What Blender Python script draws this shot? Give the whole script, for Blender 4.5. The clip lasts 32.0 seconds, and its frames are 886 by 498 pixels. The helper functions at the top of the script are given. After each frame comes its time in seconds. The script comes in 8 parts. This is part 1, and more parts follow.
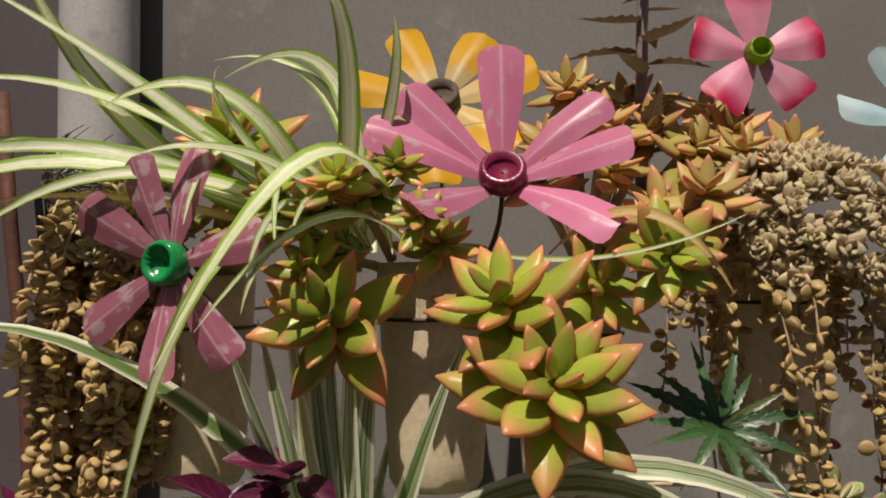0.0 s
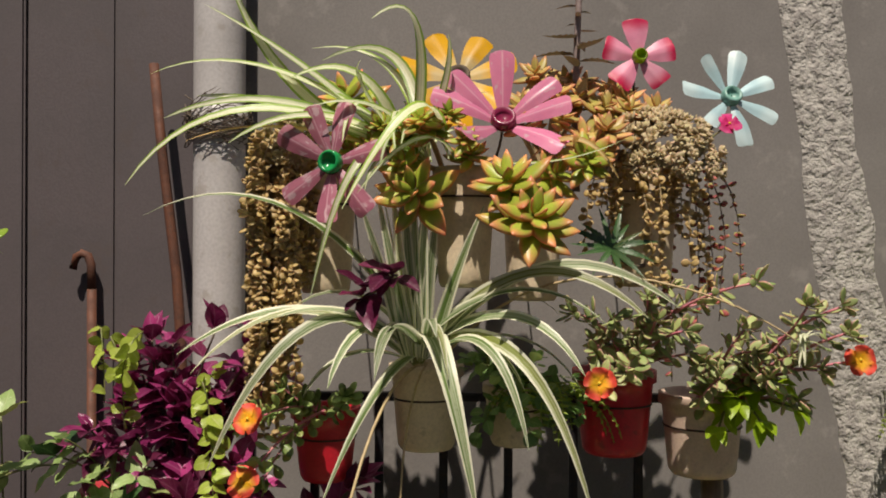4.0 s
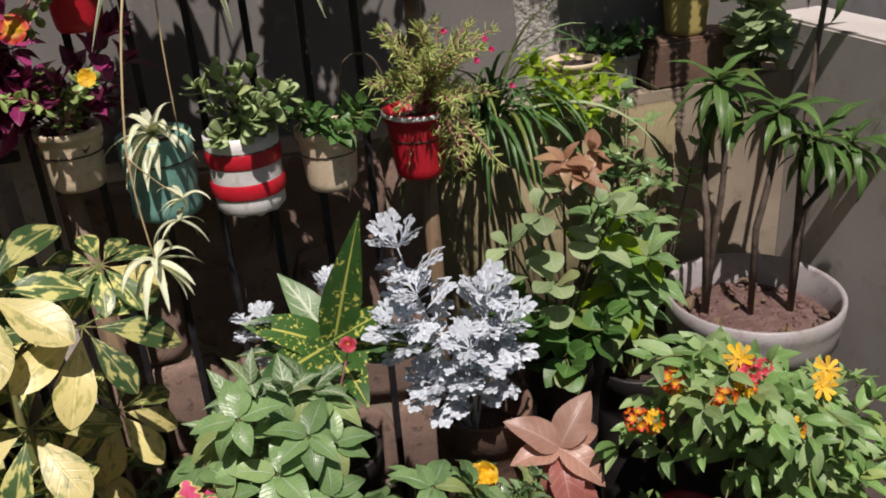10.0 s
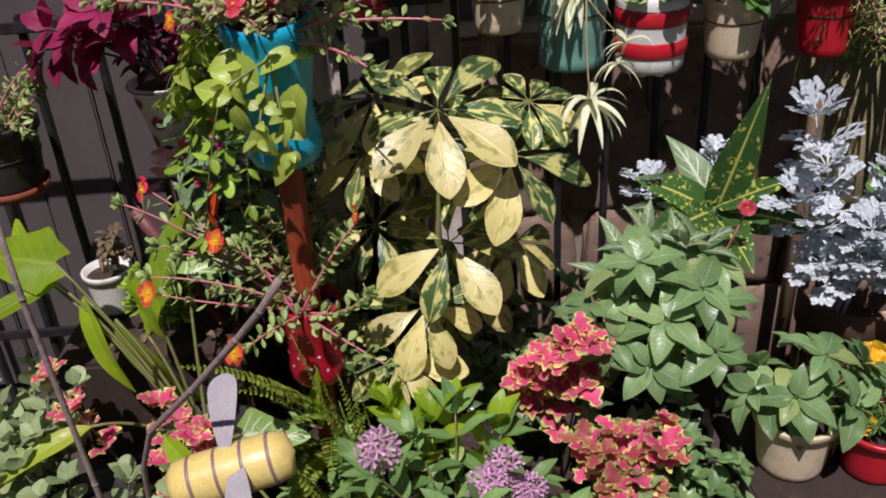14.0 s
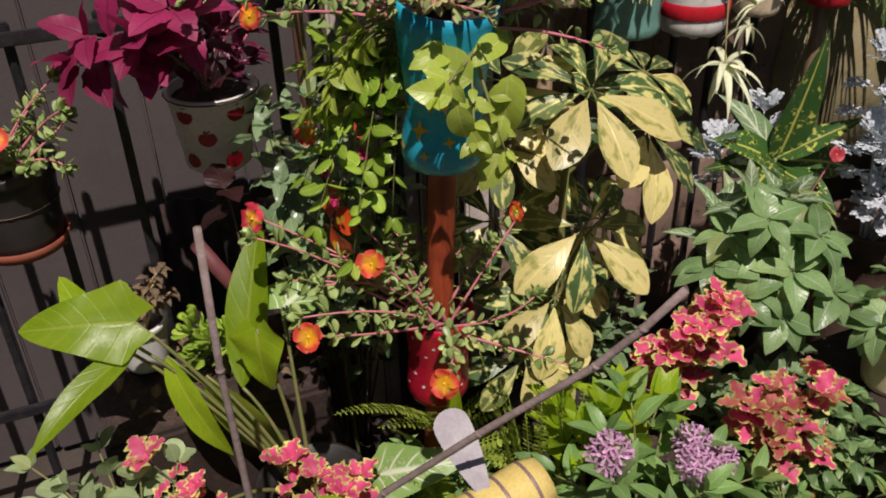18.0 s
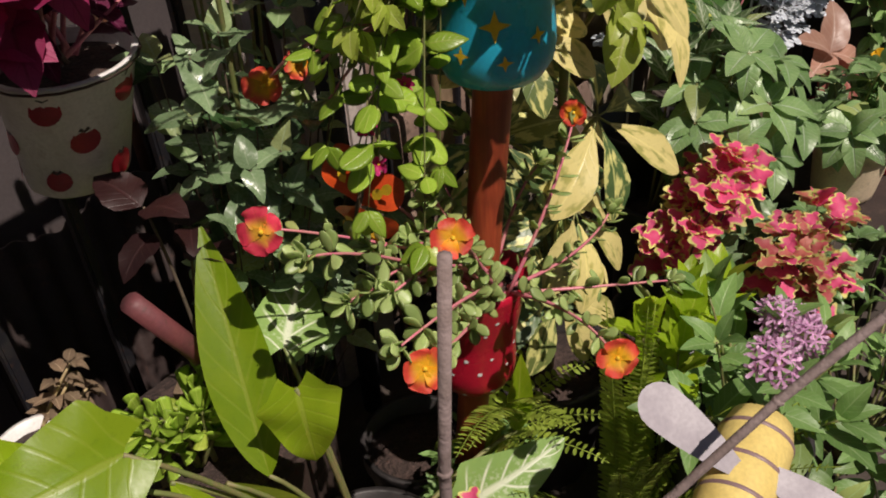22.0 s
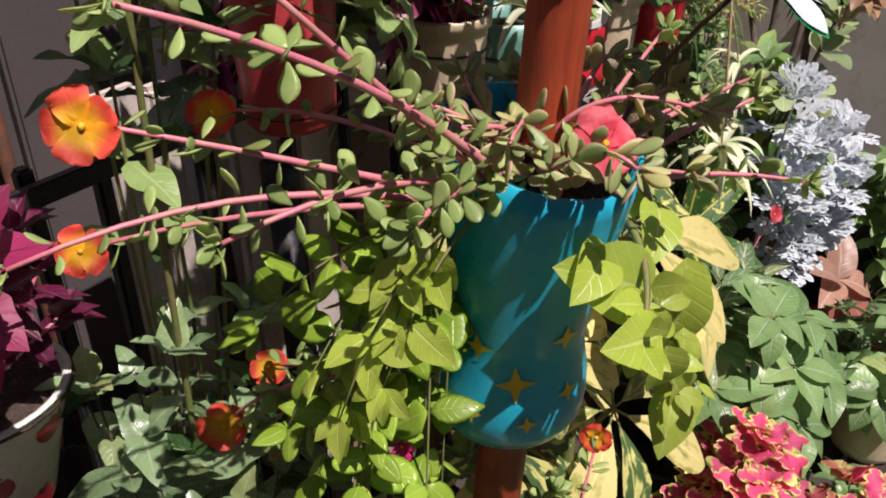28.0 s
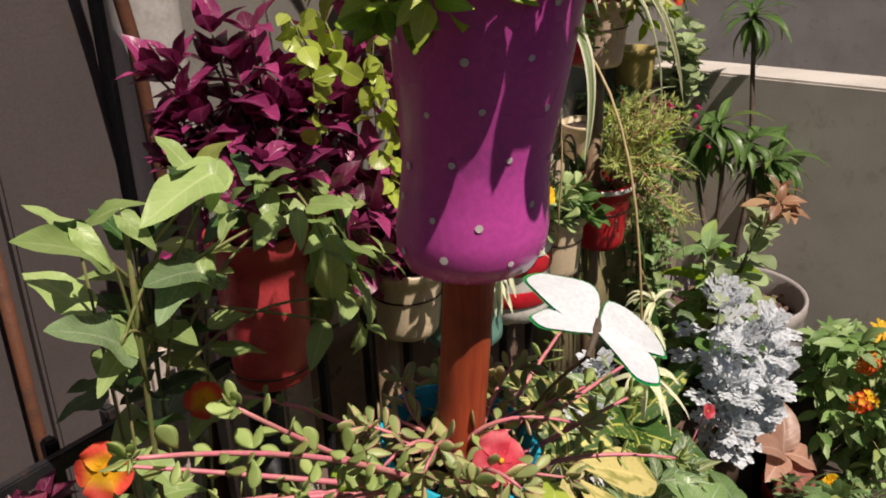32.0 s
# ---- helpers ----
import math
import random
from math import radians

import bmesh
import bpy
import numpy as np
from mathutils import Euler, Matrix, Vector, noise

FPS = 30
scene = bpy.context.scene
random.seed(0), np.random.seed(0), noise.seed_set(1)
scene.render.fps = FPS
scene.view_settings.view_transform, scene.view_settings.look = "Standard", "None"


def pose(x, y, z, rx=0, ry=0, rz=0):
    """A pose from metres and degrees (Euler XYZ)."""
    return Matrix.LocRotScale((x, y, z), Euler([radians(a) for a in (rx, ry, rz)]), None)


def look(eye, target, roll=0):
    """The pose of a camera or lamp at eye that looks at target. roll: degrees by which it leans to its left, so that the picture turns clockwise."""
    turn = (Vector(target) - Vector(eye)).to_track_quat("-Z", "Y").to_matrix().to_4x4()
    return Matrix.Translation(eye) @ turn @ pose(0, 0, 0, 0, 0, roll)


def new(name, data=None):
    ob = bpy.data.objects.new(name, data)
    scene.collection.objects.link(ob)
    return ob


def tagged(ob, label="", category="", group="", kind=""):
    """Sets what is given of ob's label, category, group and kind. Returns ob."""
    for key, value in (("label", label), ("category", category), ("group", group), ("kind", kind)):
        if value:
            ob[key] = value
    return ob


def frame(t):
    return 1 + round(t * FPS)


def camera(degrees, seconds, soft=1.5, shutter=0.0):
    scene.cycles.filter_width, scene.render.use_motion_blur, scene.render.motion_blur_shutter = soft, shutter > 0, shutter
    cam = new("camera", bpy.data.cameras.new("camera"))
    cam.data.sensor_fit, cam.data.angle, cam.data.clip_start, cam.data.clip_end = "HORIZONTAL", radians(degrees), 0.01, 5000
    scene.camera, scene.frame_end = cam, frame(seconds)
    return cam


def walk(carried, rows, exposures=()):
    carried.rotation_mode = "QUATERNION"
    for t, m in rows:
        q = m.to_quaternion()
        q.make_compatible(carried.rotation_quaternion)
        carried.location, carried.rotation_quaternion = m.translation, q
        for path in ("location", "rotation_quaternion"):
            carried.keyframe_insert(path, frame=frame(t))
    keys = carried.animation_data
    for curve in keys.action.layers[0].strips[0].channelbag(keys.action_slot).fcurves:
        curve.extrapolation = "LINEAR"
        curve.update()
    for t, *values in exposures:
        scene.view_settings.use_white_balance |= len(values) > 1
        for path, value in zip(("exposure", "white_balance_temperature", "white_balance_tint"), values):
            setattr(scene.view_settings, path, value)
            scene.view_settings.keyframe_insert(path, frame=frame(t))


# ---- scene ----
cam = camera(53.0, 32.0, 1.9)
PATH = [
    (0, (0.049, 0.024, 1.581), (-0.15, 2.013, 1.663), -0.4),
    (0.5, (0.003, -0.023, 1.6), (-0.147, 1.97, 1.689), -0.4),
    (1, (-0.054, -0.073, 1.612), (-0.155, 1.923, 1.703), -0.3),
    (1.5, (-0.069, -0.126, 1.601), (-0.171, 1.868, 1.728), -0.3),
    (2, (-0.075, -0.2, 1.583), (-0.159, 1.795, 1.704), -0.4),
    (2.5, (-0.062, -0.254, 1.555), (-0.141, 1.743, 1.635), -0.1),
    (4.5, (-0.004, -0.587, 1.468), (-0.037, 1.413, 1.43), -0.1),
    (5, (0.013, -0.62, 1.449), (0.005, 1.376, 1.336), -0.6),
    (5.5, (0.026, -0.63, 1.43), (0.044, 1.36, 1.225), -0.8),
    (6, (0.018, -0.641, 1.411), (0.045, 1.336, 1.115), -0.8),
    (6.5, (-0.001, -0.649, 1.396), (0.023, 1.315, 1.02), -1.1),
    (7, (-0.016, -0.657, 1.385), (0.029, 1.293, 0.942), -1.5),
    (7.5, (-0.043, -0.663, 1.374), (0.068, 1.262, 0.844), -2.2),
    (8, (-0.068, -0.665, 1.366), (0.189, 1.211, 0.722), -3.1),
    (8.5, (-0.093, -0.639, 1.364), (0.318, 1.183, 0.647), -3.7),
    (9, (-0.102, -0.65, 1.382), (0.427, 1.127, 0.631), -4.2),
    (9.5, (-0.11, -0.709, 1.389), (0.437, 1.041, 0.59), -4.4),
    (10, (-0.109, -0.782, 1.411), (0.416, 0.951, 0.561), -4.2),
    (10.5, (-0.113, -0.847, 1.406), (0.357, 0.89, 0.532), -4.7),
    (11, (-0.147, -0.894, 1.391), (0.284, 0.843, 0.498), -4.8),
    (11.5, (-0.179, -0.91, 1.377), (0.202, 0.833, 0.474), -4.6),
    (12, (-0.201, -0.919, 1.385), (0.106, 0.829, 0.462), -4.3),
    (12.5, (-0.242, -0.916, 1.378), (-0.038, 0.834, 0.432), -4.1),
    (13, (-0.31, -0.904, 1.368), (-0.207, 0.845, 0.403), -4.1),
    (13.5, (-0.343, -0.875, 1.376), (-0.313, 0.872, 0.402), -4.2),
    (14, (-0.421, -0.82, 1.367), (-0.389, 0.917, 0.376), -3.9),
    (14.5, (-0.501, -0.792, 1.365), (-0.436, 0.934, 0.356), -4.2),
    (15, (-0.595, -0.761, 1.363), (-0.482, 0.959, 0.349), -4.9),
    (15.5, (-0.641, -0.722, 1.366), (-0.499, 0.997, 0.352), -5.4),
    (17.5, (-0.91, -0.614, 1.385), (-0.405, 1.003, 0.322), -2.2),
    (18, (-1.028, -0.575, 1.374), (-0.389, 0.99, 0.306), -1.6),
    (18.5, (-1.098, -0.546, 1.36), (-0.363, 0.964, 0.275), -1.4),
    (19, (-1.125, -0.458, 1.341), (-0.284, 0.986, 0.241), -1.2),
    (19.5, (-1.149, -0.33, 1.302), (-0.217, 1.036, 0.177), -1.2),
    (20, (-1.167, -0.254, 1.279), (-0.137, 1.012, 0.123), -1.3),
    (20.5, (-1.171, -0.189, 1.267), (-0.055, 0.976, 0.085), -2.0),
    (21, (-1.21, -0.127, 1.273), (-0.045, 0.965, 0.068), -3.1),
    (21.5, (-1.252, -0.066, 1.258), (-0.059, 0.967, 0.029), -3.6),
    (22, (-1.255, -0.024, 1.23), (-0.034, 0.963, -0.009), -3.5),
    (22.5, (-1.235, 0.008, 1.205), (-0.014, 0.98, -0.046), -3.3),
    (23, (-1.213, 0.044, 1.173), (0.017, 1.012, -0.072), -2.9),
    (23.5, (-1.178, 0.091, 1.144), (0.061, 1.053, -0.098), -2.3),
    (24, (-1.155, 0.126, 1.13), (0.09, 1.088, -0.105), -1.5),
    (24.5, (-1.147, 0.144, 1.13), (0.119, 1.101, -0.088), -0.6),
    (25, (-1.134, 0.156, 1.146), (0.155, 1.113, -0.046), 0.3),
    (25.5, (-1.119, 0.167, 1.161), (0.199, 1.135, 0.01), 0.7),
    (27.5, (-1.099, 0.149, 1.273), (0.285, 1.149, 0.23), -0.6),
    (28, (-1.085, 0.139, 1.299), (0.314, 1.147, 0.286), -0.7),
    (28.5, (-1.09, 0.129, 1.321), (0.322, 1.158, 0.347), -0.7),
    (29, (-1.102, 0.135, 1.338), (0.323, 1.171, 0.392), -0.5),
    (29.5, (-1.111, 0.139, 1.363), (0.329, 1.18, 0.446), -0.5),
    (30, (-1.115, 0.129, 1.384), (0.335, 1.181, 0.495), -0.6),
    (30.5, (-1.118, 0.109, 1.408), (0.338, 1.173, 0.544), -1.0),
    (31, (-1.12, 0.092, 1.444), (0.342, 1.163, 0.599), -1.1),
    (31.5, (-1.117, 0.073, 1.474), (0.362, 1.147, 0.66), -1.5),
    (32, (-1.122, 0.045, 1.506), (0.372, 1.117, 0.718), -1.9),
]
walk(cam, [(t, look(eye, target, roll)) for t, eye, target, roll in PATH], [(0, -0.27, 6950, 15), (2.5, -0.22, 6950, 15), (5, 0.06, 7050, 15), (8, 0.10, 6800, 15), (10, -0.14, 6500, 18), (14, -0.18, 6200, 20), (18, -0.27, 6700, 18), (21, -0.33, 6800, 19), (24, 0.08, 7000, 16), (29, 0.14, 6500, 20), (32, -0.02, 7200, 17)])

# ---- world, sun, exposure ----
SUN_DIR = Vector((-0.10, -0.52, 1.0)).normalized()
world = bpy.data.worlds.new("sky")
scene.world = world
world.use_nodes = True
sky = world.node_tree.nodes.new("ShaderNodeTexSky")
sky.sky_type = "NISHITA"
sky.sun_disc = False
sky.sun_elevation = math.asin(SUN_DIR.z)
sky.sun_rotation = math.atan2(SUN_DIR.x, SUN_DIR.y)
world.node_tree.links.new(sky.outputs[0], world.node_tree.nodes["Background"].inputs[0])
world.node_tree.nodes["Background"].inputs[1].default_value = 0.038
sun = new("sun", bpy.data.lights.new("sun", "SUN"))
sun.data.energy, sun.data.angle, sun.data.color = 5.4, radians(0.55), (1.0, 0.95, 0.86)
sun.matrix_world = look(SUN_DIR * 20, (0, 0, 0))

# ---- node helpers and materials ----


class Nodes:
    def __init__(self, name):
        self.mat = bpy.data.materials.new(name)
        self.mat.use_nodes = True
        self.t = self.mat.node_tree
        self.bsdf = self.t.nodes["Principled BSDF"]
        self.out = self.t.nodes["Material Output"]

    def node(self, kind, **props):
        n = self.t.nodes.new(kind)
        for key, value in props.items():
            if key == "operation":
                n.operation = value
            elif key == "data_type":
                n.data_type = value
            elif key == "blend_type":
                n.blend_type = value
            elif key == "feature":
                n.feature = value
        return n

    def put(self, sock, value):
        if isinstance(value, bpy.types.NodeSocket):
            self.t.links.new(value, sock)
        else:
            sock.default_value = value

    def m(self, op, a, b=0.0, clamp=False):
        n = self.node("ShaderNodeMath", operation=op)
        n.use_clamp = clamp
        self.put(n.inputs[0], a)
        self.put(n.inputs[1], b)
        return n.outputs[0]

    def ramp(self, v, lo, hi):
        n = self.node("ShaderNodeMapRange")
        n.interpolation_type = "SMOOTHSTEP"
        self.put(n.inputs[0], v)
        self.put(n.inputs[1], lo)
        self.put(n.inputs[2], hi)
        return n.outputs[0]

    def mix(self, f, a, b, blend="MIX"):
        n = self.node("ShaderNodeMix", data_type="RGBA", blend_type=blend)
        self.put(n.inputs[0], f)
        for s, v in ((n.inputs[6], a), (n.inputs[7], b)):
            self.put(s, (*v, 1.0) if isinstance(v, tuple) and len(v) == 3 else v)
        return n.outputs[2]

    def noise(self, scale, detail=2.0, vec=None, rough=0.5):
        n = self.node("ShaderNodeTexNoise")
        n.inputs["Scale"].default_value = scale
        n.inputs["Detail"].default_value = detail
        n.inputs["Roughness"].default_value = rough
        if vec is not None:
            self.t.links.new(vec, n.inputs["Vector"])
        return n.outputs["Fac"]

    def pos(self):
        return self.node("ShaderNodeNewGeometry").outputs["Position"]

    def obj(self):
        return self.node("ShaderNodeTexCoord").outputs["Object"]

    def rand(self):
        a = self.node("ShaderNodeObjectInfo").outputs["Random"]
        b = self.node("ShaderNodeNewGeometry").outputs["Random Per Island"]
        return self.m("FRACT", self.m("ADD", a, b))

    def uv(self):
        s = self.node("ShaderNodeSeparateXYZ")
        self.t.links.new(self.node("ShaderNodeUVMap").outputs[0], s.inputs[0])
        return s.outputs[0], s.outputs[1]

    def scaled(self, col, v, sat=1.0):
        n = self.node("ShaderNodeHueSaturation")
        n.inputs["Saturation"].default_value = sat
        self.put(n.inputs["Value"], v)
        self.put(n.inputs["Color"], col)
        return n.outputs[0]

    def bump(self, h, strength, dist=0.002):
        n = self.node("ShaderNodeBump")
        n.inputs["Strength"].default_value = strength
        n.inputs["Distance"].default_value = dist
        self.t.links.new(h, n.inputs["Height"])
        self.t.links.new(n.outputs[0], self.bsdf.inputs["Normal"])
        return n.outputs[0]

    def done(self, col, rough=0.5, metal=0.0, spec=0.5):
        self.put(self.bsdf.inputs["Base Color"], (*col, 1.0) if isinstance(col, tuple) and len(col) == 3 else col)
        self.put(self.bsdf.inputs["Roughness"], rough)
        self.bsdf.inputs["Metallic"].default_value = metal
        self.bsdf.inputs["Specular IOR Level"].default_value = spec
        return self.mat


def surface(name, c1, c2, scale=30.0, rough=0.6, bump=0.2, fine=300.0, stain=None, amount=0.5, metal=0.0, dist=0.002):
    """Two-scale mottled surface: broad stains, fine grain, relief."""
    n = Nodes(name)
    p = n.pos()
    broad = n.ramp(n.noise(scale, 4.0, p), 0.35, 0.68)
    grain = n.noise(fine, 3.0, p)
    col = n.mix(broad, c1, c2)
    col = n.mix(n.m("MULTIPLY", n.ramp(grain, 0.3, 0.75), 0.35), col, tuple(c * 0.55 for c in c1))
    if stain:
        s = n.ramp(n.noise(scale * 2.7, 6.0, p, 0.65), 0.56, 0.66)
        col = n.mix(n.m("MULTIPLY", s, amount), col, stain)
    n.bump(n.m("ADD", grain, n.m("MULTIPLY", broad, 0.6)), bump, dist)
    r = n.m("ADD", rough - 0.08, n.m("MULTIPLY", broad, 0.16))
    return n.done(col, r, metal)


def leaf_mat(name, c1, c2, pattern="plain", pc=(0.8, 0.8, 0.6), rough=0.42, trans=0.3, lo=0.45, hi=0.8, veins=7.0, relief=0.35):
    """Leaf: colour mottled along the blade; pattern by the blade's own length and width."""
    n = Nodes(name)
    u, v = n.uv()
    d = n.m("ABSOLUTE", n.m("SUBTRACT", n.m("MULTIPLY", u, 2.0), 1.0))
    p = n.pos()
    big = n.noise(35.0, 3.0, p)
    fine = n.noise(220.0, 3.0, p)
    one = n.rand()
    col = n.mix(n.m("ADD", n.m("MULTIPLY", n.ramp(big, 0.3, 0.7), 0.5), n.m("MULTIPLY", one, 0.5)), c1, c2)
    if c1[1] > 1.25 * c1[0] and c1[1] > 1.5 * c1[2]:
        col = n.mix(n.m("MULTIPLY", n.ramp(n.m("FRACT", n.m("MULTIPLY", one, 7.31)), 0.86, 0.97), 0.42), col, (0.46, 0.44, 0.10))
    vein = n.m("ABSOLUTE", n.m("SUBTRACT", n.m("FRACT", n.m("SUBTRACT", n.m("MULTIPLY", v, veins), n.m("MULTIPLY", d, 1.6))), 0.5))
    side = n.m("SUBTRACT", 1.0, n.ramp(vein, 0.02, 0.12))
    rib = n.m("SUBTRACT", 1.0, n.ramp(d, 0.03, 0.10))
    if pattern == "plain":
        line = n.m("MAXIMUM", n.m("MULTIPLY", rib, 0.65), n.m("MULTIPLY", side, 0.25))
        col = n.mix(line, col, pc)
    elif pattern == "edge":
        e = n.m("ADD", d, n.m("MULTIPLY", n.m("SUBTRACT", n.noise(90.0, 2.0, p), 0.5), 0.55))
        col = n.mix(n.ramp(e, lo, hi), col, pc)
    elif pattern == "stripe":
        w = n.node("ShaderNodeCombineXYZ")
        n.put(w.inputs[0], n.m("ADD", n.m("MULTIPLY", u, 5.0), n.m("MULTIPLY", n.rand(), 20.0)))
        n.put(w.inputs[1], n.m("MULTIPLY", v, 0.5))
        s = n.ramp(n.noise(1.6, 2.0, w.outputs[0]), 0.42, 0.56)
        e = n.m("MAXIMUM", n.ramp(d, lo, hi), n.m("MULTIPLY", s, 0.42))
        col = n.mix(e, col, pc)
    elif pattern == "center":
        w = n.node("ShaderNodeCombineXYZ")
        n.put(w.inputs[0], n.m("ADD", n.m("MULTIPLY", u, 7.0), n.m("MULTIPLY", n.rand(), 20.0)))
        n.put(w.inputs[1], n.m("MULTIPLY", v, 0.4))
        s = n.ramp(n.noise(1.6, 2.0, w.outputs[0]), 0.40, 0.58)
        e = n.m("MULTIPLY", n.m("SUBTRACT", 1.0, n.ramp(d, lo, hi)), n.m("SUBTRACT", 1.0, n.m("MULTIPLY", s, 0.35)))
        col = n.mix(e, col, pc)
    elif pattern == "splash":
        w = n.node("ShaderNodeCombineXYZ")
        n.put(w.inputs[0], n.m("ADD", n.m("MULTIPLY", u, 2.2), n.m("MULTIPLY", n.rand(), 30.0)))
        n.put(w.inputs[1], n.m("MULTIPLY", v, 2.6))
        s = n.ramp(n.noise(1.5, 3.0, w.outputs[0]), lo, hi)
        col = n.mix(s, col, pc)
        col = n.mix(n.m("MULTIPLY", rib, 0.5), col, tuple(min(1.0, c * 1.3) for c in pc))
    elif pattern == "spots":
        k = n.m("MULTIPLY", n.ramp(n.noise(130.0, 2.0, p), 0.57, 0.63), n.ramp(n.noise(28.0, 2.0, p), 0.42, 0.58))
        k = n.m("MAXIMUM", k, n.m("MULTIPLY", rib, 0.9))
        col = n.mix(k, col, pc)
    elif pattern == "net":
        k = n.m("MAXIMUM", n.m("SUBTRACT", 1.0, n.ramp(d, 0.04, 0.16)), n.m("MULTIPLY", side, n.m("SUBTRACT", 1.0, n.ramp(d, 0.5, 0.95))))
        k = n.m("MAXIMUM", k, n.m("MULTIPLY", n.ramp(fine, 0.5, 0.66), n.m("SUBTRACT", 0.75, d)), True)
        col = n.mix(k, col, pc)
    elif pattern == "tip":
        e = n.m("ADD", n.m("MAXIMUM", n.m("MULTIPLY", d, 0.95), v), n.m("MULTIPLY", n.m("SUBTRACT", big, 0.5), 0.5))
        col = n.mix(n.ramp(e, lo, hi), col, pc)
    elif pattern == "petal":
        col = n.mix(n.ramp(n.m("ADD", v, n.m("MULTIPLY", n.m("SUBTRACT", big, 0.5), 0.25)), lo, hi), col, pc)
    col = n.mix(n.m("MULTIPLY", n.ramp(fine, 0.55, 0.8), 0.25), col, tuple(c * 0.6 for c in c1))
    col = n.scaled(col, n.m("ADD", 0.72, n.m("MULTIPLY", n.rand(), 0.5)), 0.88 if c1[1] > 1.25 * c1[0] and c1[2] > 0.04 else 1.0)
    nrm = n.bump(n.m("SUBTRACT", n.m("MULTIPLY", fine, 0.4), n.m("ADD", n.m("MULTIPLY", side, 0.4), rib)), relief, 0.0012)
    mat = n.done(col, n.m("ADD", rough, n.m("MULTIPLY", fine, 0.15)))
    tr = n.node("ShaderNodeBsdfTranslucent")
    n.t.links.new(n.scaled(col, 1.15), tr.inputs[0])
    mx = n.node("ShaderNodeMixShader")
    mx.inputs[0].default_value = trans
    n.t.links.new(n.bsdf.outputs[0], mx.inputs[1])
    n.t.links.new(tr.outputs[0], mx.inputs[2])
    n.t.links.new(mx.outputs[0], n.out.inputs[0])
    return mat


M = {}
M["concrete"] = surface("pale_concrete", (0.60, 0.56, 0.53), (0.50, 0.46, 0.43), 5.0, 0.85, 0.12, 300.0, (0.38, 0.33, 0.29), 0.5, dist=0.0015)
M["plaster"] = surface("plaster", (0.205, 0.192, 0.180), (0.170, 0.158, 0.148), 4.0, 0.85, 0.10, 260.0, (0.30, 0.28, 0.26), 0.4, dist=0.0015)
M["rough_plaster"] = surface("rough_plaster", (0.46, 0.44, 0.40), (0.30, 0.28, 0.26), 60.0, 0.9, 0.8, 160.0, dist=0.006)
M["gate_paint"] = surface("gate_paint", (0.104, 0.086, 0.088), (0.083, 0.069, 0.071), 6.0, 0.6, 0.12, 240.0, (0.085, 0.065, 0.06), 0.5)
M["pipe"] = surface("pipe", (0.52, 0.50, 0.49), (0.44, 0.42, 0.41), 9.0, 0.5, 0.1, 200.0, (0.30, 0.26, 0.22), 0.5)
M["sunlit_pale"] = surface("sunlit_pale", (0.62, 0.54, 0.50), (0.50, 0.43, 0.40), 14.0, 0.7, 0.25, 180.0, (0.25, 0.19, 0.16), 0.5)
M["iron"] = surface("iron", (0.022, 0.022, 0.028), (0.035, 0.032, 0.034), 40.0, 0.45, 0.2, 400.0, (0.10, 0.05, 0.03), 0.5, 0.3)
M["ground"] = surface("ground_dirt", (0.045, 0.034, 0.028), (0.07, 0.055, 0.045), 7.0, 0.95, 0.7, 130.0, (0.05, 0.035, 0.028), 0.7)
M["brown_stone"] = surface("brown_stone", (0.27, 0.18, 0.14), (0.19, 0.125, 0.10), 11.0, 0.9, 0.5, 150.0, (0.06, 0.04, 0.03), 0.7)
M["ledge"] = surface("ledge_plaster", (0.34, 0.28, 0.21), (0.25, 0.20, 0.15), 7.0, 0.9, 0.25, 200.0, (0.14, 0.10, 0.07), 0.6)
M["clay_brown"] = surface("stained_clay", (0.17, 0.10, 0.07), (0.11, 0.065, 0.048), 14.0, 0.85, 0.4, 180.0, (0.06, 0.04, 0.03), 0.6)
M["olive_panel"] = surface("olive_panel", (0.30, 0.25, 0.14), (0.22, 0.18, 0.10), 9.0, 0.85, 0.3, 150.0, (0.10, 0.07, 0.04), 0.6)
M["soil"] = surface("potting_soil", (0.035, 0.021, 0.017), (0.075, 0.046, 0.038), 60.0, 0.95, 0.9, 260.0, (0.13, 0.08, 0.068), 0.5, dist=0.006)
M["cream"] = surface("cream_paint", (0.74, 0.61, 0.43), (0.66, 0.53, 0.37), 22.0, 0.5, 0.12, 250.0, (0.30, 0.23, 0.15), 0.35)
M["cream_pink"] = surface("pinkish_cream_plastic", (0.70, 0.53, 0.42), (0.63, 0.47, 0.37), 22.0, 0.5, 0.12, 250.0, (0.34, 0.25, 0.19), 0.3)
M["red"] = surface("red_paint", (0.60, 0.016, 0.032), (0.48, 0.013, 0.026), 24.0, 0.38, 0.1, 260.0, (0.18, 0.02, 0.02), 0.5)
M["darkred"] = surface("dark_red_paint", (0.46, 0.010, 0.034), (0.35, 0.008, 0.026), 24.0, 0.35, 0.1, 260.0)
M["teal"] = surface("teal_paint", (0.17, 0.37, 0.31), (0.14, 0.31, 0.27), 20.0, 0.42, 0.12, 260.0, (0.09, 0.18, 0.16), 0.5)
M["white"] = surface("white_paint", (0.78, 0.76, 0.74), (0.66, 0.64, 0.62), 20.0, 0.45, 0.1, 260.0, (0.42, 0.36, 0.32), 0.35)
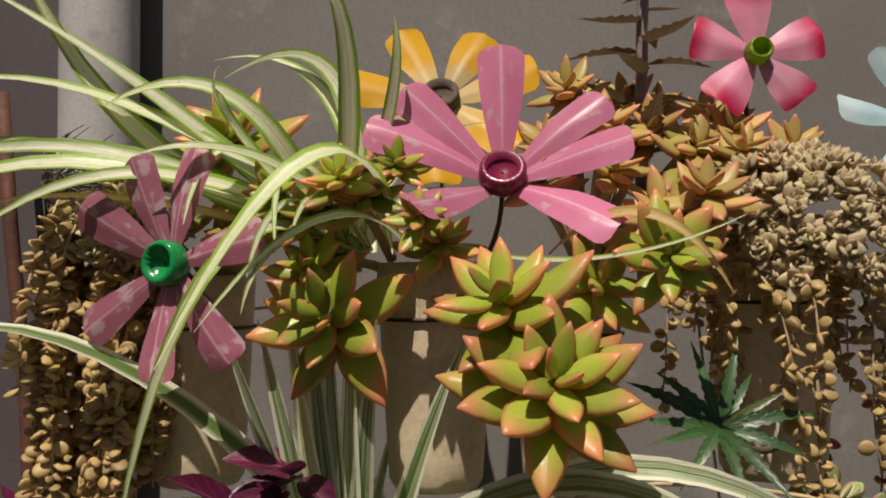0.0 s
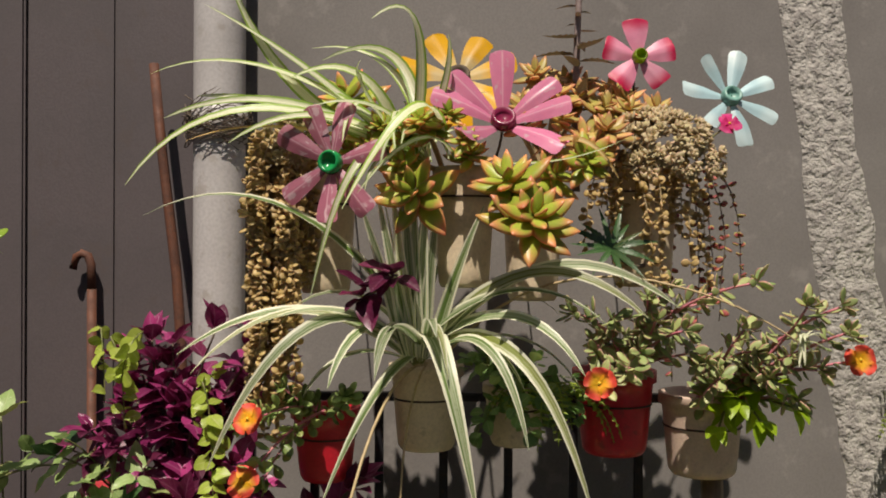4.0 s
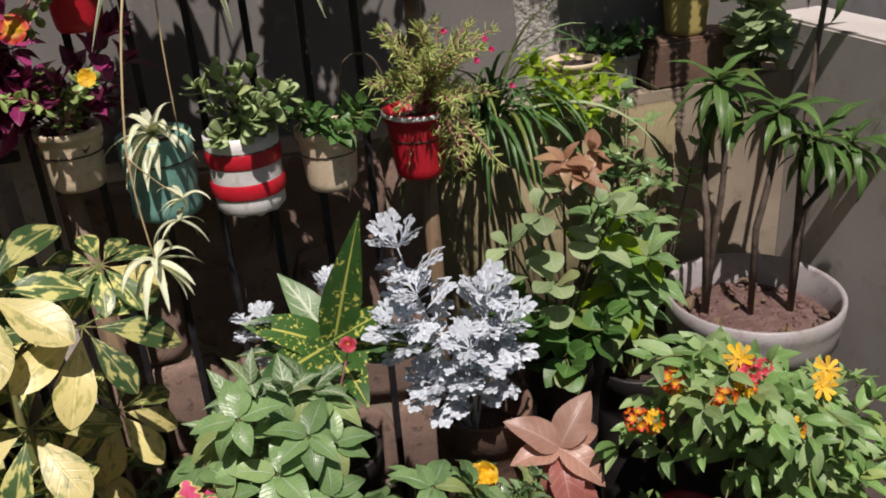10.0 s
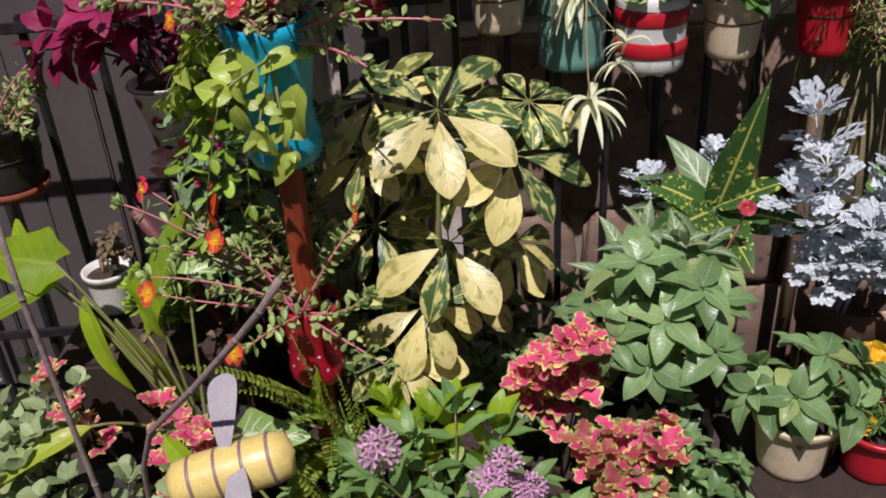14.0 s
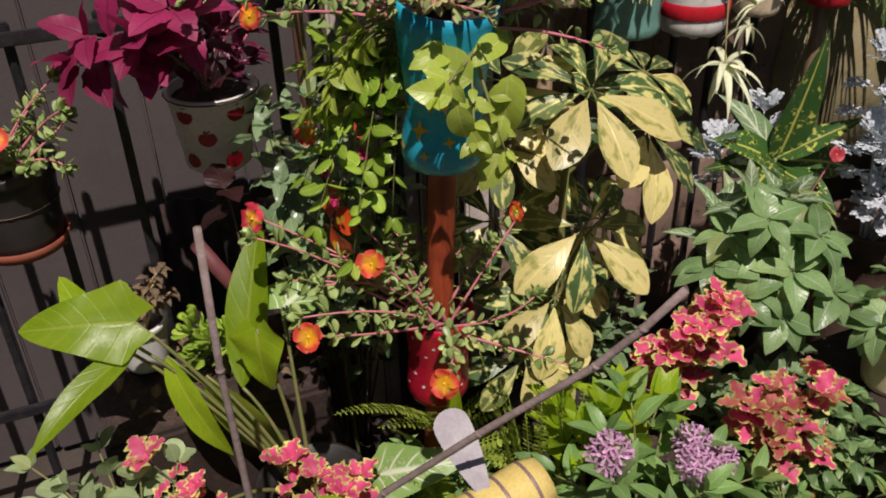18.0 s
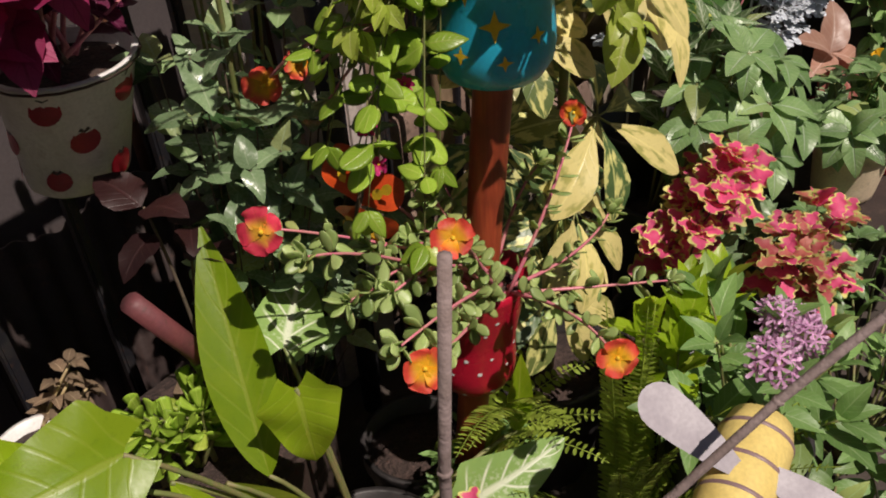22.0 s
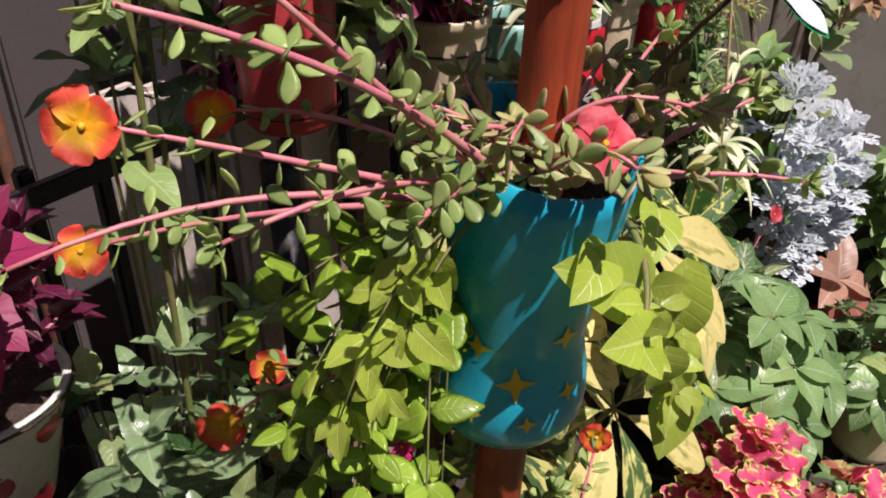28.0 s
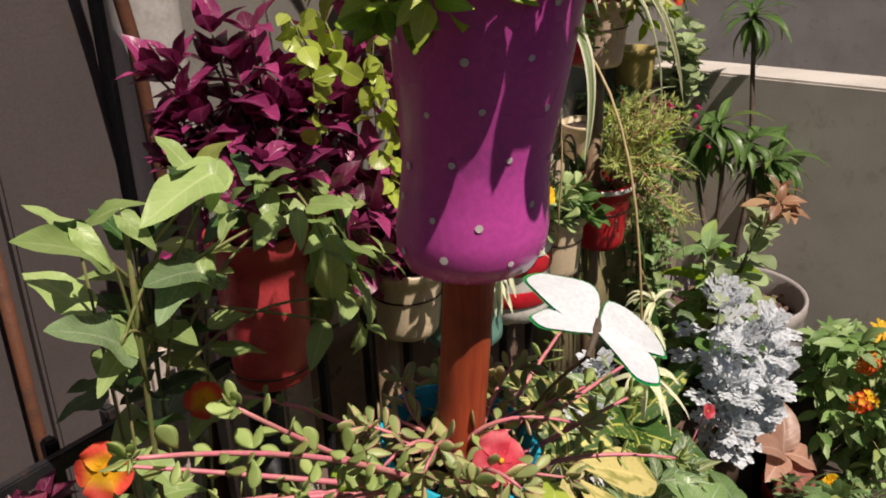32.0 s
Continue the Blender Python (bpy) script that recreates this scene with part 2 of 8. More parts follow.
M["blue"] = surface("blue_paint", (0.008, 0.42, 0.60), (0.006, 0.36, 0.55), 18.0, 0.32, 0.08, 200.0, (0.01, 0.20, 0.30), 0.3)
M["bee_yellow"] = surface("bee_yellow", (0.74, 0.58, 0.20), (0.66, 0.50, 0.16), 40.0, 0.4, 0.1, 260.0)
M["yellow"] = surface("yellow_paint", (0.78, 0.52, 0.03), (0.70, 0.44, 0.02), 40.0, 0.45, 0.1, 260.0)
M["purple"] = surface("purple_paint", (0.66, 0.09, 0.44), (0.60, 0.075, 0.40), 10.0, 0.30, 0.06, 200.0, (0.32, 0.07, 0.28), 0.4)
M["grey_pot"] = surface("grey_plastic", (0.34, 0.31, 0.30), (0.27, 0.25, 0.24), 16.0, 0.6, 0.15, 240.0, (0.14, 0.10, 0.08), 0.5)
M["tub_grey"] = surface("pale_grey_plastic", (0.40, 0.37, 0.37), (0.33, 0.30, 0.295), 12.0, 0.55, 0.12, 240.0, (0.22, 0.17, 0.15), 0.5)
M["black_pot"] = surface("black_plastic", (0.022, 0.02, 0.02), (0.035, 0.03, 0.03), 20.0, 0.5, 0.1, 240.0)
M["terracotta"] = surface("terracotta", (0.30, 0.075, 0.04), (0.22, 0.055, 0.03), 18.0, 0.75, 0.2, 240.0, (0.11, 0.04, 0.03), 0.5)
M["bark"] = surface("bark", (0.10, 0.072, 0.055), (0.16, 0.12, 0.095), 50.0, 0.9, 0.6, 260.0)
M["twig"] = surface("twig", (0.30, 0.23, 0.22), (0.22, 0.165, 0.15), 60.0, 0.85, 0.5, 300.0)
M["stem_green"] = surface("stem_green", (0.16, 0.20, 0.06), (0.22, 0.18, 0.08), 60.0, 0.55, 0.1, 300.0)
M["stem_pink"] = surface("stem_pink", (0.64, 0.18, 0.25), (0.58, 0.25, 0.23), 60.0, 0.45, 0.1, 300.0)
M["stem_tan"] = surface("stem_tan", (0.55, 0.42, 0.22), (0.42, 0.32, 0.18), 60.0, 0.6, 0.1, 300.0)
M["stem_dark"] = surface("stem_dark", (0.09, 0.07, 0.05), (0.14, 0.10, 0.07), 60.0, 0.8, 0.3, 300.0)
M["bench"] = surface("bench_wood", (0.040, 0.024, 0.019), (0.028, 0.017, 0.014), 18.0, 0.75, 0.4, 160.0, (0.075, 0.048, 0.036), 0.4)
M["silver_wing"] = surface("painted_wing", (0.38, 0.35, 0.38), (0.31, 0.28, 0.31), 25.0, 0.6, 0.1, 250.0)
M["white_wing"] = surface("white_wing", (0.66, 0.70, 0.75), (0.58, 0.62, 0.68), 25.0, 0.5, 0.1, 250.0)
M["orange_wing"] = surface("orange_wing", (0.62, 0.075, 0.012), (0.50, 0.05, 0.01), 25.0, 0.5, 0.1, 250.0)
M["mauve_stripe"] = surface("mauve_stripe", (0.26, 0.17, 0.16), (0.20, 0.12, 0.13), 25.0, 0.5, 0.1, 250.0)
M["green_cap"] = surface("green_cap", (0.005, 0.26, 0.07), (0.004, 0.20, 0.06), 30.0, 0.22, 0.05, 250.0)
M["maroon_cup"] = surface("maroon_cup", (0.17, 0.01, 0.045), (0.22, 0.015, 0.06), 30.0, 0.3, 0.05, 250.0)
M["yellow_old"] = surface("faded_yellow", (0.48, 0.38, 0.13), (0.40, 0.31, 0.10), 20.0, 0.6, 0.15, 250.0, (0.22, 0.15, 0.06), 0.5)
M["wire"] = surface("wire", (0.05, 0.04, 0.035), (0.10, 0.06, 0.04), 60.0, 0.5, 0.2, 300.0, metal=0.6)


def wood_mat(name, a, b):
    n = Nodes(name)
    mp = n.node("ShaderNodeMapping")
    mp.inputs["Scale"].default_value = (1.0, 1.0, 0.07)
    n.t.links.new(n.pos(), mp.inputs[0])
    g = n.noise(160.0, 4.0, mp.outputs[0], 0.6)
    k = n.noise(14.0, 3.0, n.pos())
    col = n.mix(n.ramp(g, 0.3, 0.72), a, b)
    col = n.mix(n.m("MULTIPLY", n.ramp(k, 0.52, 0.66), 0.6), col, tuple(c * 0.35 for c in a))
    n.bump(g, 0.3, 0.002)
    return n.done(col, n.m("ADD", 0.38, n.m("MULTIPLY", g, 0.25)))


M["post"] = wood_mat("varnished_wood", (0.42, 0.075, 0.028), (0.27, 0.040, 0.016))
M["stick"] = wood_mat("raw_stick", (0.27, 0.19, 0.12), (0.19, 0.125, 0.075))

G = leaf_mat
M["spider"] = G("spider_leaf", (0.20, 0.36, 0.03), (0.30, 0.47, 0.05), "center", (0.88, 0.88, 0.66), 0.34, 0.36, 0.44, 0.78)
M["spider_edge"] = G("spider_edge_leaf", (0.11, 0.20, 0.04), (0.15, 0.26, 0.06), "stripe", (0.90, 0.90, 0.70), 0.36, 0.4, 0.5, 0.72)
M["spider_pale"] = G("spider_pale", (0.28, 0.38, 0.10), (0.34, 0.43, 0.14), "center", (0.84, 0.84, 0.62), 0.38, 0.3, 0.75, 1.0)
M["sedum"] = G("sedum_leaf", (0.33, 0.45, 0.04), (0.46, 0.53, 0.08), "tip", (0.82, 0.32, 0.16), 0.30, 0.36, 0.58, 1.02, relief=0.1)
M["sedum_red"] = G("sedum_red", (0.50, 0.46, 0.10), (0.64, 0.44, 0.16), "tip", (0.74, 0.29, 0.16), 0.36, 0.28, 0.58, 1.05, relief=0.1)
M["bead"] = G("bead_leaf", (0.62, 0.44, 0.20), (0.50, 0.38, 0.14), "edge", (0.70, 0.42, 0.28), 0.42, 0.3, 0.7, 1.15, relief=0.1)
M["bead_cream"] = G("bead_cream", (0.66, 0.54, 0.34), (0.52, 0.47, 0.24), "edge", (0.72, 0.46, 0.36), 0.42, 0.3, 0.6, 1.15, relief=0.1)
M["purple_leaf"] = G("purple_leaf", (0.19, 0.014, 0.085), (0.38, 0.045, 0.17), "plain", (0.40, 0.14, 0.25), 0.24, 0.22, veins=5)
M["purple_dark"] = G("purple_dark", (0.085, 0.008, 0.036), (0.14, 0.014, 0.05), "plain", (0.26, 0.08, 0.15), 0.30, 0.25, veins=5)
M["magenta_leaf"] = G("magenta_leaf", (0.26, 0.012, 0.07), (0.34, 0.025, 0.11), "plain", (0.16, 0.006, 0.04), 0.45, 0.3)
M["purslane"] = G("purslane_leaf", (0.27, 0.43, 0.075), (0.44, 0.56, 0.18), "edge", (0.56, 0.36, 0.16), 0.30, 0.38, 0.86, 1.2, relief=0.08)
M["purslane_pink"] = G("purslane_pink", (0.34, 0.52, 0.13), (0.50, 0.50, 0.20), "edge", (0.80, 0.28, 0.30), 0.36, 0.34, 0.60, 1.1, relief=0.08)
M["lime"] = G("lime_leaf", (0.24, 0.40, 0.012), (0.34, 0.48, 0.022), "plain", (0.44, 0.55, 0.07), 0.30, 0.46)
M["aptenia"] = G("aptenia_leaf", (0.46, 0.56, 0.10), (0.38, 0.50, 0.06), "plain", (0.62, 0.66, 0.24), 0.28, 0.40)
M["aptenia_green"] = G("aptenia_green", (0.25, 0.43, 0.035), (0.37, 0.53, 0.07), "plain", (0.50, 0.62, 0.14), 0.24, 0.36)
M["green"] = G("green_leaf", (0.055, 0.14, 0.03), (0.09, 0.20, 0.045), "plain", (0.20, 0.32, 0.11), 0.36, 0.28)
M["fresh"] = G("fresh_leaf", (0.24, 0.40, 0.08), (0.34, 0.48, 0.15), "plain", (0.46, 0.58, 0.24), 0.30, 0.34)
M["jade_leaf"] = G("jade_leaf", (0.30, 0.44, 0.13), (0.42, 0.54, 0.22), "plain", (0.50, 0.60, 0.30), 0.34, 0.32, relief=0.1)
M["green_mid"] = G("green_mid", (0.12, 0.27, 0.05), (0.19, 0.36, 0.07), "plain", (0.32, 0.48, 0.18), 0.36, 0.3)
M["green_dark"] = G("green_dark", (0.028, 0.075, 0.022), (0.045, 0.11, 0.03), "plain", (0.10, 0.19, 0.07), 0.3, 0.18)
M["mint"] = G("mint_leaf", (0.19, 0.33, 0.10), (0.26, 0.41, 0.15), "plain", (0.40, 0.52, 0.26), 0.38, 0.3)
M["balsam"] = G("balsam_leaf", (0.12, 0.27, 0.065), (0.25, 0.40, 0.13), "plain", (0.44, 0.58, 0.38), 0.26, 0.30, veins=10, relief=0.9)
M["grey_green"] = G("grey_green_leaf", (0.25, 0.36, 0.14), (0.32, 0.42, 0.19), "plain", (0.42, 0.50, 0.28), 0.45, 0.28)
M["schefflera"] = G("schefflera_leaf", (0.045, 0.10, 0.035), (0.09, 0.15, 0.05), "splash", (0.62, 0.60, 0.22), 0.3, 0.22, 0.50, 0.60)
M["schefflera_yellow"] = G("schefflera_yellow", (0.27, 0.29, 0.08), (0.47, 0.43, 0.13), "splash", (0.70, 0.61, 0.25), 0.3, 0.22, 0.36, 0.50)
M["goldspot"] = G("gold_spot_leaf", (0.028, 0.085, 0.018), (0.05, 0.125, 0.025), "spots", (0.55, 0.55, 0.12), 0.32, 0.25)
M["dieff"] = G("pale_mottled_leaf", (0.12, 0.24, 0.08), (0.18, 0.30, 0.12), "net", (0.62, 0.70, 0.50), 0.36, 0.3, veins=6)
M["syngonium"] = G("arrowhead_leaf", (0.20, 0.38, 0.055), (0.26, 0.45, 0.09), "net", (0.72, 0.80, 0.56), 0.38, 0.3, veins=5)
M["silver"] = G("silver_leaf", (0.66, 0.70, 0.75), (0.52, 0.57, 0.63), "plain", (0.74, 0.77, 0.82), 0.8, 0.2, relief=0.2)
M["coleus"] = G("coleus_leaf", (0.80, 0.12, 0.27), (0.64, 0.06, 0.18), "edge", (0.68, 0.66, 0.20), 0.5, 0.32, 0.58, 0.84)
M["coleus_dull"] = G("coleus_dull", (0.48, 0.07, 0.10), (0.40, 0.13, 0.09), "edge", (0.42, 0.40, 0.12), 0.5, 0.3, 0.5, 0.85)
M["copper"] = G("copper_leaf", (0.50, 0.30, 0.23), (0.42, 0.21, 0.15), "plain", (0.66, 0.46, 0.38), 0.32, 0.3)
M["young_leaf"] = G("young_leaf", (0.44, 0.20, 0.13), (0.38, 0.26, 0.14), "plain", (0.52, 0.34, 0.22), 0.34, 0.35)
M["copper_red"] = G("copper_red", (0.42, 0.16, 0.13), (0.34, 0.11, 0.09), "plain", (0.54, 0.28, 0.23), 0.32, 0.3)
M["fern"] = G("fern_leaf", (0.25, 0.36, 0.035), (0.32, 0.42, 0.06), "plain", (0.40, 0.48, 0.12), 0.45, 0.32)
M["needle"] = G("needle_leaf", (0.44, 0.60, 0.10), (0.60, 0.62, 0.20), "plain", (0.56, 0.58, 0.20), 0.40, 0.36)
M["grass"] = G("strap_leaf", (0.05, 0.13, 0.03), (0.085, 0.19, 0.05), "plain", (0.12, 0.24, 0.08), 0.34, 0.25)
M["plumeria"] = G("plumeria_leaf", (0.055, 0.13, 0.03), (0.10, 0.19, 0.045), "plain", (0.26, 0.35, 0.14), 0.30, 0.25, veins=12)
M["dry"] = G("dry_leaf", (0.20, 0.14, 0.085), (0.14, 0.09, 0.055), "plain", (0.36, 0.27, 0.17), 0.8, 0.15)
M["pet_orange"] = G("orange_petal", (0.90, 0.54, 0.02), (0.88, 0.42, 0.02), "petal", (0.86, 0.085, 0.055), 0.5, 0.4, 0.26, 0.80, relief=0.15)
M["pet_pink"] = G("pink_petal", (0.90, 0.50, 0.05), (0.86, 0.36, 0.06), "petal", (0.82, 0.05, 0.10), 0.5, 0.35, 0.20, 0.65, relief=0.15)
M["pet_yellow"] = G("yellow_petal", (0.80, 0.42, 0.01), (0.84, 0.52, 0.015), "petal", (0.84, 0.50, 0.015), 0.5, 0.3, relief=0.15)
M["pet_lilac"] = G("lilac_petal", (0.60, 0.28, 0.52), (0.70, 0.38, 0.62), "petal", (0.74, 0.46, 0.68), 0.55, 0.35, relief=0.1)
M["pet_flame"] = G("flame_petal", (0.84, 0.30, 0.01), (0.80, 0.18, 0.012), "petal", (0.72, 0.06, 0.02), 0.5, 0.3, relief=0.1)
M["pet_magenta"] = G("magenta_petal", (0.60, 0.02, 0.16), (0.52, 0.015, 0.12), "petal", (0.64, 0.03, 0.20), 0.5, 0.3, relief=0.1)
M["pollen"] = surface("pollen", (0.80, 0.55, 0.03), (0.70, 0.40, 0.02), 90.0, 0.8, 0.4, 500.0)
M["orn_pink"] = G("painted_pink_petal", (0.70, 0.24, 0.38), (0.62, 0.18, 0.32), "splash", (0.62, 0.42, 0.48), 0.3, 0.3, 0.60, 0.70, relief=0.02)
M["orn_mauve"] = G("painted_mauve_petal", (0.46, 0.16, 0.22), (0.38, 0.12, 0.18), "splash", (0.56, 0.36, 0.40), 0.30, 0.3, 0.54, 0.64, relief=0.02)
M["orn_yellow"] = G("painted_yellow_petal", (0.62, 0.50, 0.26), (0.70, 0.46, 0.12), "petal", (0.76, 0.40, 0.005), 0.4, 0.35, 0.2, 0.5, relief=0.02)
M["orn_red"] = G("painted_rose_petal", (0.74, 0.34, 0.44), (0.66, 0.22, 0.34), "petal", (0.50, 0.015, 0.07), 0.35, 0.25, 0.55, 0.95, relief=0.02)
M["orn_blue"] = G("painted_light_blue_petal", (0.42, 0.66, 0.70), (0.36, 0.58, 0.64), "petal", (0.55, 0.74, 0.76), 0.35, 0.25, relief=0.02)

M["dry_orange"] = G("dry_orange_leaf", (0.52, 0.34, 0.10), (0.46, 0.22, 0.06), "center", (0.60, 0.48, 0.22), 0.55, 0.3, 0.3, 0.9)
M["spike_brown"] = G("spike_brown", (0.20, 0.16, 0.08), (0.16, 0.10, 0.07), "plain", (0.30, 0.24, 0.16), 0.6, 0.15)
M["lantana"] = G("lantana_leaf", (0.20, 0.35, 0.10), (0.29, 0.44, 0.15), "plain", (0.42, 0.54, 0.22), 0.42, 0.3)
M["pet_pinkred"] = G("pinkred_petal", (0.72, 0.06, 0.10), (0.66, 0.04, 0.08), "petal", (0.74, 0.12, 0.16), 0.5, 0.35, relief=0.1)
M["berry"] = surface("berry_paint", (0.33, 0.008, 0.020), (0.25, 0.006, 0.016), 60.0, 0.4, 0.1, 300.0)
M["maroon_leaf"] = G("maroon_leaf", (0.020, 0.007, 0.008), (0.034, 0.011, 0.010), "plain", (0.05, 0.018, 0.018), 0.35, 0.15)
M["pot_red"] = surface("dull_red_paint", (0.62, 0.07, 0.085), (0.50, 0.045, 0.055), 24.0, 0.42, 0.1, 260.0, (0.20, 0.02, 0.025), 0.5)
M["rod_rust"] = surface("rusty_rod", (0.13, 0.045, 0.022), (0.08, 0.032, 0.02), 40.0, 0.75, 0.3, 260.0, (0.05, 0.03, 0.02), 0.6)
# near-black brown that stands for the shade low behind the railing
M["shade_brown"] = surface("near_black_brown", (0.030, 0.016, 0.014), (0.020, 0.012, 0.011), 12.0, 0.8, 0.3, 180.0, (0.05, 0.022, 0.015), 0.6)
M["copper_tube"] = surface("dull_pink_pipe", (0.16, 0.045, 0.05), (0.12, 0.035, 0.04), 30.0, 0.6, 0.15, 250.0, (0.07, 0.03, 0.025), 0.5)
M["pet_white"] = G("white_petal", (0.78, 0.76, 0.74), (0.70, 0.68, 0.66), "petal", (0.80, 0.78, 0.78), 0.5, 0.35, relief=0.1)
M["tub_soil"] = surface("tub_soil", (0.14, 0.078, 0.066), (0.20, 0.125, 0.11), 45.0, 0.95, 0.9, 220.0, (0.07, 0.04, 0.034), 0.7, dist=0.006)
M["ivy"] = G("ivy_leaf", (0.13, 0.23, 0.09), (0.20, 0.31, 0.14), "plain", (0.32, 0.42, 0.24), 0.20, 0.22)

# ---- geometry helpers ----
Z = Vector((0, 0, 1))


class Geo:
    """Collects vertices, faces and leaf coordinates for one mesh."""

    def __init__(self):
        self.v, self.f, self.uv = [], [], []

    def add(self, verts, faces, uvs=None, m=None):
        k = len(self.v)
        self.v += [tuple(m @ Vector(p)) for p in verts] if m is not None else [tuple(p) for p in verts]
        self.f += [tuple(i + k for i in f) for f in faces]
        self.uv += uvs if uvs else [(0.5, 0.5)] * len(verts)
        return self

    def mesh(self, name, *mats, smooth=True):
        me = bpy.data.meshes.new(name)
        me.from_pydata(self.v, [], self.f)
        layer = me.uv_layers.new(name="UVMap")
        loops = np.empty(len(me.loops), dtype=np.int32)
        me.loops.foreach_get("vertex_index", loops)
        layer.data.foreach_set("uv", np.array(self.uv, dtype=np.float32)[loops].ravel())
        if smooth:
            me.polygons.foreach_set("use_smooth", [True] * len(me.polygons))
        for mt in mats:
            me.materials.append(mt)
        me.update()
        return me


def thing(name, at, label, category, group="", kind=""):
    ob = new(name)
    ob.empty_display_size = 0.02
    ob.location = at
    return tagged(ob, label, category, group, kind)


def part(name, geo, material, parent, label="", smooth=True, kind=""):
    """Links a Geo (in world places) or a mesh as one mesh object under a thing or a part."""
    me = geo.mesh(name, material, smooth=smooth) if isinstance(geo, Geo) else geo
    ob = new(name, me)
    if parent is not None:
        ob.parent = parent
        ob.matrix_parent_inverse = root_of(parent).inverted()
    return tagged(ob, label, kind=kind)


def root_of(ob):
    m = ob.matrix_basis.copy()
    if ob.parent is not None:
        m = root_of(ob.parent) @ ob.matrix_parent_inverse @ m
    return m


def put(name, me, m, parent, label=""):
    """A shared mesh as an object of its own at the world pose m."""
    ob = new(name, me)
    ob.parent = parent
    ob.matrix_parent_inverse = root_of(parent).inverted()
    ob.matrix_basis = m
    return tagged(ob, label)


def aim(at, way, up=Z, s=1.0, sx=None):
    """Pose with Y along way and Z near up."""
    y = Vector(way).normalized()
    x = y.cross(Vector(up))
    if x.length < 1e-4:
        x = y.cross(Vector((1, 0.3, 0)))
    x.normalize()
    z = x.cross(y)
    r = Matrix((x, y, z)).transposed().to_4x4()
    return Matrix.Translation(at) @ r @ Matrix.Diagonal((sx or s, s, s, 1))


PROF = {
    "ovate": lambda v: math.sin(math.pi * min(1, max(0, v)) ** 0.72) ** 0.85,
    "lance": lambda v: math.sin(math.pi * v ** 0.62) ** 1.05 if 0 < v < 1 else 0.0,
    "obovate": lambda v: math.sin(math.pi * min(1, max(0, v)) ** 1.5) ** 0.75 if 0 < v < 1 else 0.0,
    "strap": lambda v: min(1.0, 0.45 + v * 3) * (1 - max(0, v - 0.25) / 0.75) ** 0.6,
    "round": lambda v: math.sqrt(max(0, 1 - (2 * v - 1) ** 2)),
    "heart": lambda v: (max(0, 1 - v) ** 0.7) * min(1.0, (v + 0.02) * 6) ** 0.5 * 1.05,
    "petal": lambda v: 0.30 + 0.70 * math.sin(math.pi * 0.62 * v) if v < 0.82 else (0.30 + 0.70 * math.sin(math.pi * 0.62 * v)) * math.sqrt(max(0, 1 - ((v - 0.82) / 0.18) ** 2)),
    "tab": lambda v: 0.34 + 0.66 * math.sin(math.pi * 0.55 * v) if v < 0.90 else (0.34 + 0.66 * math.sin(math.pi * 0.55 * v)) * math.sqrt(max(0, 1 - ((v - 0.90) / 0.10) ** 2)) ** 0.8,
    "sedum": lambda v: math.sin(math.pi * min(1, max(0, v)) ** 0.86) ** 0.82 if 0 < v < 1 else 0.0,
    "paddle": lambda v: max(0.16, math.sin(math.pi * min(1, max(0, v)) ** 1.45) ** 0.62) if 0 < v < 1 else 0.1,
    "cordate": lambda v: (min(1.0, (v + 0.015) * 7.0) ** 0.5) * max(0.0, 1 - max(0.0, v - 0.16) / 0.84) ** 0.62 * (1 - 0.10 * v) if v < 1 else 0.0,
    "sword": lambda v: math.sin(math.pi * min(1, max(0, v)) ** 0.80) ** 0.85 if 0 < v < 1 else 0.06,
    "lobed": lambda v: math.sin(math.pi * min(1, max(0, v)) ** 0.8) ** 0.6 * (0.42 + 0.58 * abs(math.sin(math.pi * 3.6 * v + 0.35)) ** 0.8) if 0 < v < 1 else 0.05,
    "spoon": lambda v: (0.25 + 0.75 * math.sin(math.pi * 0.5 * v ** 1.2)) * (1 if v < 0.8 else math.sqrt(max(0, 1 - ((v - 0.8) / 0.2) ** 2))),
}


def blade(L, W, prof="ovate", curl=0.0, fold=0.15, nl=7, nw=4, wave=0.0, notch=0.0, twist=0.0, back=0.0, seed=0):
    """A leaf blade from the origin along Y: curl bends it down, fold lifts its edges."""
    f, vs, uv, fs = PROF[prof], [], [], []
    y, z, a = 0.0, 0.0, 0.0
    rng = random.Random(seed)
    ph = rng.random() * 6
    full = prof in ("petal", "tab", "spoon", "obovate", "round")
    rows = [1 - (1 - i / nl) ** 1.9 if full else i / nl for i in range(nl + 1)]
    for i in range(nl + 1):
        v = rows[i]
        hw = max(W * 0.5 * f(v), W * 0.004)
        if notch:
            hw *= 1 - notch * (i % 2) * (0 if i in (0, nl) else 1)
        for j in range(nw + 1):
            u = 2 * j / nw - 1
            lift = abs(u) * hw * fold + wave * hw * math.sin(ph + v * 9 + u * 2.5) * abs(u)
            tw = twist * v * u * hw
            vs.append((u * hw, y - math.sin(a) * 0 - back * abs(u) ** 1.5 * W * (1 - v) * (1 if i == 0 else 0.3), z + (lift + tw) * math.cos(a)))
            uv.append((u * 0.5 + 0.5, v))
        a = -curl * v
        if i < nl:
            y += math.cos(a) * L * (rows[i + 1] - v)
            z += math.sin(a) * L * (rows[i + 1] - v)
    for i in range(nl):
        for j in range(nw):
            k = i * (nw + 1) + j
            fs.append((k, k + 1, k + nw + 2, k + nw + 1))
    return vs, fs, uv


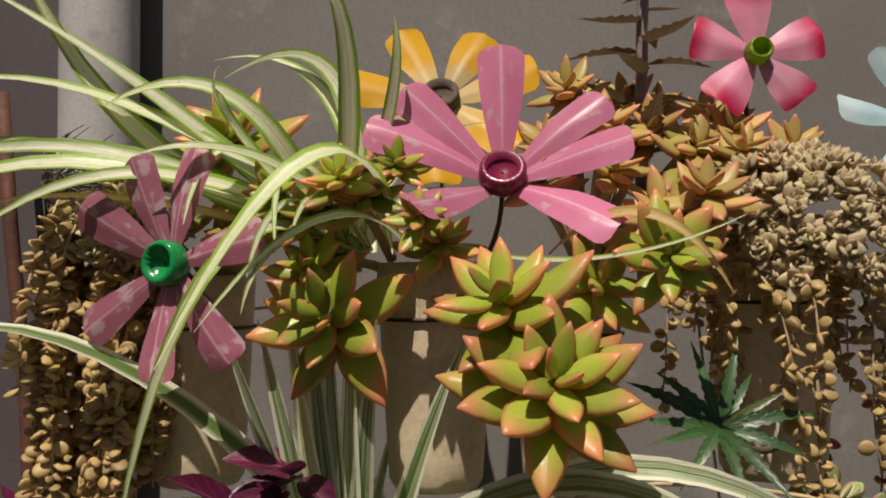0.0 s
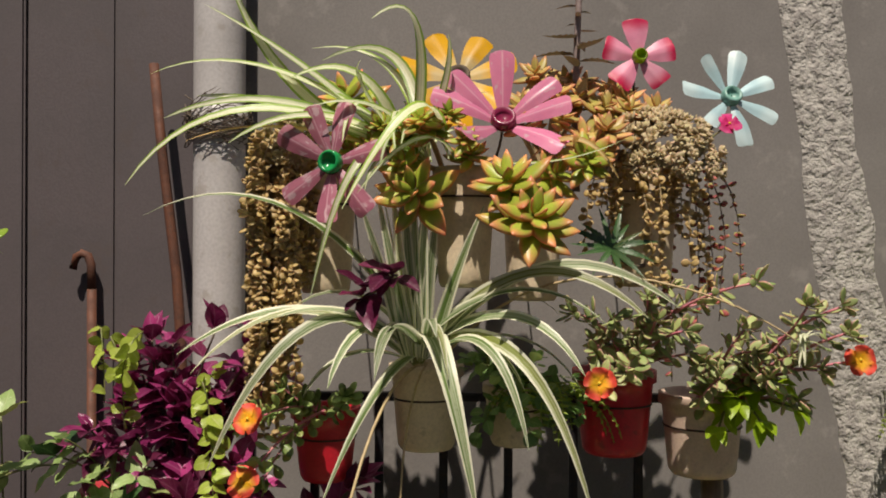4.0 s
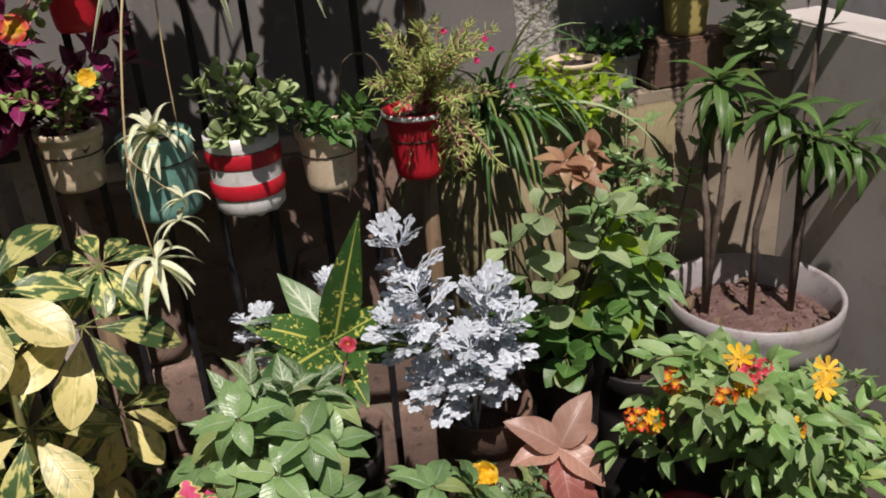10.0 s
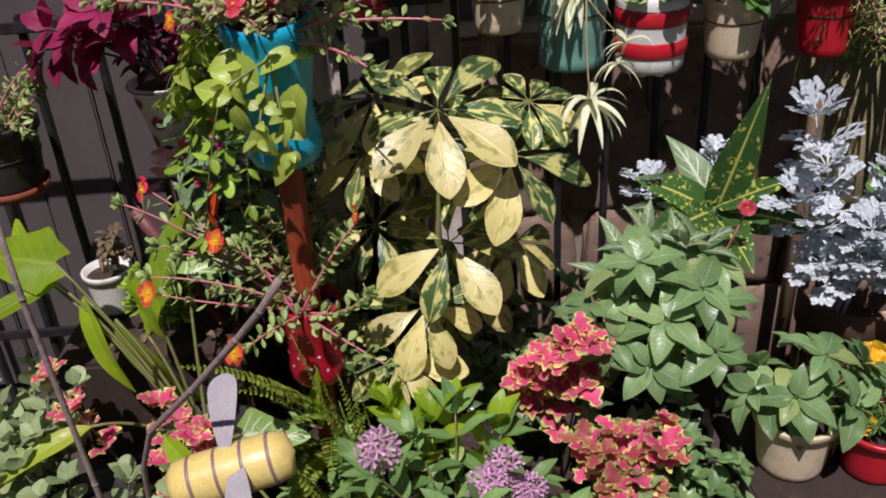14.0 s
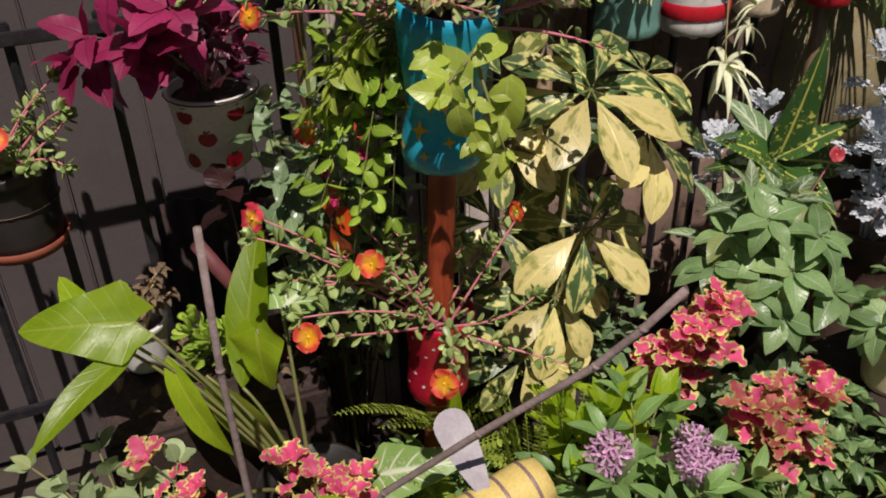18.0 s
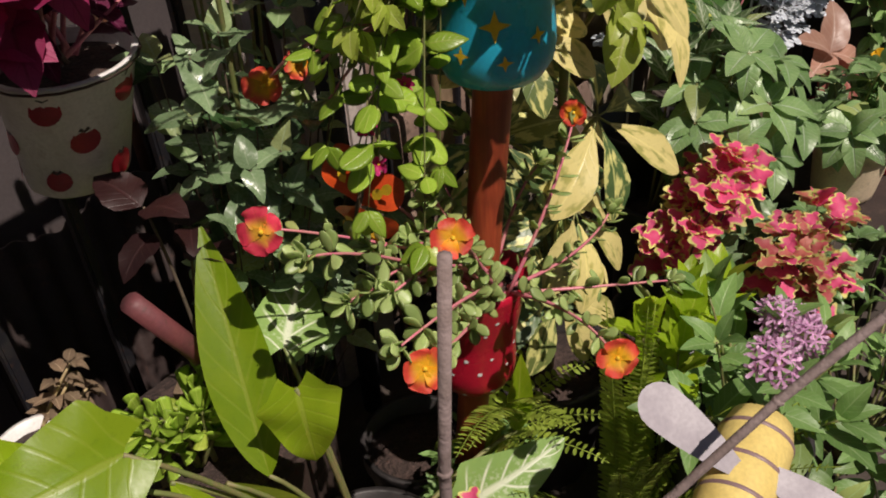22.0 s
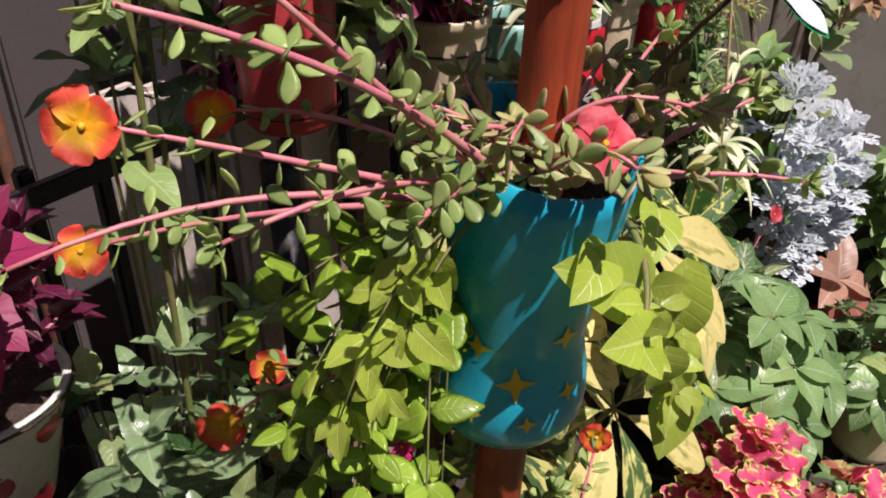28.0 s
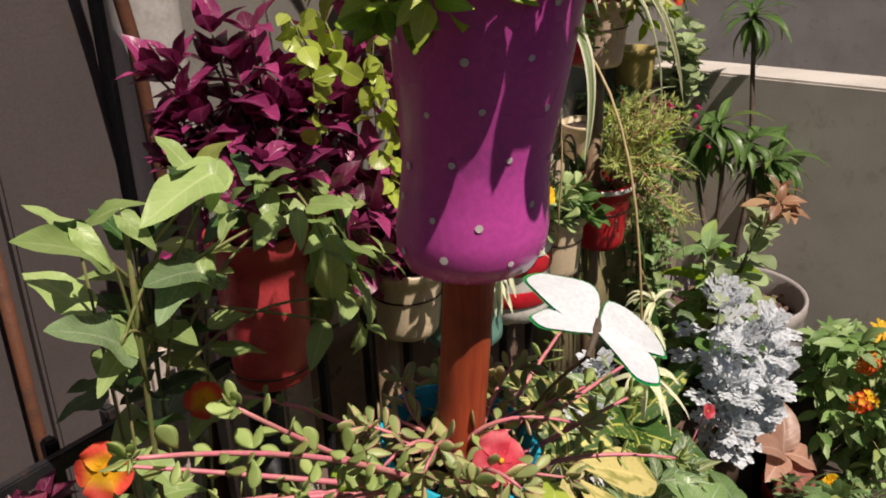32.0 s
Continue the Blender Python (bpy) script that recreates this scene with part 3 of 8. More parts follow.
def fleshy(L, W, T, prof="ovate", curl=0.2, nl=7, nr=8):
    """A thick leaf with a round section."""
    f, vs, uv, fs = PROF[prof], [], [], []
    y, z = 0.0, 0.0
    full = prof in ("spoon", "paddle", "round")
    rows = [1 - (1 - i / nl) ** 1.8 if full else i / nl for i in range(nl + 1)]
    for i in range(nl + 1):
        v = rows[i]
        h = max(f(v), 0.06)
        for j in range(nr):
            t = 2 * math.pi * j / nr
            vs.append((W * 0.5 * h * math.cos(t), y, z + T * 0.5 * h ** 0.7 * math.sin(t)))
            uv.append((0.5 + 0.5 * math.cos(t), v))
        a = curl * v
        if i < nl:
            y += math.cos(a) * L * (rows[i + 1] - v)
            z += math.sin(a) * L * (rows[i + 1] - v)
    for i in range(nl):
        for j in range(nr):
            a, b = i * nr + j, i * nr + (j + 1) % nr
            fs.append((a, b, b + nr, a + nr))
    fs += [tuple(range(nr))[::-1], tuple(range(nl * nr, nl * nr + nr))]
    return vs, fs, uv


def tube(points, r0, r1=None, n=7):
    """A tapered tube along points."""
    r1 = r0 if r1 is None else r1
    P = [Vector(p) for p in points]
    vs, fs, uv = [], [], []
    up = Vector((0.31, 0.17, 0.93))
    for i, p in enumerate(P):
        d = (P[min(i + 1, len(P) - 1)] - P[max(i - 1, 0)]).normalized()
        x = d.cross(up)
        if x.length < 0.05:
            x = d.cross(Vector((1, 0, 0)))
        x.normalize()
        y = d.cross(x)
        r = r0 + (r1 - r0) * i / max(1, len(P) - 1)
        for j in range(n):
            t = 2 * math.pi * j / n
            vs.append(p + (x * math.cos(t) + y * math.sin(t)) * r)
            uv.append((j / n, i / max(1, len(P) - 1)))
    for i in range(len(P) - 1):
        for j in range(n):
            a, b = i * n + j, i * n + (j + 1) % n
            fs.append((a, a + n, b + n, b))
    fs += [tuple(range(n)), tuple(range(len(vs) - n, len(vs)))[::-1]]
    return vs, fs, uv


def bez(a, b, c, n=8):
    a, b, c = Vector(a), Vector(b), Vector(c)
    return [a * (1 - t) ** 2 + b * 2 * t * (1 - t) + c * t * t for t in (i / n for i in range(n + 1))]


def lathe(profile, at=(0, 0, 0), n=28, wob=0.0):
    vs, fs, uv = [], [], []
    for i, (r, z) in enumerate(profile):
        for j in range(n):
            t = 2 * math.pi * j / n
            rr = r * (1 + wob * math.sin(3 * t + i))
            vs.append((at[0] + rr * math.cos(t), at[1] + rr * math.sin(t), at[2] + z))
            uv.append((j / n, i / (len(profile) - 1)))
    for i in range(len(profile) - 1):
        for j in range(n):
            a, b = i * n + j, i * n + (j + 1) % n
            fs.append((a, b, b + n, a + n))
    return vs, fs, uv


def box(x0, x1, y0, y1, z0, z1, b=0.0):
    """A box with cut edges."""
    if not b:
        vs = [(x, y, z) for z in (z0, z1) for x, y in ((x0, y0), (x1, y0), (x1, y1), (x0, y1))]
        return vs, [(3, 2, 1, 0), (4, 5, 6, 7), (0, 1, 5, 4), (1, 2, 6, 5), (2, 3, 7, 6), (3, 0, 4, 7)], None
    bm = bmesh.new()
    bmesh.ops.create_cube(bm, size=1, matrix=Matrix.Translation(((x0 + x1) / 2, (y0 + y1) / 2, (z0 + z1) / 2)) @ Matrix.Diagonal((x1 - x0, y1 - y0, z1 - z0, 1)))
    bmesh.ops.bevel(bm, geom=bm.edges[:], offset=b, segments=2, affect="EDGES")
    bm.verts.index_update()
    out = [tuple(v.co) for v in bm.verts], [tuple(v.index for v in f.verts) for f in bm.faces], None
    bm.free()
    return out


def ball(at, r, n=8, squash=1.0):
    prof = [(max(1e-4, r * math.sin(math.pi * i / n)), -r * squash * math.cos(math.pi * i / n)) for i in range(n + 1)]
    return lathe(prof, at, n + 2)


LEAVES = {}


def leaves(key, mat, kinds):
    """A set of shared leaf meshes, of length 1 unless told, made once."""
    if key not in LEAVES:
        LEAVES[key] = [Geo().add(*g).mesh(key, M[mat]) for g in kinds]
    return LEAVES[key]


def wide(rng, s):
    return Vector((rng.uniform(-s, s), rng.uniform(-s, s), rng.uniform(-s, s)))


# ---- the large structure ----
def slab(name, geo, mat, label, cat, smooth=False):
    return tagged(part(name, geo, M[mat], None, smooth=smooth), label, cat, kind="structure")


slab("ground", Geo().add(*box(-60, 60, -60, 60, -0.2, 0.0)), "ground", "dark bare earth and old concrete under the pots", "ground")
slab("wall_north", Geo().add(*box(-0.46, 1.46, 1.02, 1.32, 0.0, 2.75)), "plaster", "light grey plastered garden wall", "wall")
# unseen wall added behind the viewer; it closes the place and cuts sky light
slab("wall_south", Geo().add(*box(-4.0, 7.0, -3.6, -3.4, 0.0, 2.2)), "plaster", "unseen plain plastered wall added opposite the plants", "wall")
slab("wall_east", Geo().add(*box(1.28, 1.43, -3.4, 1.018, 0.0, 0.97, 0.006)), "concrete", "low pale concrete side wall in the sun", "wall")
slab("wall_far", Geo().add(*box(4.2, 4.4, -6.0, 6.0, 0.0, 2.6)), "concrete", "pale grey wall beyond the side wall", "wall")
# another added wall out of view, which also holds back sky light
slab("wall_west", Geo().add(*box(-4.2, -4.0, -3.6, 1.4, 0.0, 2.6)), "plaster", "unseen plain plastered wall added at the side", "wall")

# grey sheet gate panels left of the drainpipe
gate = thing("gate", (-1.6, 1.04, 0), "dark grey painted sheet-metal gate leaf", "gate", kind="structure")
for i in range(22):
    x0 = -0.47 - 0.16 * (i + 1)
    part("panel", Geo().add(*box(x0 + 0.001, x0 + 0.159, 1.02 + 0.006 * (i % 2), 1.06, 0.02, 2.7, 0.004)), M["gate_paint"], gate, smooth=False)

pipe = thing("drainpipe", (-0.433, 0.972, 0), "off-white plastic drainpipe with stained joints beside the wall", "pipe", kind="structure")
part("pipe_barrel", Geo().add(*lathe([(0.043, 0), (0.043, 3.1)], (-0.433, 0.972, 0))), M["pipe"], pipe)
for z in (1.70, 0.7):
    part("joint", Geo().add(*lathe([(0.043, z - 0.03), (0.0465, z - 0.028), (0.0465, z + 0.028), (0.043, z + 0.03)], (-0.433, 0.972, 0))), M["pipe"], pipe)

# rough unpainted strip of plaster on the wall
rng = random.Random(5)
g = Geo()
nx, nz = 26, 110
vs, fs = [], []
for k in range(nz + 1):
    z = 0.55 + 2.1 * k / nz
    mid = 0.632 + 0.05 * math.sin(z * 2.1) + 0.04 * (1.4 - z)
    hw = 0.052 + 0.016 * noise.noise((0, z * 5, 2))
    for j in range(nx + 1):
        u = 2 * j / nx - 1
        x = mid + u * hw * (1 + 0.25 * noise.noise((u, z * 14, 7)))
        h = (noise.noise((x * 70, z * 70, 0)) + 0.6 * noise.noise((x * 160, z * 160, 3))) * 0.006 + 0.007
        vs.append((x, 1.0195 - max(0, h) * (1 - u ** 6), z))
for k in range(nz):
    for j in range(nx):
        a = k * (nx + 1) + j
        fs.append((a, a + 1, a + nx + 2, a + nx + 1))
slab("plaster_strip", g.add(vs, fs), "rough_plaster", "rough unpainted strip of lumpy plaster on the wall", "plaster", True)

# low wall behind the lower pots: brown rubble stones and an ochre panel
low = thing("low_wall", (0.4, 0.9, 0), "low brown stone ledge wall behind the hanging pots", "low wall", kind="structure")
part("core", Geo().add(*box(-0.38, 1.278, 0.90, 1.017, 0.0, 0.86)), M["ledge"], low, smooth=False)
rng = random.Random(8)
z = 0.02
while z < 0.84:
    h = rng.uniform(0.20, 0.30)
    x = -0.37
    while x < 0.36:
        w = rng.uniform(0.18, 0.34)
        bm = bmesh.new()
        bmesh.ops.create_icosphere(bm, subdivisions=2, radius=0.5)
        for v in bm.verts:
            c = v.co
            for a in range(3):
                c[a] = math.copysign(abs(c[a] * 2) ** 0.42, c[a]) * 0.5
            v.co = c + Vector((1, 1, 1)) * 0.13 * noise.noise(c * 2.2 + Vector((x * 9, z * 9, 0)))
        bm.verts.index_update()
        gg = Geo().add([tuple(v.co) for v in bm.verts], [tuple(v.index for v in f.verts) for f in bm.faces])
        bm.free()
        me = gg.mesh("stone", M["brown_stone"])
        put("stone", me, Matrix.Translation((x + w / 2, 0.895, min(0.86 - h / 2, z + h / 2))) @ Matrix.Diagonal((w - 0.004, 0.035 + rng.random() * 0.012, h - 0.004, 1)), low)
        x += w
    z += h
part("ochre_panel", Geo().add(*box(0.37, 0.95, 0.862, 0.899, 0.25, 0.84, 0.006)), M["olive_panel"], low, "stained ochre-painted panel")

# iron railing
fence = thing("railing", (-0.3, 0.82, 0), "black painted iron railing that carries the hanging pots", "railing", kind="structure")
xs = [-0.147 + 0.097 * k for k in range(-2, 5)]
for x in xs:
    part("bar", Geo().add(*box(x - 0.0065, x + 0.0065, 0.8135, 0.8265, 0.0, 1.262, 0.002)), M["iron"], fence, smooth=False)
for xl in [-0.435, -0.557, -0.672, -0.742] + [-0.872 - 0.128 * k for k in range(10)]:
    part("bar", Geo().add(*box(xl - 0.0075, xl + 0.0075, 0.8125, 0.8275, 0.0, 0.985, 0.003)), M["iron"], fence, smooth=False)
part("rail", Geo().add(*box(-0.36, 0.40, 0.811, 0.829, 1.2625, 1.275, 0.002)), M["iron"], fence, smooth=False)
part("pipe_post", Geo().add(*tube([(-0.485, 0.786, 0), (-0.485, 0.786, 0.86)], 0.017, n=12)).add(*tube([(-0.485, 0.786, 0.86), (-0.485, 0.786, 0.90)], 0.021, n=12)), M["iron"], fence, "thick black support pipe")
part("rail", Geo().add(*box(-2.2, -0.36, 0.797, 0.809, 0.955, 0.975, 0.002)), M["iron"], fence, smooth=False)
part("rail", Geo().add(*box(-2.2, -0.36, 0.797, 0.809, 0.30, 0.32, 0.002)), M["iron"], fence, smooth=False)

# pale strips standing behind the railing, coloured as sunlit pieces of gate and wall
rng = random.Random(3)
for x, hw in ((-0.36, 0.030), (-0.617, 0.028), (-0.568, 0.017), (-0.452, 0.033)):
    h = rng.uniform(0.98, 1.03)
    b = part("board", Geo().add(*box(x - hw, x + hw, 0.852, 0.872, 0.0, h, 0.006)), M["sunlit_pale"], None, smooth=False)
    tagged(b, "pale strip behind the railing that stands for sunlit gate and wall", "board", "boards behind the railing")

# added sheet; its near-black colour holds the shade over the lower gate
sheet = thing("shade_sheet", (-0.78, 0.95, 0.0), "added near-black corrugated sheet for the shade behind the railing", "metal sheet")
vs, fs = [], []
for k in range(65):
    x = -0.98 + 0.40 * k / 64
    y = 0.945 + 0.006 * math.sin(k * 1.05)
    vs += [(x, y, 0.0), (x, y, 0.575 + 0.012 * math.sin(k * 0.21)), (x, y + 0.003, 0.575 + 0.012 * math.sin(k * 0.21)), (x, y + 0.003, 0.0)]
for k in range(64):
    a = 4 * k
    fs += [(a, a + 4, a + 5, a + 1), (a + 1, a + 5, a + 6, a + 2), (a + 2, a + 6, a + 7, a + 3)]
part("sheet", Geo().add(vs, fs), M["shade_brown"], sheet, smooth=True)

# ---- pots ----
def pot(x, y, z0, h, rt, rb, mat, label, name="flower_pot", band=True, group="", soil=True, n=30, wall=0.003, rings=(), tilt=None):
    t = thing(name, (x, y, z0), label, "pot", group)
    lip = rt * 0.06
    prof = [(0.001, 0), (rb * 0.9, 0), (rb, 0.006)]
    steps_ = 7
    for i in range(1, steps_):
        k = i / steps_
        r = rb + (rt - rb) * k
        for q, dr in rings:
            r += dr * math.exp(-((k - q) / 0.05) ** 2)
        prof.append((r, h * k))
    if band:
        prof += [(rt, h * 0.86), (rt + lip, h * 0.865), (rt + lip, h - 0.003)]
    prof += [(rt + (lip if band else 0), h), (rt - wall, h), (rt - wall * 1.3, h * 0.8), (rb * 0.9, h * 0.72), (0.001, h * 0.72)]
    part("pot_body", Geo().add(*lathe(prof, (x, y, z0), n)), M[mat], t)
    if soil:
        s = [(0.001, h * 0.86 + 0.006), (rt * 0.5, h * 0.87), (rt - wall * 1.35, h * 0.84), (rt * 0.9, h * 0.8)]
        part("soil", Geo().add(*lathe(s, (x, y, z0), 18, 0.02)), M["soil"], t, "dark potting soil")
    return t


def hanger(t, x, y, z, r, back=0.812):
    """Wire ring that ties a pot to the railing, or to the wall."""
    pts = [(x + r * math.cos(a), y + r * math.sin(a), z) for a in (math.pi * 2 * i / 20 for i in range(21))]
    part("wire_ring", Geo().add(*tube(pts, 0.0014, n=5)), M["wire"], t)
    part("wire_hook", Geo().add(*tube([(x, y + r, z), (x, y + r + 0.01, z + 0.01), (x, back, z + 0.012)], 0.0016, n=5)), M["wire"], t)


CREAM = "cream painted plastic pot hanging from the railing"
# top row
for x, y, rt, rb, z0, h in ((-0.21, 0.70, 0.043, 0.034, 1.43, 0.16), (-0.02, 0.655, 0.042, 0.033, 1.44, 0.157), (0.075, 0.715, 0.043, 0.034, 1.42, 0.165), (0.225, 0.71, 0.048, 0.038, 1.44, 0.17)):
    t = pot(x, y, z0, h, rt, rb, "cream", "tall cream painted pot wired to the wall", band=False, group="top row of pots")
    hanger(t, x, y, z0 + h * 0.75, rt * 1.0, 1.021)
# middle row
ROW2 = (
    (-0.212, 0.72, 1.17, 0.10, 0.046, 0.035, "red", "red painted pot with a chipped white rim"),
    (-0.072, 0.73, 1.212, 0.118, 0.050, 0.040, "cream", "cream painted pot with a wire round it"),
    (0.052, 0.73, 1.218, 0.085, 0.043, 0.034, "cream", "small cream painted pot overgrown with creeper"),
    (0.190, 0.73, 1.208, 0.115, 0.055, 0.044, "red", "bright red painted pot on the railing"),
    (0.312, 0.73, 1.18, 0.112, 0.056, 0.046, "cream_pink", "pinkish cream pot on a wooden stake"),
)
for x, y, z0, h, rt, rb, mt, lab in ROW2:
    t = pot(x, y, z0, h, rt, rb, mt, lab, group="middle row of pots")
    hanger(t, x, y, z0 + h * 0.6, (rt + rb) * 0.52)
# lower row
ROW3 = (
    (-0.268, 0.72, 0.922, 0.10, 0.050, 0.042, "cream", "cream painted pot on a wooden stake"),
    (0.148, 0.72, 0.846, 0.112, 0.054, 0.044, "cream", "cream painted plastic pot hanging from the railing"),
    (0.312, 0.71, 0.842, 0.125, 0.058, 0.044, "red", "red painted pot with a pale rim and cascading moss rose"),
)
for x, y, z0, h, rt, rb, mt, lab in ROW3:
    t = pot(x, y, z0, h, rt, rb, mt, lab, group="lower row of pots")
    hanger(t, x, y, z0 + h * 0.6, (rt + rb) * 0.52)
part("rim_band", Geo().add(*lathe([(0.0605, 0), (0.0635, 0.002), (0.0635, 0.008), (0.0605, 0.010)], (0.312, 0.71, 0.957))), M["white"], t, "pale worn rim")
t = pot(-0.14, 0.715, 0.852, 0.14, 0.061, 0.058, "teal", "teal painted cut plastic jug with a moulded waist", band=False, group="lower row of pots", rings=((0.3, -0.004), (0.55, -0.003)))
hanger(t, -0.14, 0.715, 0.95, 0.061)
t = pot(0.0, 0.715, 0.838, 0.138, 0.064, 0.060, "white", "white cut plastic jug with two red painted bands", band=False, group="lower row of pots", rings=((0.5, -0.004),))
hanger(t, 0.0, 0.715, 0.95, 0.063)
for z in (0.868, 0.922):
    prof = [(0.0630, z), (0.0646, z + 0.003), (0.0650, z + 0.014), (0.0646, z + 0.024), (0.0630, z + 0.027)]
    part("red_band", Geo().add(*lathe(prof, (0.0, 0.715, 0), 36)), M["red"], t, "red painted band")
for k in range(9):
    a = k * 2 * math.pi / 9
    part("foot_bulge", Geo().add(*ball((0.044 * math.cos(a), 0.715 + 0.044 * math.sin(a), 0.842), 0.013, 6, 0.8)), M["white"], t)
# tall red pot by the purple plant
t = pot(-0.505, 0.738, 0.965, 0.185, 0.055, 0.044, "pot_red", "tall red painted pot with leaves hanging over it", group="pots on the railing")
hanger(t, -0.505, 0.738, 0.985, 0.049)

# wooden stakes under two pots
for x, y, z1, r, mt in ((-0.285, 0.745, 0.9245, 0.017, "stick"), (0.33, 0.735, 1.1825, 0.016, "stick")):
    g = Geo().add(*tube([(x, y, 0), (x + 0.004, y, z1 * 0.5), (x - 0.003, y, z1)], r, r * 0.95, 8))
    tagged(part("stake", g, M[mt], None), "round raw wooden stake that props a pot", "stake", "stakes under the pots")

# strawberry cup
def cup(x, y, z0):
    def tip(g):
        """The cup hangs with its foot pushed back."""
        vs, fs, uv = g
        return [(p[0], p[1] + 0.045 * (1 - (p[2] - z0) / 0.15), p[2]) for p in vs], fs, uv

    t = thing("strawberry_cup", (x, y, z0), "white plastic cup painted with red strawberries, hanging on the railing", "pot", "pots on the railing")
    h, rt, rb = 0.15, 0.068, 0.053
    prof = [(0.001, 0), (rb - 0.008, 0), (rb, 0.008), (rt, h - 0.004), (rt + 0.003, h), (rt - 0.003, h), (rt - 0.006, h - 0.02), (0.001, h - 0.025)]
    part("cup_body", Geo().add(*tip(lathe(prof, (x, y, z0), 36))), M["white"], t)
    part("soil", Geo().add(*tip(lathe([(0.001, h - 0.012), (rt * 0.6, h - 0.013), (rt - 0.005, h - 0.016)], (x, y, z0), 18, 0.02))), M["soil"], t)
    rng = random.Random(2)
    for k in range(15):
        a = 2 * math.pi * (k % 5) / 5 + (k // 5) * 0.6 + rng.uniform(-0.15, 0.15)
        zz = z0 + 0.028 + 0.044 * (k // 5) + rng.uniform(-0.006, 0.006)
        r = rb + (rt - rb) * (zz - z0) / h
        g = Geo()
        vs = []
        s = rng.uniform(0.0145, 0.019)
        for i in range(15):
            q = 2 * math.pi * i / 14 if i < 14 else 0
            rad = 0 if i == 14 else s * (1 - 0.22 * max(0, -math.sin(q)) + 0.10 * math.sin(q))
            du, dz = rad * math.cos(q) * 0.86, rad * math.sin(q)
            aa = a + du / r
            vs.append(((x + (r + 0.0012) * math.cos(aa)), (y + (r + 0.0012) * math.sin(aa)), zz + dz))
        part("strawberry", g.add(*tip((vs, [(i, (i + 1) % 14, 14) for i in range(14)], None))), M["berry"], t, "red painted strawberry")
        vs = [(x + (r + 0.002) * math.cos(a + dx / r), y + (r + 0.002) * math.sin(a + dx / r), zz + s * 0.95 + dz) for dx, dz in ((-0.006, 0.001), (0, -0.002), (0.006, 0.001), (0.003, 0.0045), (0, 0.001), (-0.003, 0.0045))]
        part("calyx", Geo().add(*tip((vs, [(0, 1, 4, 5), (1, 2, 3, 4)], None))), M["black_pot"], t)
    return t


t = cup(-0.865, 0.738, 0.722)
hanger(t, -0.865, 0.738, 0.868, 0.072)
t = pot(-1.175, 0.70, 0.70, 0.13, 0.072, 0.058, "black_pot", "black plastic pot with an orange saucer", group="pots on the railing")
part("saucer", Geo().add(*lathe([(0.001, -0.006), (0.062, -0.006), (0.068, 0.012), (0.0655, 0.012), (0.0601, 0.0)], (-1.175, 0.70, 0.70))), M["terracotta"], t, "orange saucer")
hanger(t, -1.175, 0.70, 0.77, 0.067)

# post with painted bottles
POST = (-0.621, 0.410)


def on_post(z):
    """The post leans a little."""
    return POST[0] + 0.016 * (z - 0.87), POST[1] - 0.072 * (z - 0.87)


def lean(g, z0):
    """Shears a shape built upright at z0 along the post's lean."""
    vs, fs, uv = g
    return [(x + 0.016 * (z - z0), y - 0.072 * (z - z0), z) for x, y, z in vs], fs, uv


post = thing("bottle_post", (*POST, 0), "varnished red-brown wooden post with painted bottle planters on it", "planter post")
part("pole", Geo().add(*tube([(*on_post(1.62 * i / 12), 1.62 * i / 12) for i in range(13)], 0.0205, 0.0195, 12)), M["post"], post, "varnished wooden pole")


def bottle(z0, mat, label, h=0.215, rt=0.077, rb=0.064, waist=0.052, slant=0.0):
    """Upturned cut bottle with a waist, threaded on the post."""
    x, y = on_post(z0)
    prof = [(0.022, z0 + 0.004), (rb * 0.55, z0), (rb * 0.86, z0 + 0.006), (rb * 0.985, z0 + 0.02), (rb, z0 + 0.036), (rb * 0.97, z0 + 0.052)]
    prof += [(waist, z0 + 0.083), (waist + 0.001, z0 + 0.095)]
    for i in range(1, 7):
        k = i / 6
        prof.append((waist + (rt - waist) * k ** 0.9, z0 + 0.095 + (h - 0.095) * k))
    prof += [(rt - 0.003, z0 + h), (rt - 0.008, z0 + h - 0.03), (0.02, z0 + h - 0.035)]
    def cut(g):
        """Tips the cut edge: lower towards the front."""
        vs, fs, uv = g
        return [(vx, vy, vz + slant * (vy - y) / rt * max(0.0, (vz - z0) / h) ** 4) for vx, vy, vz in vs], fs, uv

    b = part("bottle", Geo().add(*lean(cut(lathe(prof, (x, y, 0), 40)), z0)), M[mat], post, label)
    part("soil", Geo().add(*lean(cut(lathe([(0.021, h - 0.012), (rt * 0.6, h - 0.010), (rt - 0.0055, h - 0.022)], (x, y, z0), 20, 0.02)), z0)), M["soil"], b)
    return b, x, y, prof


def radius_at(prof, z):
    for (r0, a), (r1, b) in zip(prof[2:], prof[3:]):
        if a <= z <= b:
            return r0 + (r1 - r0) * (z - a) / (b - a + 1e-9)
    return prof[5][0]


def decal(name, parent, x, y, prof, ang, z, shape, mat, off=0.0009, label=""):
    """A painted mark that follows the bottle's skin; shape: list of (du, dz)."""
    vs = []
    for du, dz in [(0, 0)] + shape:
        r = radius_at(prof, z + dz) + off
        a = ang + du / r
        vs.append((x + r * math.cos(a), y + r * math.sin(a), z + dz))
    vs = lean((vs, None, None), prof[0][1])[0]
    n = len(shape)
    part(name, Geo().add(vs, [(0, 1 + i, 1 + (i + 1) % n) for i in range(n)]), M[mat], parent, label)


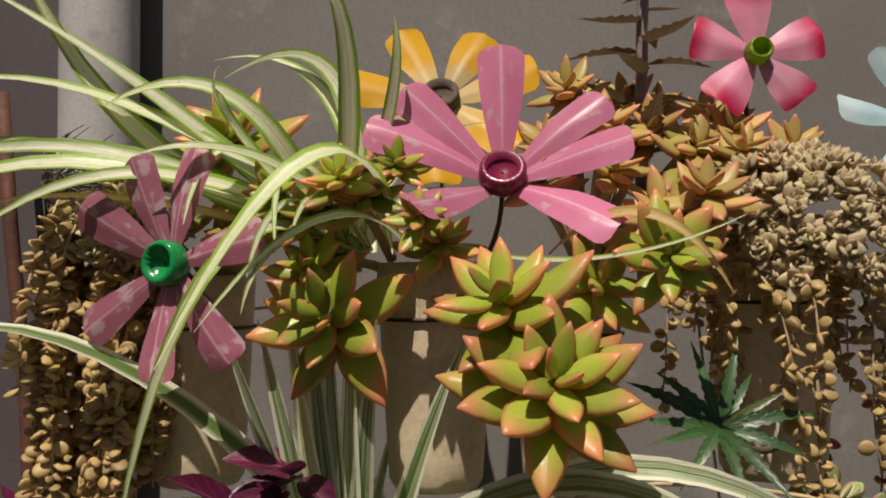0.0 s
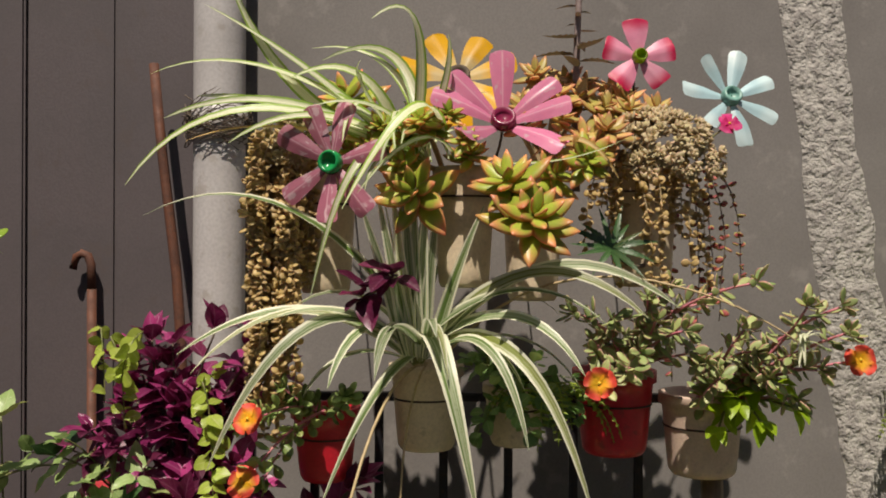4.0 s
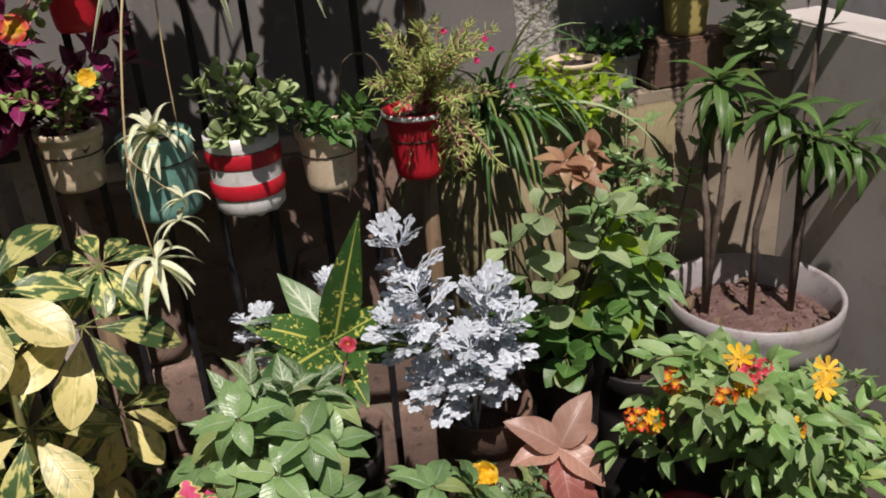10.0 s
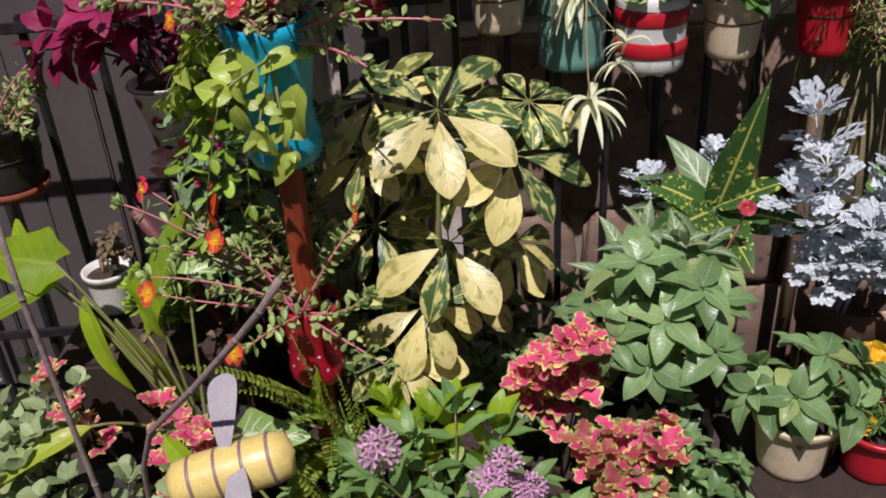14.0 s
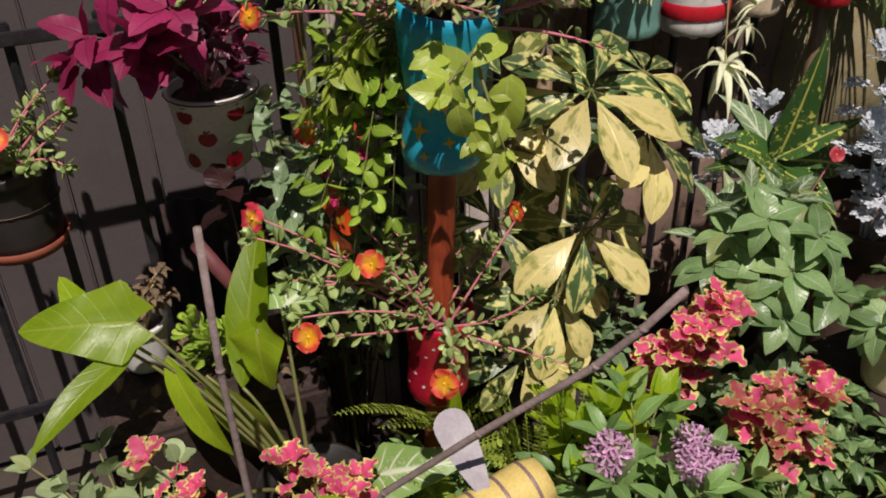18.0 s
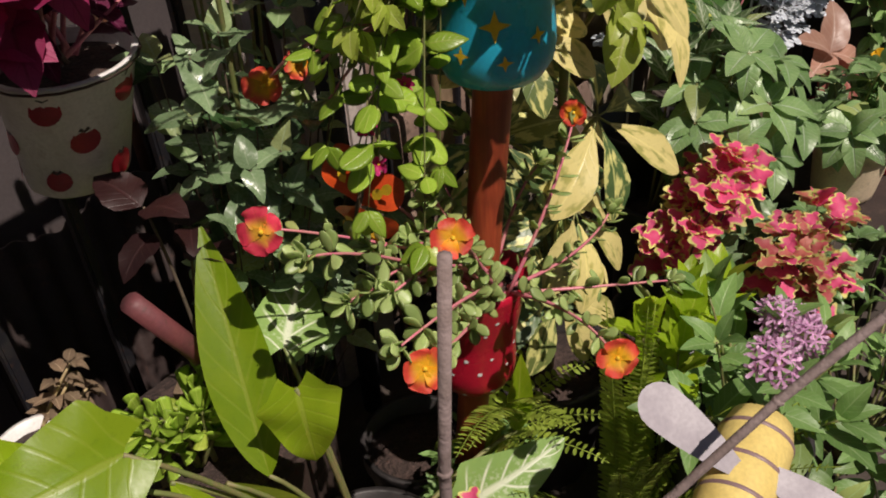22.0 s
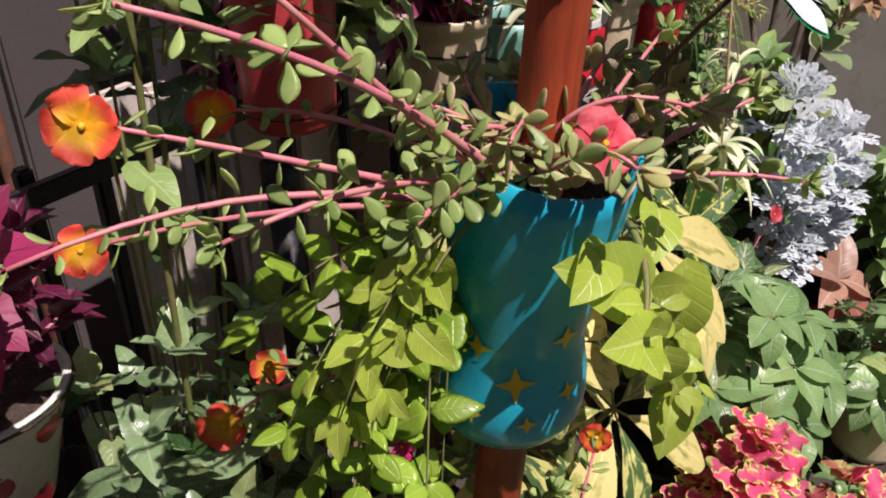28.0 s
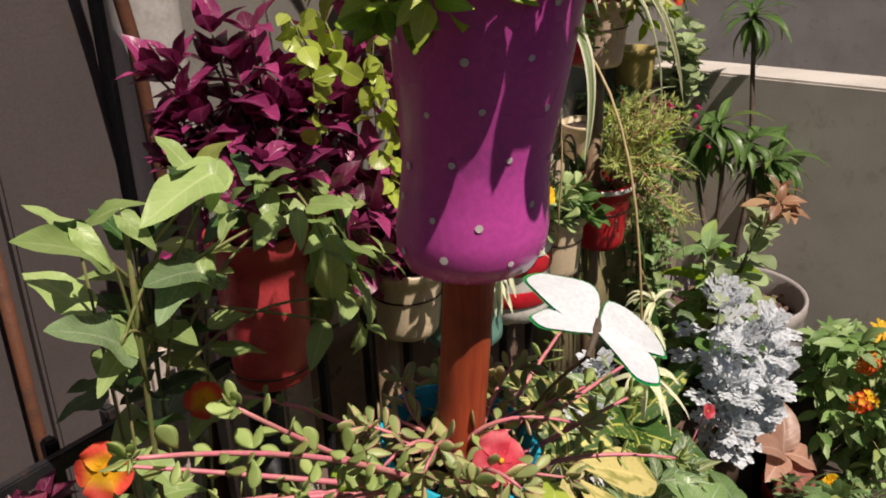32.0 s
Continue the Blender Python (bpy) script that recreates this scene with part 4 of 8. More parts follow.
def star4(s):
    return [(s * (1 if i % 2 == 0 else 0.36) * math.cos(i * math.pi / 4 + 0.1), s * (1 if i % 2 == 0 else 0.36) * math.sin(i * math.pi / 4 + 0.1)) for i in range(8)]


def dot(s, n=8):
    return [(s * math.cos(i * 2 * math.pi / n), s * math.sin(i * 2 * math.pi / n)) for i in range(n)]


rng = random.Random(11)
b, bx, by, prof = bottle(1.232, "purple", "purple painted bottle with white dots", h=0.225, rt=0.070, rb=0.0565, waist=0.053)
for row in range(6):
    for k in range(9):
        a = 2 * math.pi * (k + 0.5 * (row % 2)) / 9 + rng.uniform(-0.12, 0.12)
        decal("white_dot", b, bx, by, prof, a, 1.252 + 0.037 * row + rng.uniform(-0.007, 0.007), dot(rng.uniform(0.0022, 0.0032)), "white")
b, bx, by, prof = bottle(0.835, "blue", "turquoise blue painted bottle with yellow stars", h=0.236, rt=0.0680, rb=0.0560, waist=0.0480, slant=0.018)
aim_cam = math.atan2(0.10 - by, -1.12 - bx)
STARS = ((0.02, 0.905, 0.0145), (0.55, 0.876, 0.009), (-0.18, 0.872, 0.008), (0.62, 0.93, 0.012), (-0.62, 0.94, 0.011), (-0.75, 0.892, 0.009))
for da, z, s in STARS:
    decal("yellow_star", b, bx, by, prof, aim_cam - da, z, star4(s), "yellow", 0.0014, "yellow painted four-pointed star")
for k in range(7):
    decal("yellow_star", b, bx, by, prof, aim_cam + math.pi + rng.uniform(-1.9, 1.9), rng.uniform(0.865, 0.98), star4(rng.uniform(0.010, 0.015)), "yellow", 0.0014, "yellow painted four-pointed star")
decal("bare_patch", b, bx, by, prof, aim_cam + 0.55, 1.025, [(-0.006, -0.018), (0.004, -0.020), (0.007, 0.0), (0.005, 0.018), (-0.003, 0.020), (-0.006, 0.005)], "cream_pink", 0.0008, "patch of flaked paint")
b, bx, by, prof = bottle(0.408, "darkred", "dark red painted bottle with white dots", h=0.172, rt=0.054, rb=0.0495, waist=0.046)
for row in range(5):
    for k in range(9):
        a = 2 * math.pi * (k + 0.5 * (row % 2)) / 9 + rng.uniform(-0.12, 0.12)
        decal("white_dot", b, bx, by, prof, a, 0.425 + 0.031 * row + rng.uniform(-0.007, 0.007), dot(rng.uniform(0.0022, 0.0032)), "white")

# bench with pots, and pots on the ground
bench = thing("bench", (0.2, 0.25, 0), "low short bench of dark wooden planks", "bench")
for k in range(2):
    part("plank", Geo().add(*box(0.045, 0.315, 0.10 + 0.135 * k, 0.228 + 0.135 * k, 0.31, 0.338, 0.004)), M["bench"], bench, smooth=False)
for x in (0.06, 0.26):
    for y in (0.12, 0.30):
        part("leg", Geo().add(*box(x, x + 0.04, y, y + 0.04, 0.0, 0.3095, 0.003)), M["bench"], bench, smooth=False)
pot(0.125, 0.215, 0.3385, 0.105, 0.062, 0.05, "cream", "whitish plastic pot on the bench")
pot(0.245, 0.19, 0.3385, 0.09, 0.058, 0.045, "red", "red plastic pot of the marigold on the bench")
pot(0.335, 0.50, 0.0, 0.46, 0.085, 0.075, "clay_brown", "tall stained brown planter with the silver plant", n=32)
pot(0.70, 0.365, 0.0, 0.17, 0.075, 0.06, "darkred", "dark red plastic pot with bare dark soil")
pot(0.475, 0.345, 0.0, 0.15, 0.075, 0.06, "darkred", "dark red pot under the copper leaves")
# big round tub
tub = thing("round_tub", (1.02, 0.66, 0), "big grey plastic tub with a ribbed rim", "tub")
x, y, R = 1.03, 0.655, 0.185
prof = [(0.001, 0), (R * 0.74, 0), (R * 0.78, 0.02), (R * 0.94, 0.36), (R * 0.99, 0.365), (R * 0.985, 0.385), (R * 1.01, 0.395), (R * 1.0, 0.415), (R * 1.03, 0.425), (R * 1.03, 0.455), (R * 1.0, 0.458), (R * 0.97, 0.45), (R * 0.94, 0.38)]
part("tub_body", Geo().add(*lathe(prof, (x, y, 0), 40)), M["tub_grey"], tub)
part("soil", Geo().add(*lathe([(0.001, 0.395), (R * 0.5, 0.392), (R * 0.945, 0.385)], (x, y, 0), 24, 0.02)), M["tub_soil"], tub, "dry reddish-brown soil")
rng = random.Random(15)
clods = Geo()
for k in range(130):
    a, q = rng.uniform(0, 6.28), rng.random() ** 0.5 * R * 0.86
    clods.add(*ball((x + q * math.cos(a), y + q * math.sin(a), 0.392), rng.uniform(0.004, 0.012), 4, rng.uniform(0.5, 0.9)))
part("soil_litter", clods, M["tub_soil"], tub, "loose crumbs of soil", kind="stuff")
litter = [Geo().add(*blade(1, 0.5, "ovate", rng.uniform(0.6, 1.8), 0.4, 6, 4, 0.4, seed=k)).mesh("dry_leaf", M["dry"]) for k in range(3)]
for k in range(16):
    a, q = rng.uniform(0, 6.28), rng.random() ** 0.5 * R * 0.8
    put("dry_leaf", rng.choice(litter), aim((x + q * math.cos(a), y + q * math.sin(a), 0.402), (rng.uniform(-1, 1), rng.uniform(-1, 1), rng.uniform(0, 0.4)), Z + wide(rng, 0.6), rng.uniform(0.02, 0.05)), tub)
# two pots on the ledge to the right
pot(0.74, 0.953, 0.8605, 0.085, 0.058, 0.048, "cream", "cream pot with a wire on the ledge")
tagged(part("wooden_block", Geo().add(*box(0.91, 1.14, 0.905, 1.012, 0.8605, 0.965, 0.006)), M["clay_brown"], None, smooth=False), "dark brown block on the ledge under a pot", "block")
yp = pot(1.02, 0.958, 0.9655, 0.105, 0.052, 0.044, "yellow_old", "faded yellow pot with dark leaf marks on the ledge")
for a, zz in ((4.0, 1.02), (4.7, 1.035), (5.3, 1.0)):
    vs = [(1.02 + 0.0515 * math.cos(a + du / 0.05), 0.972 + 0.0515 * math.sin(a + du / 0.05), zz + dz) for du, dz in ((0, 0.012), (0.004, 0.004), (0.010, 0.004), (0.005, -0.002), (0.006, -0.010), (0, -0.005), (-0.006, -0.010), (-0.005, -0.002), (-0.010, 0.004), (-0.004, 0.004))]
    part("leaf_mark", Geo().add(vs, [tuple(range(10))]), M["black_pot"], yp, "dark painted leaf")
pot(0.85, 0.955, 0.8605, 0.085, 0.047, 0.04, "grey_pot", "dull pot on the ledge")
# white bowl at the left with dry stalks
pot(-1.05, 0.70, 0.425, 0.09, 0.046, 0.036, "white", "worn little white pot with dry stalks", name="white_pot")
trough = thing("planter_trough", (-0.95, 0.65, 0), "dark planter trough full of soil and litter", "planter")
part("trough_body", Geo().add(*box(-1.14, -0.78, 0.54, 0.785, 0.0, 0.40, 0.008)), M["bench"], trough, smooth=False)
vs, fs = [], []
for i in range(19):
    for j in range(13):
        x, y = -1.132 + 0.344 * i / 18, 0.548 + 0.23 * j / 12
        vs.append((x, y, 0.412 + 0.010 * noise.noise((x * 30, y * 30, 1)) + 0.012 * noise.noise((x * 9, y * 9, 4)) - (0.015 if i in (0, 18) or j in (0, 12) else 0)))
for i in range(18):
    for j in range(12):
        fs.append((i * 13 + j, (i + 1) * 13 + j, (i + 1) * 13 + j + 1, i * 13 + j + 1))
part("soil", Geo().add(vs, fs), M["soil"], trough, "dark soil with dry bits")
rng = random.Random(55)
dry = [Geo().add(*blade(1, 0.55, "ovate", rng.uniform(0.6, 1.8), 0.4, 6, 4, 0.4, seed=k)).mesh("dry_leaf", M["dry"]) for k in range(3)]
for k in range(26):
    put("dry_leaf", rng.choice(dry), aim((rng.uniform(-1.10, -0.80), rng.uniform(0.56, 0.76), 0.424), (rng.uniform(-1, 1), rng.uniform(-1, 1), rng.uniform(0, 0.5)), Z + wide(rng, 0.7), rng.uniform(0.02, 0.045)), trough)
tagged(part("pipe_piece", Geo().add(*tube([(-0.825, 0.625, 0.415), (-0.895, 0.62, 0.58), (-0.940, 0.62, 0.675)], 0.012, 0.0115, 12)), M["copper_tube"], None), "dull pinkish-red plastic pipe leaning out of the soil", "pipe")
# scattered pots that carry the low plants
for x, y, z0, h, rt, mt, lab in (
    (-0.40, 0.47, 0.0, 0.24, 0.10, "black_pot", "black plastic pot of the umbrella plant"),
    (0.06, 0.56, 0.0, 0.40, 0.085, "black_pot", "black plastic pot of the spotted plant"),
    (-0.22, 0.36, 0.0, 0.24, 0.085, "black_pot", "black plastic pot of the coleus"),
    (-0.14, 0.20, 0.0, 0.22, 0.08, "terracotta", "clay pot of the small coleus"),
    (-0.05, 0.465, 0.0, 0.34, 0.075, "black_pot", "black pot among the green leaves"),
    (-0.42, 0.16, 0.0, 0.28, 0.09, "black_pot", "black plastic pot of the lilac flowers"),
    (-0.85, 0.44, 0.0, 0.30, 0.09, "black_pot", "black pot of the arrowhead plant"),
    (-0.62, 0.56, 0.0, 0.20, 0.08, "black_pot", "black pot of the fern"),
    (-1.02, 0.30, 0.0, 0.28, 0.09, "black_pot", "black pot with round-leaved creeper"),
    (0.52, 0.56, 0.0, 0.52, 0.08, "black_pot", "black pot of the rose bush"),
    (0.72, 0.62, 0.0, 0.38, 0.085, "black_pot", "dark pot of a broad-leaved shrub"),
    (0.86, 0.43, 0.0, 0.40, 0.09, "black_pot", "dark plastic pot of the flame flowers"),
):
    pot(x, y, z0, h, rt, rt * 0.78, mt, lab, group="pots on the ground")

# ---- plants: makers ----
def strap(parent, at, way, L, W, droop, mat, rng, name="leaf", fold=0.35, n=12):
    """A long arching leaf as one mesh of its own."""
    way = Vector(way).normalized()
    side = way.cross(Z)
    if side.length < 0.05:
        side = Vector((rng.uniform(-1, 1), rng.uniform(-1, 1), 0))
    side.normalize()
    p, d = Vector(at), way.copy()
    vs, uv, fs = [], [], []
    tw = rng.uniform(-0.5, 0.5)
    for i in range(n + 1):
        v = i / n
        up = side.cross(d)
        hw = W * 0.5 * PROF["strap"](v) if i < n else 0.0004
        s = side * math.cos(tw * v) + up * math.sin(tw * v)
        u2 = s.cross(d)
        for u in (-1, -0.5, 0, 0.5, 1):
            vs.append(tuple(p + s * u * hw + u2 * abs(u) * hw * fold))
            uv.append((u * 0.5 + 0.5, v))
        d = (d + Vector((0, 0, -1)) * droop / n * (0.5 + v * 1.4)).normalized()
        p = p + d * L / n
    for i in range(n):
        for j in range(4):
            k = i * 5 + j
            fs.append((k, k + 1, k + 6, k + 5))
    part(name, Geo().add(vs, fs, uv), mat, parent)
    return p


def arc(parent, a, c, b, W, mat, rng, n=14, fold=0.30, name="leaf", face=(0.0, -0.6, 0.7)):
    """A long leaf that follows a bow from a over c to its tip b, its face turned up and outward."""
    P = bez(a, c, b, n)
    nrm = Vector(face) + Vector((rng.uniform(-0.3, 0.3), 0, 0))
    tw = rng.uniform(-0.7, 0.7)
    vs, uv, fs = [], [], []
    for i, p in enumerate(P):
        v = i / n
        d = (P[min(i + 1, n)] - P[max(i - 1, 0)]).normalized()
        s = d.cross(nrm).normalized()
        u2 = s.cross(d)
        s, u2 = s * math.cos(tw * v) + u2 * math.sin(tw * v), u2 * math.cos(tw * v) - s * math.sin(tw * v)
        hw = W * 0.5 * PROF["strap"](v) if i < n else 0.0004
        for u in (-1, -0.5, 0, 0.5, 1):
            vs.append(tuple(p + s * u * hw + u2 * abs(u) * hw * fold))
            uv.append((u * 0.5 + 0.5, v))
    for i in range(n):
        for j in range(4):
            k = i * 5 + j
            fs.append((k, k + 1, k + 6, k + 5))
    return part(name, Geo().add(vs, fs, uv), mat, parent)


def spider_plant(at, label, spec, seed, mat="spider", group=""):
    """spec rows: count, azimuth from-to (degrees, 0 = +x, 270 = to the viewer), rise from-to, length from-to, width, droop from-to."""
    rng = random.Random(seed)
    t = thing("spider_plant", at, label, "plant", group)
    for n, a0, a1, e0, e1, l0, l1, w, d0, d1 in spec:
        for i in range(n):
            a, e = radians(a0 + (a1 - a0) * (i + rng.random()) / n), radians(rng.uniform(e0, e1))
            way = (math.cos(a) * math.cos(e), math.sin(a) * math.cos(e), math.sin(e))
            strap(t, Vector(at) + wide(rng, 0.010), way, rng.uniform(l0, l1), w * rng.uniform(0.75, 1.15), rng.uniform(d0, d1), M[mat], rng)
    part("crown", Geo().add(*ball(at, 0.012, 6)), M["stem_green"], t)
    return t


def plantlet(at, r, seed, parent=None, mat="spider_pale", n=14):
    rng = random.Random(seed)
    t = parent or thing("spider_plantlet", at, "pale young spider plantlet hanging on its runner", "plant", "spider plantlets")
    for i in range(n):
        a, e = rng.uniform(0, 6.28), rng.uniform(-0.5, 1.1)
        strap(t, at, (math.cos(a) * math.cos(e), math.sin(a) * math.cos(e), math.sin(e)), r * rng.uniform(0.7, 1.15), r * 0.17, rng.uniform(0.8, 2.2), M[mat], rng, n=7)
    return t


def rosette(at, face, R, n, seed, parent, key="sedum", mat="sedum", stem_to=None, thick=0.19, width=0.45):
    """A succulent rosette: thick leaves in a spiral, the inner ones steeper."""
    rng = random.Random(seed)
    ms = leaves(key, mat, [fleshy(1, width, thick, "sedum", 0.35), fleshy(1, width * 0.92, thick, "sedum", 0.15), fleshy(1, width * 1.06, thick, "sedum", 0.5)])
    face = Vector(face).normalized()
    x = face.cross(Vector((0.2, 0.5, 0.8))).normalized()
    y = face.cross(x)
    at = Vector(at)
    for i in range(n):
        a = i * 2.39996 + rng.uniform(-0.15, 0.15)
        k = ((i + 1) / n) ** 0.5
        rad = x * math.cos(a) + y * math.sin(a)
        e = radians(74 - 84 * k + rng.uniform(-9, 9))
        way = rad * math.cos(e) + face * math.sin(e)
        put("leaf", rng.choice(ms), aim(at - face * R * 0.42 * k ** 1.5, way, face, R * (0.30 + 0.75 * k) * rng.uniform(0.88, 1.1)), parent)
    if stem_to is not None:
        part("stem", Geo().add(*tube(bez(stem_to, (Vector(stem_to) + at) / 2 + Vector((0, 0, 0.01)), at - face * R * 0.4), 0.004, 0.0035, 6)), M["stem_tan"], parent)


def leafy(name, label, base, tips, ms, L, seed, mat_stem="stem_green", nodes=5, start=0.3, per=2, e0=15, e1=50, spread=0.25, r=0.003, join=False, category="plant", group="", top=4, bow=0.35, up=Z, droop_leaf=0.0, parent=None, bare=0, stray=0.012, tuft=0):
    """Stems from the base to the tips, with leaves in pairs along them and a whorl at each tip."""
    rng = random.Random(seed)
    t = parent or thing(name, base, label, category, group)
    stems, foliage = Geo(), Geo()
    for nth, tip in enumerate(tips):
        tip = Vector(tip)
        b = Vector(base) + Vector((rng.uniform(-1, 1), rng.uniform(-1, 1), 0)) * 0.012
        mid = b.lerp(tip, 0.5) + Vector((0, 0, (tip - b).length * bow * 0.5)) + wide(rng, stray)
        pts = bez(b, mid, tip, 10)
        if len(tips) <= 16:
            part("stem", Geo().add(*tube(pts, r, r * 0.45, 6)), M[mat_stem], t)
        else:
            stems.add(*tube(pts, r, r * 0.45, 6))
        spin = rng.random() * 3
        for k in range(nodes + 1):
            q = start + (1 - start) * k / nodes
            f = q * 10
            i = min(9, int(f))
            p = pts[i].lerp(pts[i + 1], f - i)
            d = (pts[i + 1] - pts[i]).normalized()
            x = d.cross(Vector((0.3, 0.2, 0.9)))
            x.normalize()
            y = d.cross(x)
            m = per if k < nodes else top
            if nth >= len(tips) - bare and k >= nodes:
                continue
            for j in range((tuft if k == nodes else tuft // 2) if tuft and (k == nodes or k % 4 == 3) else 0):
                a, e = spin + j * 2.4, radians(8 + 66 * j / tuft)
                out = x * math.cos(a) + y * math.sin(a)
                me = rng.choice(ms)
                foliage.add([v.co for v in me.vertices], [tuple(f.vertices) for f in me.polygons], uv_of(me), aim(p + d * 0.003, out * math.cos(e) + d * math.sin(e), d + wide(rng, 0.3), L * rng.uniform(0.75, 1.1)))
            for j in range(m):
                a = spin + k * 1.57 + j * 2 * math.pi / m + rng.uniform(-0.25, 0.25)
                out = x * math.cos(a) + y * math.sin(a)
                e = radians(rng.uniform(e0, e1) if k < nodes else rng.uniform(e1 - 5, e1 + 18))
                way = out * math.cos(e) + d * math.sin(e) + wide(rng, spread) + Vector((0, 0, -droop_leaf))
                s = L * rng.uniform(0.72, 1.15) * (0.8 if k == nodes else 1.0)
                me = rng.choice(ms)
                mm = aim(p + out * r, way, up * 0.7 + d * 0.5, s)
                if join:
                    foliage.add([v.co for v in me.vertices], [tuple(f.vertices) for f in me.polygons], uv_of(me), mm)
                else:
                    put("leaf", me, mm, t)
    if stems.v:
        part("stem_tangle", stems, M[mat_stem], t, kind="stuff")
    if join and foliage.v:
        part("foliage", foliage, ms[0].materials[0], t, kind="stuff")
    return t


def uv_of(me):
    if me.name not in UVS:
        uv = [(0.5, 0.5)] * len(me.vertices)
        for lp, u in zip(me.loops, me.uv_layers[0].data):
            uv[lp.vertex_index] = tuple(u.uv)
        UVS[me.name] = uv
    return UVS[me.name]


UVS = {}


def flower5(parent, at, face, R, mat="pet_orange", n=5, seed=0, cup=0.12, width=0.98):
    """Five-petalled purslane flower: centre with a petal each."""
    rng = random.Random(seed)
    ms = leaves("petal_" + mat + str(int(width * 10)), mat, [blade(1, width, "petal", -0.3, 0.10, 7, 6, 0.26), blade(1, width * 1.05, "petal", 0.3, 0.12, 7, 6, 0.34, seed=3), blade(1, width * 0.94, "petal", 0.6, 0.05, 7, 6, 0.34, seed=5)])
    at, face = Vector(at), Vector(face).normalized()
    x = face.cross(Vector((0.3, 0.2, 0.9))).normalized()
    y = face.cross(x)
    fl = part("flower", Geo().add(*ball(at + face * R * 0.06, R * 0.11, 6)), M["pollen"], parent, "open flower with a yellow centre")
    for i in range(n):
        a = i * 2 * math.pi / n + rng.uniform(-0.1, 0.1)
        out = x * math.cos(a) + y * math.sin(a)
        c = cup + rng.uniform(-0.15, 0.15)
        put("petal", rng.choice(ms), aim(at, out * math.cos(c) + face * math.sin(c), face, R * rng.uniform(0.9, 1.08)), fl)
    return fl


SMALL = lambda: leaves("purslane", "purslane", [fleshy(1, 0.60, 0.11, "paddle", 0.25, 7, 6), fleshy(1, 0.52, 0.11, "paddle", 0.05, 7, 6), fleshy(1, 0.66, 0.11, "paddle", 0.4, 7, 6)])
SMALLP = lambda: leaves("purslane_pink", "purslane_pink", [fleshy(1, 0.56, 0.11, "paddle", 0.25, 7, 6), fleshy(1, 0.48, 0.11, "paddle", 0.05, 7, 6)])


def purslane(base, tips, flowers, seed, label, L=0.020, nodes=9, pink=False, bow=0.3, R=0.02, fmat="pet_orange", r=0.0026, group="purslanes", start=0.15, tuft=7):
    """Trailing purslane: pinkish stems, small fleshy leaves, flowers at given places."""
    t = leafy("purslane", label, base, list(tips) + [f[0] for f in flowers], SMALLP() if pink else SMALL(), L, seed, "stem_pink", nodes, start, 2, -5, 55, 0.6, r, True, "plant", group, 5, bow, bare=len(flowers), stray=0.030, tuft=4 if pink else tuft)
    for i, f in enumerate(flowers):
        flower5(t, Vector(f[0]) + Vector(f[1]).normalized() * 0.010, f[1], R if len(f) < 3 else f[2], fmat if len(f) < 4 else f[3], seed=seed + i)
    return t


def strands(name, label, starts, lengths, seed, L, ms, mat_stem, category="plant", sway=0.03, step=0.009, per=2, parent=None, fling=0.6):
    """Hanging strands set with small leaves."""
    rng = random.Random(seed)
    t = parent or thing(name, starts[0], label, category)
    st, fo = Geo(), Geo()
    for s, ln in zip(starts, lengths):
        p = Vector(s)
        pts, d = [p.copy()], Vector((rng.uniform(-fling, fling), rng.uniform(-0.8, 0.1), 0.35))
        n = max(4, int(ln / 0.018))
        for i in range(n):
            d = (d + Vector((rng.uniform(-sway, sway) * 6, rng.uniform(-sway, sway) * 6, -0.75))).normalized()
            p = p + d * ln / n
            pts.append(p.copy())
        st.add(*tube(pts, 0.0011, 0.0008, 4))
        k = int(ln / step)
        for i in range(k):
            f = i / k * n
            j = min(n - 1, int(f))
            q = pts[j].lerp(pts[j + 1], f - j)
            for _ in range(per):
                a = rng.uniform(0, 6.28)
                way = Vector((math.cos(a), math.sin(a) - 0.25, rng.uniform(-0.9, 0.3)))
                me = rng.choice(ms)
                fo.add([v.co for v in me.vertices], [tuple(fc.vertices) for fc in me.polygons], uv_of(me), aim(q, way, Vector((0, -0.8, 0.45)) + wide(rng, 0.75), L * rng.uniform(0.7, 1.25)))
    part("runner_tangle", st, M[mat_stem], t, kind="stuff")
    part("foliage", fo, ms[0].materials[0], t, kind="stuff")
    return t


def frond(parent, at, way, L, W, droop, rng, mat="fern", step=0.009):
    """A fern frond: midrib with a row of leaflets on each side."""
    p, d = Vector(at), Vector(way).normalized()
    side = d.cross(Z).normalized()
    pts, ds = [p.copy()], [d.copy()]
    n = 12
    for i in range(n):
        d = (d + Vector((0, 0, -droop / n * (0.4 + 1.4 * i / n)))).normalized()
        p = p + d * L / n
        pts.append(p.copy())
        ds.append(d.copy())
    g = Geo().add(*tube(pts, 0.0014, 0.0006, 4))
    k = int(L / step)
    lf = blade(1, 0.42, "round", 0.3, 0.15, 4, 2)
    for i in range(2, k):
        v = i / k
        f = v * n
        j = min(n - 1, int(f))
        q, dd = pts[j].lerp(pts[j + 1], f - j), ds[j]
        s = W * 0.5 * (min(1, v * 5) * (1 - v) ** 0.55 + 0.05)
        up = side.cross(dd)
        for sg in (-1, 1):
            g.add(*lf, m=aim(q, side * sg + dd * 0.22 + wide(rng, 0.10), up + wide(rng, 0.25), s, min(s, step * 2.7)))
    part("frond", g, M[mat], parent)


